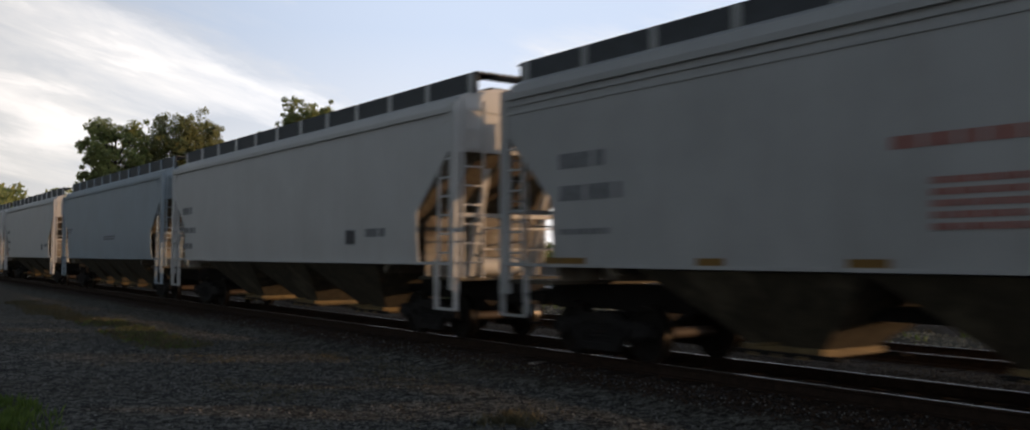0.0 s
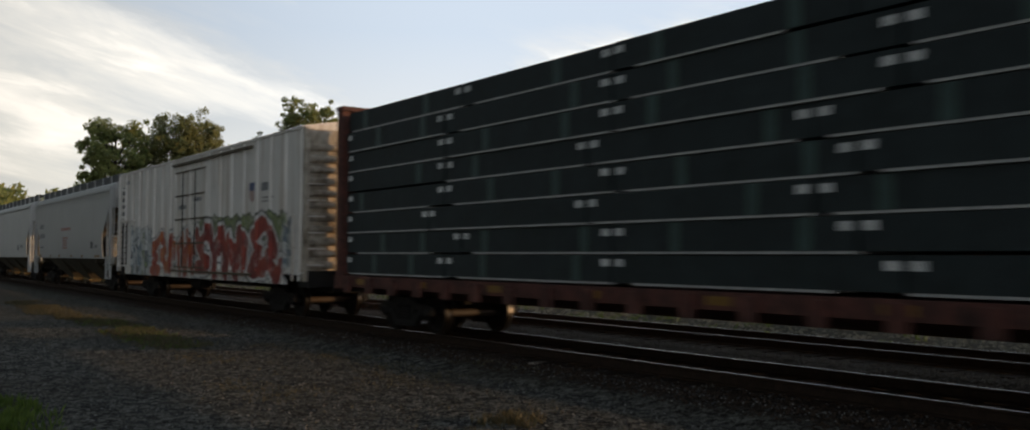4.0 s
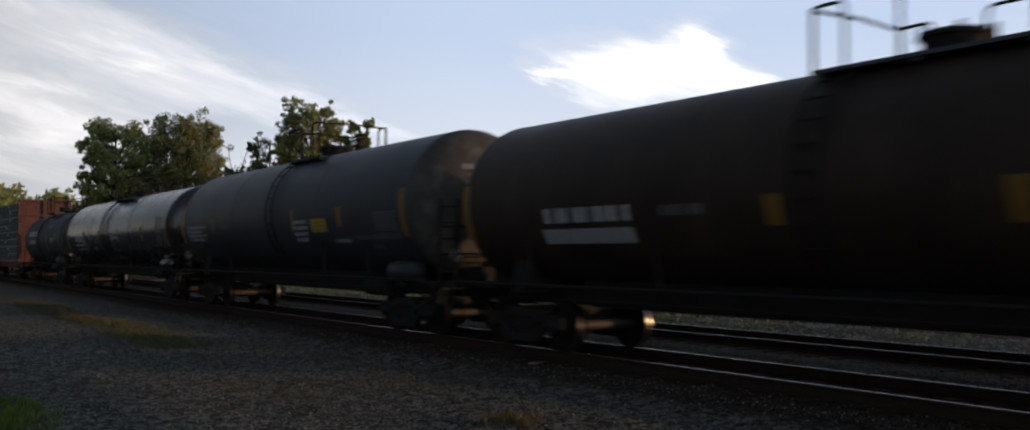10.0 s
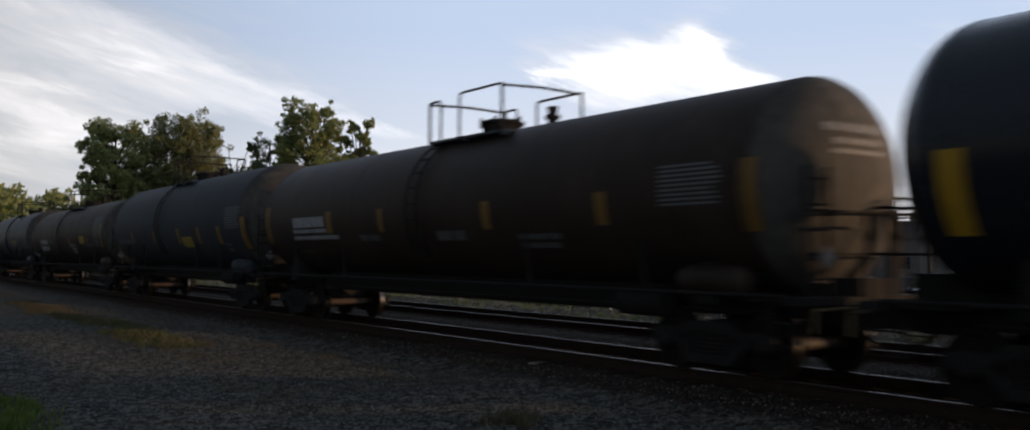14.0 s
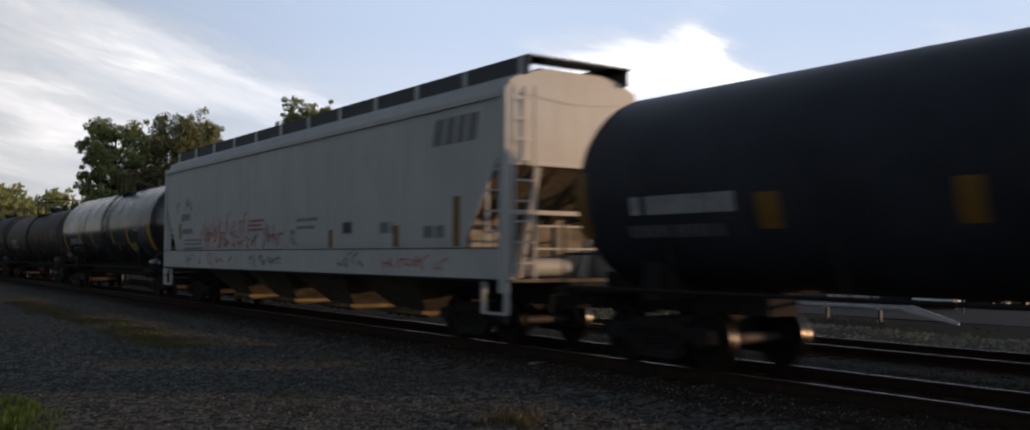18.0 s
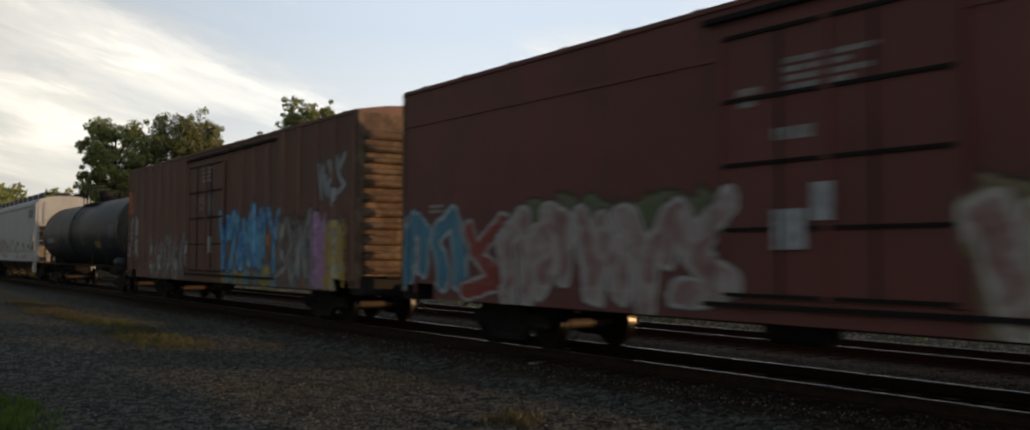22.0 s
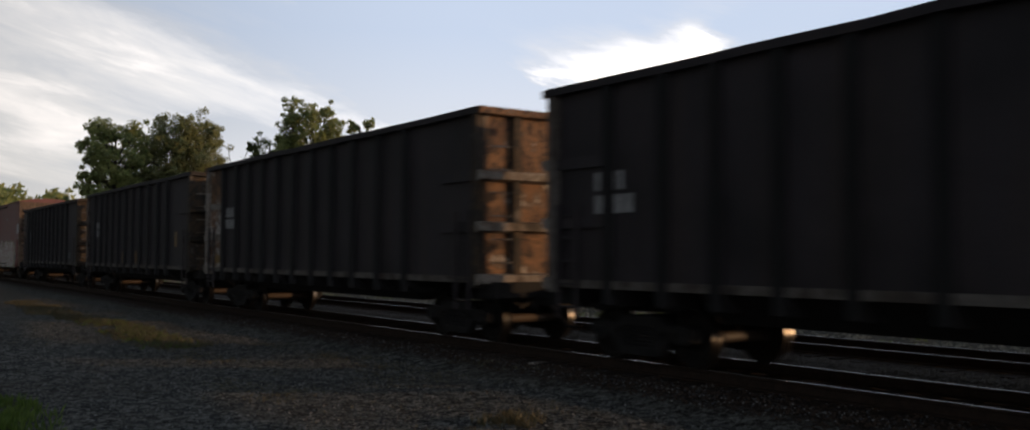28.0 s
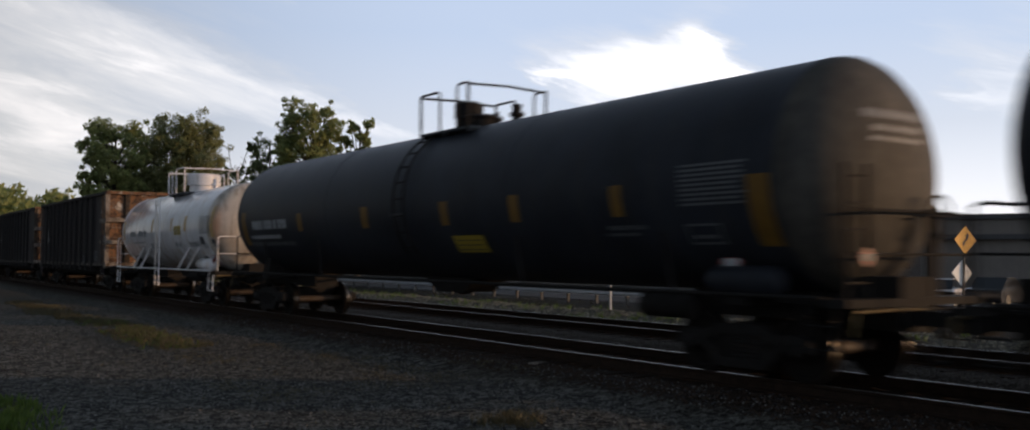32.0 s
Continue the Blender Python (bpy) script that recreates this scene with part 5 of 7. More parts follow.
        part("mid_handrail", M().tube([(-1.28, y, 1.66), (1.28, y, 1.66)], 0.018, 6), hr, car)
        part("uncoupling_lever", M().tube([(-1.42, s * (h + 0.30), 0.70), (-1.38, s * (h + 0.30), 0.98), (-0.5, s * (h + 0.34), 1.0), (-0.1, s * (h + 0.42), 0.98)], 0.02, 6), RUST, car)
        part("brake_hose", M().tube([(0.32, s * (h + 0.15), 0.78), (0.34, s * (h + 0.4), 0.62), (0.28, s * (h + 0.6), 0.42)], 0.03, 6), STEEL_DARK, car)
    # hand brake on the rear platform
    y = -h - 0.02
    part("brake_stand", M().box(0.52, 0.68, y - 0.08, y + 0.02, 1.10, 2.25), hr, car)
    m = M().tube([(0.6 + 0.27 * math.cos(a * 0.5236), y - 0.14, 2.15 + 0.27 * math.sin(a * 0.5236)) for a in range(13)], 0.018, 6)
    m.tube([(0.33, y - 0.14, 2.15), (0.87, y - 0.14, 2.15)], 0.013, 5).tube([(0.6, y - 0.14, 1.88), (0.6, y - 0.14, 2.42)], 0.013, 5).tube([(0.6, y - 0.14, 2.15), (0.6, y - 0.05, 2.15)], 0.03, 6)
    part("brake_wheel", m, hr, car)
    for s in (-1, 1):
        for e in (-1, 1):
            m = M().tube([(s * 1.40, e * (h + 0.05), 1.08), (s * 1.43, e * (h + 0.05), 0.52), (s * 1.43, e * (h - 0.38), 0.52), (s * 1.40, e * (h - 0.38), 1.08)], 0.02, 6)
            m.tube([(s * 1.43, e * (h + 0.05), 0.80), (s * 1.43, e * (h - 0.38), 0.80)], 0.016, 6)
            part("stirrup_step", m, hr, car, "bent steel stirrup step")
    # top platform, hand rails, hatch
    py, pl = platform
    zt = zc + R
    zp = zt - 0.12 + lift
    m = M().box(-0.95, -0.45, py - pl / 2, py + pl / 2, zp - 0.05, zp)
    m.box(0.45, 0.95, py - pl / 2, py + pl / 2, zp - 0.05, zp)
    for y in (py - pl / 2 + 0.1, py + pl / 2 - 0.1, py):
        m.box(-0.93, 0.93, y - 0.04, y + 0.04, zp - 0.10, zp - 0.05)
    part("platform", m, GRATE, car, "black grated top platform")
    # two bent tube rails: one wraps the front of the platform, one its rear, with gaps for the ladders
    ya, yb, zz, xr = py - pl / 2 + 0.05, py + pl / 2 - 0.05, zp + 0.86, 0.95
    for e0, turn, name2 in ((yb, yb - ret * pl, "front_handrail"), (ya, yb - hoop * pl, "rear_handrail")):
        d = 0.07 if turn < e0 else -0.07
        zf = zz - (0.06 if name2 == "front_handrail" else 0.0)
        side = [(turn, zp - 0.05), (turn, zf - 0.12), (turn + d * 0.4, zf - 0.03), (turn + d * 1.3, zf), (e0 - d, zf)]
        path = [(-xr, y, z) for y, z in side] + [(-xr, e0, zf - 0.02), (-xr + 0.08, e0, zf - 0.03)]
        path += [(0, e0, zf - dip)] + [(-x, y, z) for x, y, z in path[::-1]]
        part(name2, M().tube(path, 0.026, 6), hr, car, "bent tube hand rail round the platform")
        for x in (-xr, xr):
            part("rail_post", M().box(x - 0.022, x + 0.022, e0 - 0.022, e0 + 0.022, zp - 0.05, zf - 0.01), hr, car)
    if rails:
        m = M().lathe([(zt - 0.15, 0.46), (zt + 0.16, 0.46), (zt + 0.18, 0.56), (zt + 0.56, 0.58), (zt + 0.60, 0.54), (zt + 0.61, 0.05)], "z", (0, py + 0.0), 28)
        part("valve_dome", m, paint, car, "white round valve dome")
        m = M()
        ladder(m, -R - 0.12, py - 0.10, py + 0.35, 0.55, zt - 0.40, 9, 0.02)
        part("side_ladder", m, paint, car, "white side ladder")
    m = M().lathe([(zt - 0.12, 0.40), (zt + 0.16, 0.40), (zt + 0.17, 0.46), (zt + 0.21, 0.46), (zt + 0.26, 0.36), (zt + 0.28, 0.05)], "z", (0, py + 0.05), 20)
    part("hatch", m, hr, car, "round bolted manway hatch")
    m = M().lathe([(zt - 0.1, 0.10), (zt + 0.12, 0.10), (zt + 0.13, 0.15), (zt + 0.20, 0.15), (zt + 0.21, 0.09), (zt + 0.36, 0.11), (zt + 0.38, 0.02)], "z", (0.1, py - pl / 2 - 0.12), 14)
    part("valve", m, hr, car, "small upright relief valve")
    for q in range(5):
        a = q * 1.257
        part("hatch_bolt", M().lathe([(zt + 0.10, 0.035), (zt + 0.30, 0.035), (zt + 0.31, 0.01)], "z", (0.43 * math.cos(a), py + 0.05 + 0.43 * math.sin(a)), 6), hr, car)
    if stack:
        m = M().lathe([(zt - 0.1, 0.27), (zt + 0.20, 0.27), (zt + 0.21, 0.31), (zt + stack - 0.05, 0.31), (zt + stack, 0.24), (zt + stack + 0.01, 0.02)], "z", (-0.15, py + 0.30), 16)
        part("valve_housing", m, hr, car, "black round valve housing")
    # ladder that follows the flank down from the front of the platform
    if not rails:
        yl = py + pl / 2 - 0.35
        arc = [(math.radians(d), R + 0.07) for d in range(68, -46, -6)]
        for y in (yl - 0.21, yl + 0.21):
            part("ladder_stile", M().tube([(-r * math.cos(a), y, zc + r * math.sin(a)) for a, r in arc], 0.022, 5), STEEL_DARK, car)
        for a, r in arc[1:-1:2]:
            p, z = -r * math.cos(a), zc + r * math.sin(a)
            part("grab_rung", M().box(p - 0.014, p + 0.014, yl - 0.21, yl + 0.21, z - 0.014, z + 0.014), STEEL_DARK, car)
    # bottom outlet and air reservoir
    m = M().lathe([(zc - R - 0.32, 0.12), (zc - R - 0.28, 0.2), (zc - R - 0.05, 0.22), (zc - R + 0.1, 0.5)], "z", (0, 0), 14)
    part("outlet", m, STEEL_DARK, car)
    if not sill:
        part("skid", M().prism([(-1.25, zc - R + 0.16), (1.25, zc - R + 0.16), (0.55, zc - R - 0.26), (-0.55, zc - R - 0.26)], "x", -0.38, 0.38), STEEL_DARK, car, "sloped skid guard under the belly")
    m = M().lathe([(-h + 2.7, 0.08), (-h + 2.75, 0.2), (-h + 3.75, 0.2), (-h + 3.8, 0.08)], "y", (-0.85, 0.92), 14)
    part("air_reservoir", m, STEEL_DARK, car)
    tank_marks(car, h, R, zc, marks, rnd, strip)
    if extra:
        extra(car, h)
    return car


def flat_marks(car, h, face, marks, rnd, door=None):
    """Paint on a flat side at x, by kind: (distance from the front end, length, bottom, top); on a sliding door they lie on its proud face."""
    def face_at(y0):
        return face - 0.05 if door and door[0] - 0.1 < y0 < door[0] + door[1] else face

    for kind, mt in (("white", STENCIL), ("pale", STENCIL_PALE), ("dim", STENCIL_DIM), ("dark", STENCIL_MID), ("red", STENCIL_RED)):
        for y0, w, z0, z1 in (marks or {}).get(kind, ()):
            m, x = M(), face_at(y0)
            n = max(1, round((z1 - z0) / 0.12)) if z1 - z0 < 0.7 else 5
            if z1 - z0 < 0.3 and kind == "dark":
                n = 1
            if z1 - z0 >= 0.6 and kind == "white":
                # two rows of large unreadable characters, each a worn bar
                for k in range(2):
                    hh = (z1 - z0) * 0.40
                    a = z1 - (z1 - z0) * 0.5 * k
                    q = 0.0
                    while q < w * (0.8 if k == 0 else 1.0):
                        cw = rnd.choice((0.10, 0.15, 0.17))
                        m.box(x - 0.002, x + 0.001, h - y0 - q - cw, h - y0 - q, a - hh, a)
                        q += cw + 0.06
                part("stencil", m, STENCIL_PALE, car)
                continue
            for k in range(n):
                a = z1 - (z1 - z0) * k / n
                hh = (z1 - z0) / n * (0.6 if n > 1 else 0.9)
                at, step = 0.0, hh * 0.8
                L = w * (1 if k == 0 else rnd.uniform(0.7, 1))
                while at < L - step * 0.3:
                    run = step * rnd.choice((2, 3, 4))
                    m.box(x - 0.002, x + 0.001, h - y0 - min(L, at + run), h - y0 - at, a - hh, a)
                    at += run + step * 0.5
            part("stencil", m, mt, car)
    for y0, w, z0, z1 in (marks or {}).get("block", ()):
        x = face_at(y0)
        a = (z1 - z0) * 0.22
        part("emblem_shape", M().prism([(h - y0, z0), (h - y0 - w, z0), (h - y0 - w - a, z1), (h - y0 - a, z1)], "x", x - 0.003, x + 0.001), STENCIL_MID, car, "slanted dark emblem block")
    for y0, w, z0, z1 in (marks or {}).get("yellow", ()):
        x = face_at(y0)
        part("reflector", M().box(x - 0.004, x + 0.001, h - y0 - w, h - y0, z0, z1), YELLOW, car, "yellow reflective strip")
    for y0, w, z0, z1 in (marks or {}).get("paper", ()):
        x = face_at(y0)
        part("paper_notice", M().box(x - 0.048, x - 0.044, h - y0 - w, h - y0, z0, z1), STENCIL, car, "white paper notice")
    for y0, w, z0, z1 in (marks or {}).get("box", ()):
        x = face_at(y0)
        b = part("sign_plate", M().box(x - 0.003, x + 0.001, h - y0 - w, h - y0, z0, z1), STENCIL, car, "white-edged dark sign plate")
        part("sign_field", M().box(x - 0.006, x - 0.003, h - y0 - w + 0.025, h - y0 - 0.025, z0 + 0.025, z1 - 0.025), STENCIL_DARK, b)
    for y0, w, z0, z1, mt in (marks or {}).get("scrawl", ()):
        x = face_at(y0)
        # loose looping strokes
        m, n = M(), max(4, int(w / 0.22))
        for k in range(n):
            a, c = h - y0 - w * k / n, w / n
            za, zb = rnd.uniform(z0, z0 + (z1 - z0) * 0.5), rnd.uniform(z0 + (z1 - z0) * 0.5, z1)
            if rnd.random() < 0.25:
                continue
            t, sl = rnd.uniform(0.035, 0.075), rnd.uniform(-0.16, 0.16)
            m.prism([(a, za), (a - t, za), (a - t + sl, zb), (a + sl, zb)], "x", x - 0.003, x)
            zz = rnd.uniform(za, zb)
            m.prism([(a, zz), (a - c * 1.1, zz + sl), (a - c * 1.1, zz + sl + 0.04), (a, zz + 0.04)], "x", x - 0.0045, x)
        part("graffiti_scrawl", m, mt, car, "thin sprayed scrawl")


def hopper_car(front, rear, paint, label, eave=4.45, sill=1.48, bays=3, top=5.12, seed=1, stripe=False, inset=1.45, marks=(), roof_posts=12, ridges=False, ridge=None):
    car, L = rail_car("covered_hopper_car", front, rear, label, "hopper car")
    rnd = random.Random(seed)
    h = L / 2
    gear(car, L + 0.5, h - 1.95, 1)
    W, zr = 1.6, ridge or eave + 0.4
    low = 2.5 if not stripe else 1.9
    # flanks: bowed sheet, cut back at the ends below the slope sheets
    for s in (-1, 1):
        prof = [(s * (W - 0.05), sill), (s * W, sill + 0.5), (s * W, eave - 0.5), (s * (W - 0.03), eave - 0.08), (s * (W - 0.09), eave)]
        m = M()
        zs = [sill, sill + 0.5, low, 3.55 if stripe else 3.70, eave - 0.5, eave - 0.08, eave]
        xw = [W - 0.05, W, W, W, W, W - 0.03, W - 0.10]
        ye = [h - inset, h - inset, h - inset, h - 0.15, h - 0.08, h - 0.08, h - 0.08]
        if stripe:
            ye = [h - inset, h - inset, h - inset, h - 0.1, h - 0.06, h - 0.06, h - 0.06]
        vs, fs = [], []
        for z, x, y in zip(zs, xw, ye):
            vs += [(s * x, -y, z), (s * x, y, z), (s * (x - 0.03), -y, z), (s * (x - 0.03), y, z)]
        for k in range(len(zs) - 1):
            a, b = 4 * k, 4 * k + 4
            q = [(a, a + 1, b + 1, b), (a + 3, a + 2, b + 2, b + 3), (a + 1, a + 3, b + 3, b + 1), (a + 2, a, b, b + 2)]
            fs += q if s < 0 else [f[::-1] for f in q]
        part("side_sheet", m.add(vs, fs), paint, car)
        m = M().box(s * (W - 0.02), s * (W + 0.03), -h + 0.05, h - 0.05, eave - 0.12, eave - 0.02)
        part("eave_rail", m, paint, car)
        zb = 1.22 if stripe else sill - 0.03
        m = M().box(s * (W - 0.06), s * (W + (0.055 if stripe else 0.02)), -h + 0.2, h - 0.2, zb, sill + (0.30 if stripe else 0.02))
        part("side_sill", m, paint, car)
        if stripe:
            # thin dark strips along both sill edges draw the shadow lines there
            part("sill_ledge", M().box(s * (W - 0.02), s * (W + 0.066), -h + 0.2, h - 0.2, sill + 0.30, sill + 0.325), SLOPE, car, "dark strip drawn as shadow above the sill")
            part("sill_flange", M().box(s * (W - 0.06), s * (W + 0.062), -h + 0.2, h - 0.2, zb - 0.045, zb), STEEL_DARK, car)
        for e in (-1, 1):
            m = M().box(s * (W - 0.10), s * (W + 0.02), e * (h - 0.20), e * h, 0.98, eave + 0.05)
            m.box(s * (W - 0.08), s * (W + 0.01), e * (h - 0.75), e * (h - 0.68), 0.95, zb + 0.1)
            m.box(s * (W - 0.08), s * (W + 0.01), e * (h - 0.75), e * h, 0.60, 0.64)
            m.box(s * (W - 0.08), s * (W + 0.01), e * (h - 0.75), e * (h - 0.70), 0.60, 1.0)
            m.box(s * (W - 0.08), s * (W + 0.01), e * (h - 0.05), e * h, 0.60, 1.0)
            part("corner_post", m, paint, car, split=True)
            m = M()
            ladder(m, s * (W - 0.02), e * (h - 0.62), e * (h - 0.16), 1.5, eave - 0.1, 8)
            part("side_ladder", m, paint, car)
    if ridges:
        for z in (eave - 0.22, eave - 0.36):
            for s in (-1, 1):
                part("side_ridge", M().box(s * (W - 0.04), s * (W + 0.012), -h + 0.1, h - 0.1, z - 0.02, z + 0.02), paint, car)
    # roof
    m = M().prism([(-W + 0.09, eave - 0.01), (-1.45, eave + (zr - eave) * 0.42), (-1.2, eave + (zr - eave) * 0.72), (-0.6, zr), (0.6, zr), (1.2, eave + (zr - eave) * 0.72), (1.45, eave + (zr - eave) * 0.42), (W - 0.09, eave - 0.01), (0, eave - 0.15)], "y", -h + 0.1, h - 0.1)
    part("roof", m, paint, car)
    m = M().prism([(-0.34, zr - 0.01), (-0.30, zr + 0.16), (0.30, zr + 0.16), (0.34, zr - 0.01)], "y", -h + 0.8, h - 0.8)
    part("hatch_cover", m, GRATE, car, "long trough hatch cover")
    for s in (-1, 1):
        m = M().box(s * 0.72, s * 1.16, -h - 0.12, h + 0.12, top - 0.035, top)
        m.box(s * 1.13, s * 1.16, -h - 0.05, h + 0.05, eave + (zr - eave) * 0.66, top + 0.02)
        part("running_board", m, GRATE, car, "grated metal roof walk")
        for k in range(roof_posts):
            y = -h + 0.15 + (L - 0.3) * k / (roof_posts - 1)
            part("roof_walk_post", M().box(s * 1.165, s * 1.20, y - 0.06, y + 0.06, eave + (zr - eave) * 0.68, top), paint, car)
    for e in (-1, 1):
        part("cross_walk", M().box(-1.16, 1.16, e * (h - 0.45), e * (h + 0.12), top - 0.035, top), GRATE, car)
    # ends: slope sheets, end plate, platform, ladder
    for e in (-1, 1):
        zw = 3.25 if stripe else 3.62
        part("end_wall", M().box(-W + 0.09, W - 0.09, e * (h - 0.36), e * (h - 0.12), zw, eave + 0.02), paint, car, "upright upper end wall")
        part("end_rim", M().box(-W + 0.07, W - 0.07, e * (h - 0.14), e * (h - 0.07), zw - 0.03, zw + 0.05), paint, car)
        m = M().prism([(e * (h - 0.13), zw - 0.01), (e * (h - 2.9), 1.25), (e * (h - 3.0), 1.35), (e * (h - 0.36), zw - 0.01)], "x", -W + 0.06, W - 0.06)
        part("slope_sheet", m, SLOPE, car, "grimy slope sheet with shade in its tone")
        for x in (-1.0, -0.35, 0.35, 1.0):
            m = M().prism([(e * (h - 0.30), zw - 0.06), (e * (h - 0.18), zw - 0.06), (e * (h - 2.35), 1.42), (e * (h - 2.5), 1.42)], "x", x - 0.035, x + 0.035)
            part("slope_rib", m, SLOPE, car)
        # platform takes the dark bay tone, so its shade is in the colour
        part("end_platform", M().box(-W + 0.05, W - 0.05, e * (h - 1.4), e * (h + 0.05), 1.16, 1.22), BAY, car, "end platform in a grimy, shade-darkened tone")
        part("draft_sill", M().box(-0.34, 0.34, e * (h - 3.4), e * (h + 0.2), 0.74, 1.16), STEEL_DARK, car)
        part("cross_bar", M().box(-W + 0.06, W - 0.06, e * (h - 0.12), e * (h - 0.05), 2.35, 2.43), paint, car)
        for a, b in ((-1.42, -0.52), (-0.45, 0.45), (0.52, 1.42)):
            m = M().prism([(a, 1.22), (b, 1.22), (b, 2.25), (b - 0.12, 2.42), (a + 0.12, 2.42), (a, 2.25)], "y", e * (h - 1.44), e * (h - 1.40))
            part("end_bulkhead", m, END_GRIMY, car, "grey end plate streaked with brown grime")
        m = M()
        for x in (-0.75, 0.75):
            m.prism([(e * (h - 0.25), 3.3), (e * (h - 0.16), 3.3), (e * (h - 0.75), 1.2), (e * (h - 0.95), 1.2)], "x", x - 0.05, x + 0.05)
        m.lathe([(-0.5, 0.03), (-0.47, 0.18), (0.47, 0.18), (0.5, 0.03)], "x", (e * (h - 0.95), 1.42), 14)
        part("end_brace", m, paint, car)
        m = M()
        for x in (-1.45, -1.0):
            m.box(x - 0.02, x + 0.02, e * (h + 0.01), e * (h + 0.05), 1.2, eave + 0.1)
        for k in range(9):
            z = 1.5 + k * 0.36
            m.box(-1.45, -1.0, e * (h + 0.01), e * (h + 0.04), z - 0.015, z + 0.015)
        for z in (1.75, 2.15):
            m.box(-1.0, 1.5, e * (h + 0.01), e * (h + 0.04), z - 0.016, z + 0.016)
        part("end_ladder", m, paint, car)
    # discharge bays
    span = 2 * (h - 3.4)
    for k in range(bays):
        a = -h + 3.4 + span * k / bays
        b = a + span / bays
        c, w = (a + b) / 2, 0.62
        m = M()
        zt = sill - 0.05
        vs = [(-1.5, a, zt), (1.5, a, zt), (1.5, b, zt), (-1.5, b, zt), (-0.55, c - w, 0.42), (0.55, c - w, 0.42), (0.55, c + w, 0.42), (-0.55, c + w, 0.42)]
        m.add(vs, [(0, 1, 5, 4), (1, 2, 6, 5), (2, 3, 7, 6), (3, 0, 4, 7), (4, 5, 6, 7), (3, 2, 1, 0)])
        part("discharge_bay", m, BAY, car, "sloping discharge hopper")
        part("outlet_gate", M().box(-0.66, 0.66, c - w - 0.04, c + w + 0.04, 0.34, 0.43), RUST, car, "rusty outlet gate")
        for q in (-0.42, 0.0, 0.42):
            part("gate_bar", M().box(-0.80, 0.80, c + q - 0.03, c + q + 0.03, 0.29, 0.335), RUST, car)
        for x in (-0.70, 0.70):
            part("gate_rail", M().box(x - 0.03, x + 0.03, c - w - 0.35, c + w + 0.15, 0.30, 0.36), STEEL_DARK, car)
        part("gate_shaft", M().tube([(-1.15, c + 0.1, 0.46), (1.15, c + 0.1, 0.46)], 0.025, 6), RUST, car)
    m = M().box(-0.3, 0.3, -h + 3, h - 3, 0.82, 1.0)
    part("center_sill", m, STEEL_DARK, car)
    flat_marks(car, h, -W - 0.006, marks, rnd)
    if stripe:
        flat_marks(car, h, -W - 0.0565, {"scrawl": [(2.2, 1.2, 1.30, 1.62, GREY_SPRAY), (4.0, 1.6, 1.30, 1.68, RED_FADED), (5.6, 1.5, 1.28, 1.66, RED_FADED), (8.6, 2.2, 1.32, 1.62, GREY_SPRAY), (14.2, 1.3, 1.32, 1.64, GREY_SPRAY), (16.4, 2.6, 1.30, 1.66, RED_FADED)]}, rnd)
    return car


def boxcar_end(m, e, h, W, z0, z1, ribs, rnd):
    """Corrugated end wall: horizontal ribs pressed outwards, tapering at the corners, dented and uneven; the top stays plain."""
    top = z1 - 0.34
    pitch = [rnd.uniform(0.8, 1.25) for _ in range(ribs)]
    scale = (top - z0) / sum(pitch)
    rows, z = [], z0
    for p in pitch:
        st, deep = p * scale, rnd.uniform(0.085, 0.13)
        for f, d in ((0.0, 0.0), (0.16, 0.02), (0.26, 0.75), (0.42, 1.0), (0.60, 0.95), (0.74, 0.5), (0.84, 0.02)):
            rows.append((z + st * f, d * deep))
        z += st
    rows += [(top, 0.0), (z1, 0.0)]
    nx = 22
    vs = []
    for zz, d in rows:
        for i in range(nx + 1):
            x = -W + 0.10 + (2 * W - 0.20) * i / nx
            edge = min(1.0, (W - 0.10 - abs(x)) / 0.16)
            dent = 0.022 * noise.noise((x * 1.6 + h, zz * 2.2, h)) + 0.010 * noise.noise((x * 5, zz * 6, h))
            vs.append((x, e * (h + 0.015 + d * edge + dent * edge), zz))
    fs = [(j * (nx + 1) + i, j * (nx + 1) + i + 1, (j + 1) * (nx + 1) + i + 1, (j + 1) * (nx + 1) + i) for j in range(len(rows) - 1) for i in range(nx)]
    m.add(vs, fs if e < 0 else [f[::-1] for f in fs])


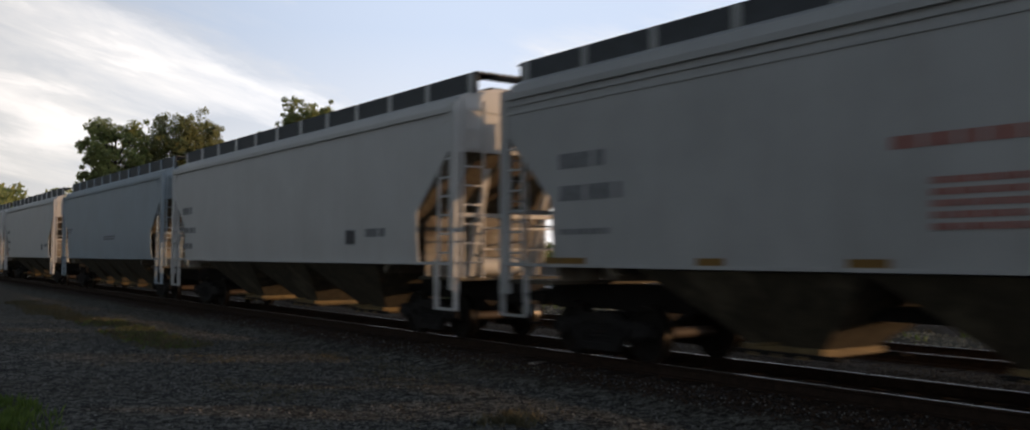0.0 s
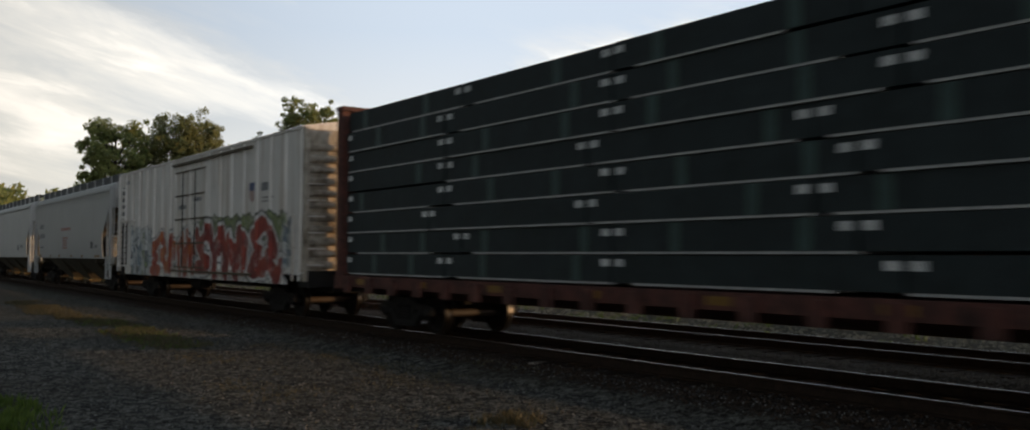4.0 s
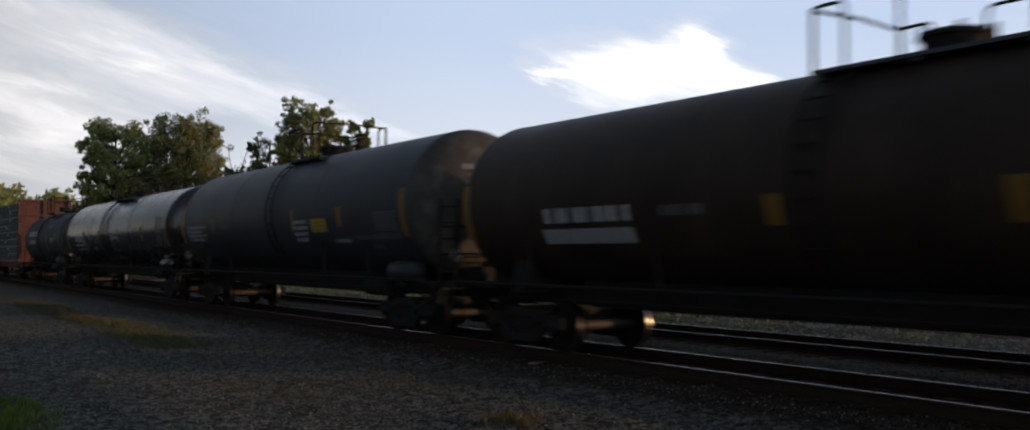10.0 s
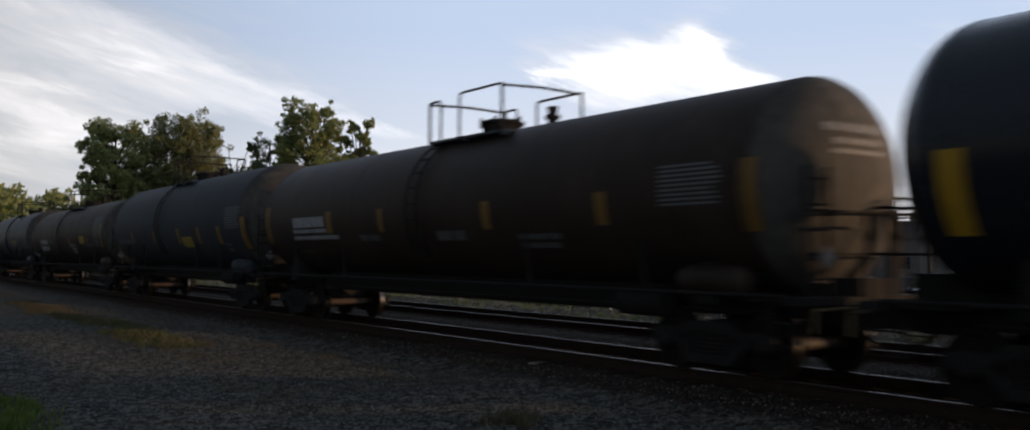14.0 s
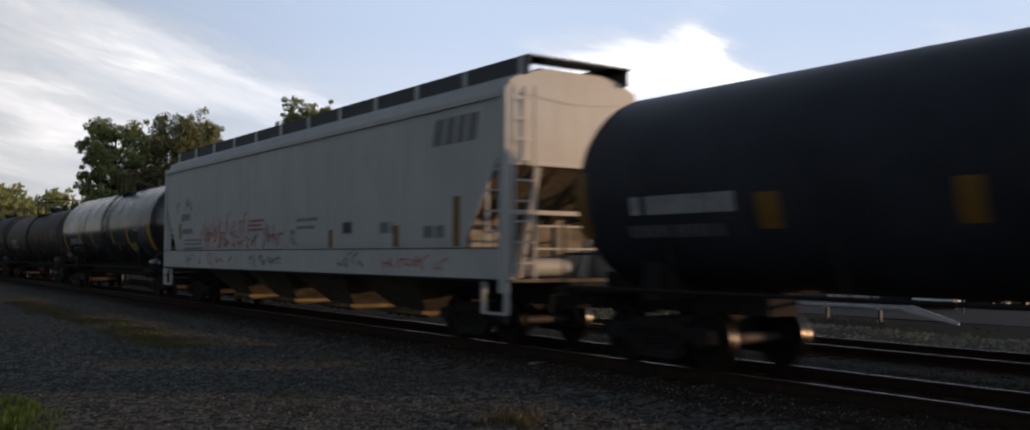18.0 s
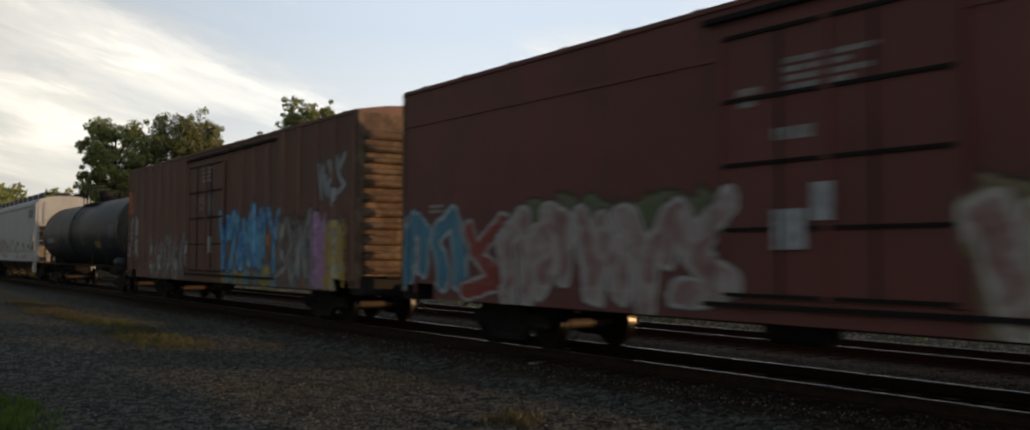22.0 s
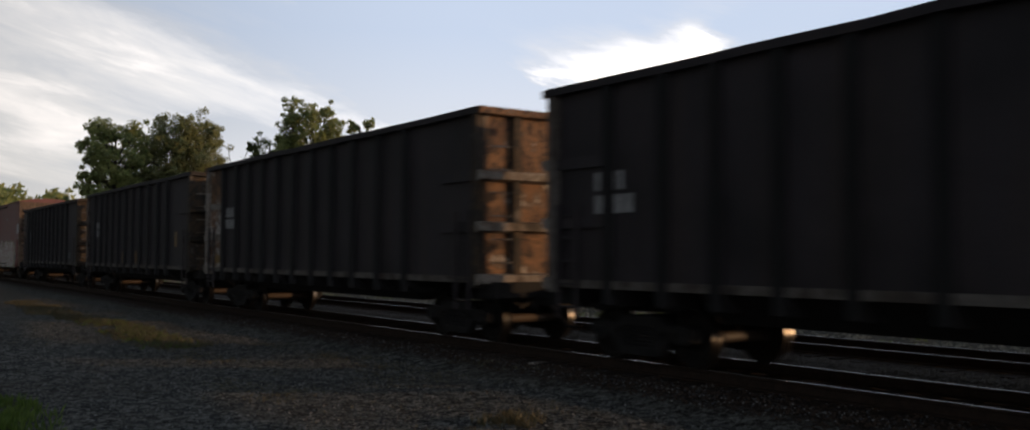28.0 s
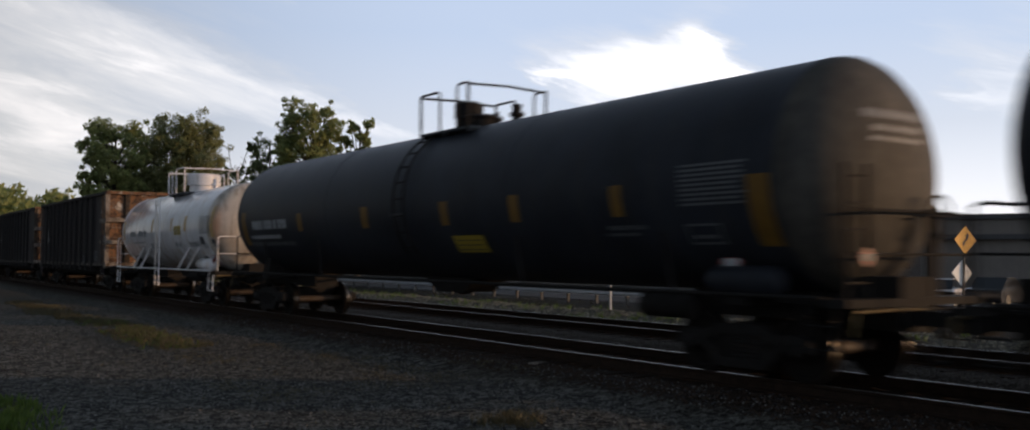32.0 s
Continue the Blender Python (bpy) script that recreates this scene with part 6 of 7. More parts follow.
def box_car(front, rear, paint, label, eave=4.80, sill=0.88, posts=0, door=(8.2, 3.2), seam=None, ribs=11, marks=(), seed=1, name="box_car"):
    car, L = rail_car(name, front, rear, label, "boxcar")
    rnd = random.Random(seed)
    h, W = L / 2, 1.58
    gear(car, L + 1.1, h - 2.9, 1)
    m = M().box(-W, W, -h + 0.02, h - 0.02, sill + 0.28, eave - 0.02)
    part("body", m, paint, car)
    m = M().prism([(-W - 0.03, eave - 0.04), (-W - 0.03, eave + 0.03), (-W * 0.5, eave + 0.17), (0, eave + 0.22), (W * 0.5, eave + 0.17), (W + 0.03, eave + 0.03), (W + 0.03, eave - 0.04)], "y", -h - 0.02, h + 0.02)
    roof = part("roof", m, paint, car)
    for k in range(14):
        y = -h + L * (k + 0.5) / 14
        m = M().prism([(-W, eave + 0.03), (-W * 0.5, eave + 0.18), (0, eave + 0.23), (W * 0.5, eave + 0.18), (W, eave + 0.03), (W, eave + 0.06), (0, eave + 0.26), (-W, eave + 0.06)], "y", y - 0.05, y + 0.05)
        part("roof_rib", m, paint, roof)
    for s in (-1, 1):
        m = M().prism([(s * (W - 0.02), sill + 0.3), (s * (W + 0.025), sill + 0.3), (s * (W + 0.025), sill), (s * (W - 0.1), sill)], "y", -h + 1.2, h - 1.2)
        part("side_sill", m, paint, car)
        m = M().box(s * (W - 0.01), s * (W + 0.03), -h, h, sill + 0.28, sill + 0.33)
        part("sill_flange", m, paint, car)
        if seam:
            m = M().box(s * W, s * (W + 0.022), -h, h, seam - 0.03, seam + 0.02)
            part("side_seam", m, paint, car)
        if posts:
            for k in range(posts):
                y = -h + 0.12 + (L - 0.24) * k / (posts - 1)
                if abs(y - (h - door[0] - door[1] / 2)) < door[1] / 2 + 0.1:
                    continue
                m = M().prism([(s * W, y - 0.07), (s * (W + 0.055), y - 0.05), (s * (W + 0.055), y + 0.05), (s * W, y + 0.07)], "z", sill + 0.31, eave - 0.06)
                part("side_post", m, paint, car)
        # door
        y1 = h - door[0]
        y0 = y1 - door[1]
        m = M().box(s * (W - 0.02), s * (W + 0.05), y0, y1, sill + 0.30, eave - 0.42)
        dr = part("door", m, paint, car, "sliding boxcar door")
        # ribs in a dark material, standing in for the shadow lines below them
        for k in range(5):
            z = sill + 0.34 + (eave - sill - 0.8) * k / 4
            part("door_rib", M().box(s * (W + 0.05), s * (W + 0.085), y0 + 0.05, y1 - 0.05, z - 0.024, z + 0.024), SLOPE if name == "refrigerator_car" else GONDOLA_POST, dr)
        for y in (y0, y1, (y0 + y1) / 2):
            part("door_post", M().box(s * (W + 0.05), s * (W + 0.095), y - 0.05, y + 0.05, sill + 0.30, eave - 0.42), paint, dr)
        for k in (0.3, 0.7):
            y = y0 + (y1 - y0) * k
            part("lock_rod", M().tube([(s * (W + 0.11), y, sill + 0.35), (s * (W + 0.11), y, eave - 0.5)], 0.018, 6), STEEL_DARK, dr)
        for z, hh in ((eave - 0.22, 0.07), (sill + 0.18, 0.06)):
            part("door_track", M().box(s * W, s * (W + 0.10), y0 - door[1] - 0.6, y1 + 0.3, z, z + hh), SLOPE if name == "refrigerator_car" else GONDOLA_POST, car, "grimy door track")
        for e in (-1, 1):
            m = M()
            ladder(m, s * (W + 0.05), e * (h - 0.55), e * (h - 0.12), sill + 0.1, sill + 1.75, 5)
            part("side_rung", m, paint, car, split=True)
    for e in (-1, 1):
        m = M()
        boxcar_end(m, e, h, W, sill + 0.35, eave - 0.02, ribs, rnd)
        for s in (-1, 1):
            part("corner_post", M().box(s * (W - 0.12), s * (W + 0.01), e * (h - 0.05), e * (h + 0.10), sill + 0.1, eave), END_WHITE if name == "refrigerator_car" else END_BROWN, car)
        part("end_wall", m, END_WHITE if name == "refrigerator_car" else END_BROWN, car, "corrugated end wall with grime", 25)
        m = M().box(-1.5, 1.5, e * (h - 0.4), e * (h + 0.14), sill - 0.05, sill + 0.36)
        part("end_sill", m, GONDOLA_POST, car)
        m = M().tube([(0.24 * math.cos(a * 0.5236), 0, 0.24 * math.sin(a * 0.5236)) for a in range(13)], 0.018, 6)
        m.tube([(-0.24, 0, 0), (0.24, 0, 0)], 0.014, 5).tube([(0, 0, -0.24), (0, 0, 0.24)], 0.014, 5)
        part("brake_wheel", m, paint, car, at=(0.75, e * (h + 0.24), 2.45))
        part("brake_gearbox", M().box(0.52, 0.98, e * (h + 0.06), e * (h + 0.20), 2.08, 2.62), END_BROWN if name != "refrigerator_car" else SLOPE, car, "brake gear housing")
        part("end_walk", M().box(-0.95, 0.95, e * (h + 0.10), e * (h + 0.30), sill + 0.32, sill + 0.36), GONDOLA_POST, car)
        m = M()
        for k in range(6):
            z = sill + 0.5 + k * 0.4
            m.box(-1.5, -1.05, e * (h + 0.12), e * (h + 0.15), z - 0.014, z + 0.014)
        part("end_rung", m, paint, car, split=True)
    m = M().box(-0.3, 0.3, -h + 0.5, h - 0.5, 0.66, sill + 0.1)
    for k in range(8):
        y = -h + 4.2 + (L - 8.4) * k / 7
        m.box(-1.4, 1.4, y - 0.05, y + 0.05, 0.78, sill + 0.1)
    m.lathe([(0.6, 0.06), (0.65, 0.2), (1.6, 0.2), (1.65, 0.06)], "y", (-0.8, 0.68), 12)
    part("underframe", m, STEEL_DARK, car, split=True)
    flat_marks(car, h, -W - 0.004, marks, rnd, door)
    return car


END_PLATE = patchy("beaten_end_plate", [(0.018, 0.013, 0.011), (0.125, 0.060, 0.030), (0.026, 0.017, 0.012), (0.20, 0.100, 0.046), (0.08, 0.046, 0.028), (0.42, 0.37, 0.31)], 2.3)
OLD_PAINT = patchy("rust_under_old_paint", [(0.10, 0.05, 0.03), (0.42, 0.38, 0.34), (0.17, 0.085, 0.045), (0.10, 0.055, 0.03), (0.44, 0.41, 0.38), (0.20, 0.11, 0.06)], 2.0)
# Dark copy of the end plate: grime plus the next car's shade in colour.
END_DARK = patchy("grimy_shaded_end_plate", [(0.008, 0.007, 0.006), (0.034, 0.024, 0.017), (0.014, 0.012, 0.010), (0.058, 0.036, 0.019), (0.014, 0.011, 0.009), (0.11, 0.092, 0.075)], 2.4)
END_BAND = patchy("chalky_rusted_band", [(0.04, 0.030, 0.022), (0.13, 0.10, 0.075), (0.24, 0.21, 0.18), (0.07, 0.045, 0.03)], 2.2)
CORNER = patchy("scraped_corner_steel", [(0.022, 0.017, 0.014), (0.06, 0.046, 0.036), (0.11, 0.096, 0.082), (0.035, 0.022, 0.017)], 1.6)


def gondola_car(front, rear, label, seed=1, z1=4.29, plate=None, marks=(), bays=()):
    """High-sided gondola: posted sides, end walls with bands, open top."""
    plate = plate or END_PLATE
    car, L = rail_car("gondola_car", front, rear, label, "gondola")
    rnd = random.Random(seed)
    h, W, z0 = L / 2, 1.5, 1.15
    gear(car, L + 1.3, h - 1.55, 1)
    part("floor_sheet", M().box(-W + 0.03, W - 0.03, -h + 0.05, h - 0.05, z0, z0 + 0.06), GONDOLA, car)
    posts = [1.4, 2.55, 3.55, 4.6, 5.65, 6.75, 7.9, 9.0, 10.15, 11.35, 12.55]
    for s in (-1, 1):
        part("side_sheet", M().box(s * (W - 0.03), s * W, -h + 0.05, h - 0.05, z0, z1), GONDOLA, car)
        # the top chord is dented by years of loading
        pts = [(-h - 0.05 + (L + 0.1) * k / 18, rnd.uniform(-0.012, 0.014), rnd.uniform(-0.03, 0.03)) for k in range(19)]
        vs, fs = [], []
        for y, dz, dx in pts:
            for a, b in ((W - 0.02, z1 - 0.10), (W + 0.13, z1 - 0.10), (W + 0.14, z1 + 0.02), (W - 0.06, z1 + 0.04)):
                vs.append((s * (a + dx), y, b + dz))
        for k in range(18):
            for q in range(4):
                f = (4 * k + q, 4 * k + (q + 1) % 4, 4 * k + 4 + (q + 1) % 4, 4 * k + 4 + q)
                fs.append(f if s < 0 else f[::-1])
        e0, e1 = (0, 1, 2, 3), tuple(72 + q for q in (3, 2, 1, 0))
        fs += [e0, e1] if s > 0 else [e0[::-1], e1[::-1]]
        part("top_chord", M().add(vs, fs), GONDOLA, car)
        part("side_sill", M().box(s * (W - 0.02), s * (W + 0.05), -h, h, z0 - 0.02, z0 + 0.10), CORNER, car, "scuffed lower side sill")
        for p in posts:
            y = h - p * L / 15.3
            m = M().prism([(s * W, y - 0.10), (s * (W + 0.11), y - 0.07), (s * (W + 0.11), y + 0.07), (s * W, y + 0.10)], "z", z0 - 0.25, z1 - 0.10)
            part("side_post", m, GONDOLA_POST, car)
        for e in (-1, 1):
            for z in (2.15, 3.08):
                part("corner_band", M().box(s * W, s * (W + 0.06), e * (h - 1.35), e * h, z - 0.09, z + 0.09), END_BAND if e in bays else GONDOLA, car)
            part("corner_post", M().box(s * (W - 0.05), s * (W + 0.12), e * (h - 0.16), e * (h + 0.02), z0 - 0.1, z1 - 0.05), END_BAND if e in bays else CORNER if e > 0 else END_DARK, car, "scraped corner post")
            if e in bays:
                for za, zb in ((z0 + 0.10, 2.055), (2.245, 2.985), (3.175, z1 - 0.10)):
                    part("bay_plate", M().box(s * W, s * (W + 0.012), e * (h - 1.28), e * (h - 0.17), za, zb), OLD_PAINT if e > 0 and za < 2.5 else plate, car, "rusted corner bay plate")
                if e > 0:
                    # old paint left on the bay
                    part("paint_patch", M().prism([(h - p, q) for p, q in ((0.62, 1.40), (0.95, 1.37), (1.12, 1.42), (1.08, 1.60), (0.80, 1.66), (0.64, 1.60))], "x", s * (W + 0.0125), s * (W + 0.018)), YELLOW, car, "flaking yellow patch of paint")
            m = M()
            ladder(m, s * (W + 0.10), e * (h - 0.70), e * (h - 0.25), z0 - 0.5, z0 + 1.3, 5)
            part("ladder_rung", m, GONDOLA, car, split=True)
    for e in (-1, 1):
        part("end_plate", M().box(-W, W, e * (h - 0.08), e * (h - 0.02), z0, z1), plate, car, "beaten end wall with rust and old paint")
        for x in (-0.75, 0.75):
            part("end_post", M().prism([(x - 0.13, e * (h - 0.02)), (x - 0.08, e * (h + 0.09)), (x + 0.08, e * (h + 0.09)), (x + 0.13, e * (h - 0.02))], "z", z0 - 0.2, z1 - 0.06), END_DARK, car)
        for z in (z0 + 0.05, 2.15, 3.08):
            part("end_band", M().prism([(e * (h - 0.02), z - 0.12), (e * (h + 0.15), z - 0.07), (e * (h + 0.16), z + 0.07), (e * (h - 0.02), z + 0.10)], "x", -W - 0.12, W + 0.12), END_DARK if plate == END_DARK else END_BAND, car, "rusted cross band")
        part("end_chord", M().box(-W - 0.12, W + 0.12, e * (h - 0.1), e * (h + 0.16), z1 - 0.10, z1 + 0.025), plate, car)
        part("end_sill", M().box(-1.35, 1.35, e * (h - 0.3), e * (h + 0.25), 0.86, z0), STEEL_DARK, car)
        for k in range(6):
            z = z0 + 0.35 + k * 0.42
            part("end_rung", M().box(-1.42, -0.98, e * (h + 0.17), e * (h + 0.20), z - 0.014, z + 0.014), END_BAND, car)
    part("center_sill", M().box(-0.32, 0.32, -h + 0.5, h - 0.5, 0.74, z0), STEEL_DARK, car)
    part("belly_pan", M().prism([(-1.42, z0), (1.42, z0), (0.95, 0.70), (-0.95, 0.70)], "y", -h + 3.1, h - 3.1), STEEL_DARK, car, "black sloping underside")
    for p in posts:
        y = h - p * L / 15.3
        part("cross_bearer", M().prism([(-1.55, z0), (-1.4, z0 - 0.28), (1.4, z0 - 0.28), (1.55, z0)], "y", y - 0.09, y + 0.09), STEEL_DARK, car)
    flat_marks(car, h, -W - 0.006, marks, rnd)
    return car


LUMBER = mat("dark_lumber_wrap", (0.018, 0.025, 0.026), 0.62, var=0.4, scale=2.2, streak=0.5, dirt=(0.028, 0.038, 0.037), bump=0.5, fine=7.0, spec=0.3)
TAG = mat("white_end_tag", (0.60, 0.60, 0.58), 0.6, var=0.2, scale=8)
WRAP_BAND = mat("green_wrap_band", (0.035, 0.065, 0.058), 0.5, var=0.3, scale=3)
WRAP_EDGE = mat("pale_wood_edge", (0.34, 0.335, 0.315), 0.7, var=0.3, scale=4)


def centerbeam_car(front, rear, label):
    car, L = rail_car("centerbeam_car", front, rear, label, "flat car")
    h, W = L / 2, 1.5
    gear(car, L + 1.2, h - 2.4, 1)
    m = M().prism([(-W, 1.16), (W, 1.16), (W, 0.92), (0.5, 0.70), (-0.5, 0.70), (-W, 0.92)], "y", -h, h)
    part("deck", m, OXIDE, car, "red-brown flat deck with side sills")
    for s in (-1, 1):
        for k in range(22):
            y = -h + 0.6 + (L - 1.2) * k / 21
            part("stake_pocket", M().box(s * W, s * (W + 0.09), y - 0.12, y + 0.12, 0.80, 1.12), OXIDE, car)
    m = M().box(-0.08, 0.08, -h + 0.2, h - 0.2, 1.16, 4.95)
    part("center_beam", m, OXIDE, car)
    for e in (-1, 1):
        m = M().box(-W, W, e * (h - 0.14), e * (h - 0.08), 1.16, 4.95)
        part("bulkhead", m, OXIDE, car, "red-brown steel bulkhead")
        for x in (-1.42, -0.02, 1.42):
            part("bulkhead_post", M().box(x - 0.10, x + 0.10, e * (h - 0.20), e * (h + 0.06), 1.10, 5.0), OXIDE, car)
        for z in (1.25, 1.95, 2.75, 3.45, 4.1):
            part("bulkhead_rib", M().box(-1.4, 1.4, e * (h - 0.08), e * (h + 0.03), z - 0.05, z + 0.05), OXIDE, car)
        part("bulkhead_cap", M().box(-1.54, 1.54, e * (h - 0.28), e * (h + 0.10), 4.95, 5.05), OXIDE, car)
        part("bulkhead_base", M().box(-1.45, 1.45, e * (h - 0.1), e * (h + 0.3), 0.86, 1.16), OXIDE, car)
    rnd = random.Random(9)
    for s in (-1, 1):
        for r in range(8):
            z, y = 1.19 + r * 0.46, h - 0.32
            first = rnd.choice((3.7, 4.3, 4.9))
            k = 0
            while y > -h + 1.0:
                L = first if k == 0 else rnd.choice((4.3, 4.9, 4.9))
                a = max(-h + 0.32, y - L)
                if a < -h + 1.6:
                    a = -h + 0.32
                d = rnd.uniform(-0.025, 0.025)
                pk = part("lumber_pack", M().box(s * 0.10, s * (1.42 + d), a + 0.03, y - 0.03, z + 0.04, z + 0.456), LUMBER, car, "lumber pack in dark green wrap", 0)
                cut = rnd.uniform(0.0, 0.25) * (y - a)
                if rnd.random() < 0.92:
                    part("bearer", M().box(s * 0.12, s * (1.44 + d), a + 0.03 + (cut if rnd.random() < 0.5 else 0), y - 0.03 - cut * 0.5, z + 0.008, z + 0.040), WRAP_EDGE, pk, "", 0)
                for q in (y - 0.16, a + 0.16):
                    if rnd.random() < 0.95:
                        part("tag", M().box(s * (1.421 + d), s * (1.426 + d), q - 0.08, q + 0.08, z + 0.28, z + 0.39), TAG, pk, "white end label", 0)
                for q in (a + (y - a) * rnd.uniform(0.15, 0.4), a + (y - a) * rnd.uniform(0.6, 0.85)):
                    if rnd.random() < 0.3:
                        continue
                    part("strap", M().box(s * (1.4215 + d), s * (1.424 + d), q - 0.10, q + 0.10, z + 0.05, z + 0.45), WRAP_BAND, pk, "dull green wrap seam", 0)
                y, k = a, k + 1
    for k in range(9):
        y = h - 1.2 - k * (2 * h - 2.4) / 8
        part("reflector", M().box(-W - 0.004, -W, y - 0.22, y + 0.22, 0.98, 1.10), YELLOW, car, "yellow reflective strip")
    return car




def sprayed(base, name, L, regions):
    """A car's paint with graffiti fields; regions count from the front end of a car of length L."""
    c, kw = base
    fields = [(L / 2 - q[0], *q[1:]) if isinstance(q[4], str) else (L / 2 - q[0] - q[1], L / 2 - q[0], *q[2:]) for q in regions]
    return mat(name, c, spray=fields, **kw)


REEFER_BASE = ((0.60, 0.575, 0.535), dict(rough=0.55, var=0.14, scale=0.8, streak=1.0, dirt=(0.30, 0.205, 0.12)))
BROWN1_BASE = ((0.136, 0.062, 0.043), dict(rough=0.6, var=0.34, scale=0.7, streak=0.75, dirt=(0.055, 0.036, 0.026)))
BROWN2_BASE = ((0.142, 0.046, 0.039), dict(rough=0.55, var=0.26, scale=0.7, streak=0.5, dirt=(0.08, 0.045, 0.035)))
REEFER_SPRAY = sprayed(REEFER_BASE, "boxcar_white_graffiti", 18.7, [
    (2.1, 2.9, 0.8, 2.75, [(0.40, 0.41, 0.40), (0.10, 0.14, 0.16), (0.44, 0.44, 0.43), (0.13, 0.17, 0.08), (0.06, 0.07, 0.08)], (0.40, 0.41, 0.40), 0.34),
    (10.6, 7.0, 1.9, 2.85, [(0.13, 0.17, 0.06), (0.20, 0.22, 0.12), (0.10, 0.13, 0.06), (0.16, 0.20, 0.09)], (0.15, 0.18, 0.08), 0.8),
    (5.0, 5.5, 0.86, 2.40, "fbahc", [(0.34, 0.095, 0.024), (0.24, 0.034, 0.022), (0.36, 0.115, 0.024)], (0.03, 0.03, 0.035), (0.50, 0.49, 0.47), 0.20),
    (10.35, 7.0, 0.84, 2.66, "dceafb", [(0.20, 0.018, 0.015), (0.27, 0.040, 0.022), (0.13, 0.014, 0.013), (0.24, 0.028, 0.02)], (0.035, 0.035, 0.04), (0.52, 0.51, 0.49), 0.25),
    (17.3, 0.7, 1.3, 2.6, [(0.36, 0.36, 0.34), (0.10, 0.14, 0.16), (0.20, 0.22, 0.20)], (0.12, 0.15, 0.17), 0.3)])
BROWN1_SPRAY = sprayed(BROWN1_BASE, "boxcar_brown_graffiti", 19.95, [
    (0.1, 0.55, 3.2, 4.1, [(0.36, 0.10, 0.05), (0.32, 0.08, 0.04)], (0.36, 0.12, 0.06), 0.6),
    (-0.1, 1.5, 1.5, 3.2, [(0.11, 0.06, 0.04), (0.26, 0.25, 0.24), (0.12, 0.07, 0.045)], (0.12, 0.07, 0.05), 0.3),
    (3.0, 4.7, 0.80, 2.30, "bfedahgc", [(0.018, 0.018, 0.020), (0.30, 0.29, 0.27), (0.02, 0.02, 0.022)], (0.26, 0.25, 0.23), (0.020, 0.018, 0.018), 0.062),
    (11.0, 4.6, 0.80, 1.55, [(0.38, 0.30, 0.04), (0.32, 0.26, 0.05), (0.12, 0.26, 0.34), (0.13, 0.07, 0.05)], (0.10, 0.16, 0.20), 0.32),
    (11.2, 4.6, 1.40, 2.70, [(0.13, 0.065, 0.045), (0.36, 0.12, 0.03), (0.12, 0.06, 0.04), (0.13, 0.065, 0.045)], (0.13, 0.065, 0.045), 0.40),
    (10.9, 4.6, 1.15, 2.95, "cgehac", [(0.035, 0.21, 0.42), (0.13, 0.36, 0.52), (0.025, 0.15, 0.34), (0.24, 0.42, 0.52)], (0.11, 0.055, 0.04), (0.04, 0.08, 0.13), 0.150),
    (15.3, 2.5, 0.80, 2.75, [(0.16, 0.15, 0.14), (0.07, 0.10, 0.10), (0.22, 0.11, 0.05), (0.11, 0.08, 0.11), (0.20, 0.19, 0.13)], (0.06, 0.05, 0.05), 0.26),
    (15.4, 2.3, 0.95, 2.70, "dbeh", [(0.17, 0.20, 0.20), (0.27, 0.26, 0.22), (0.12, 0.16, 0.17)], (0.035, 0.035, 0.04), (0.14, 0.11, 0.13), 0.075),
    (17.5, 0.9, 0.80, 2.75, [(0.36, 0.19, 0.34), (0.42, 0.26, 0.40), (0.20, 0.12, 0.18), (0.33, 0.16, 0.32)], (0.30, 0.20, 0.30), 0.36),
    (18.3, 1.2, 0.80, 2.60, [(0.40, 0.27, 0.04), (0.36, 0.34, 0.22), (0.38, 0.22, 0.03), (0.24, 0.14, 0.08)], (0.27, 0.24, 0.18), 0.34),
    (18.5, 0.85, 1.30, 2.40, "fb", [(0.42, 0.24, 0.03), (0.44, 0.36, 0.10)], (0.10, 0.06, 0.05), (0.34, 0.30, 0.26), 0.07),
    (17.9, 1.5, 2.85, 3.95, "ebd", [(0.25, 0.26, 0.28), (0.31, 0.33, 0.35)], (0.12, 0.07, 0.05), (0.05, 0.035, 0.03), 0.075)])
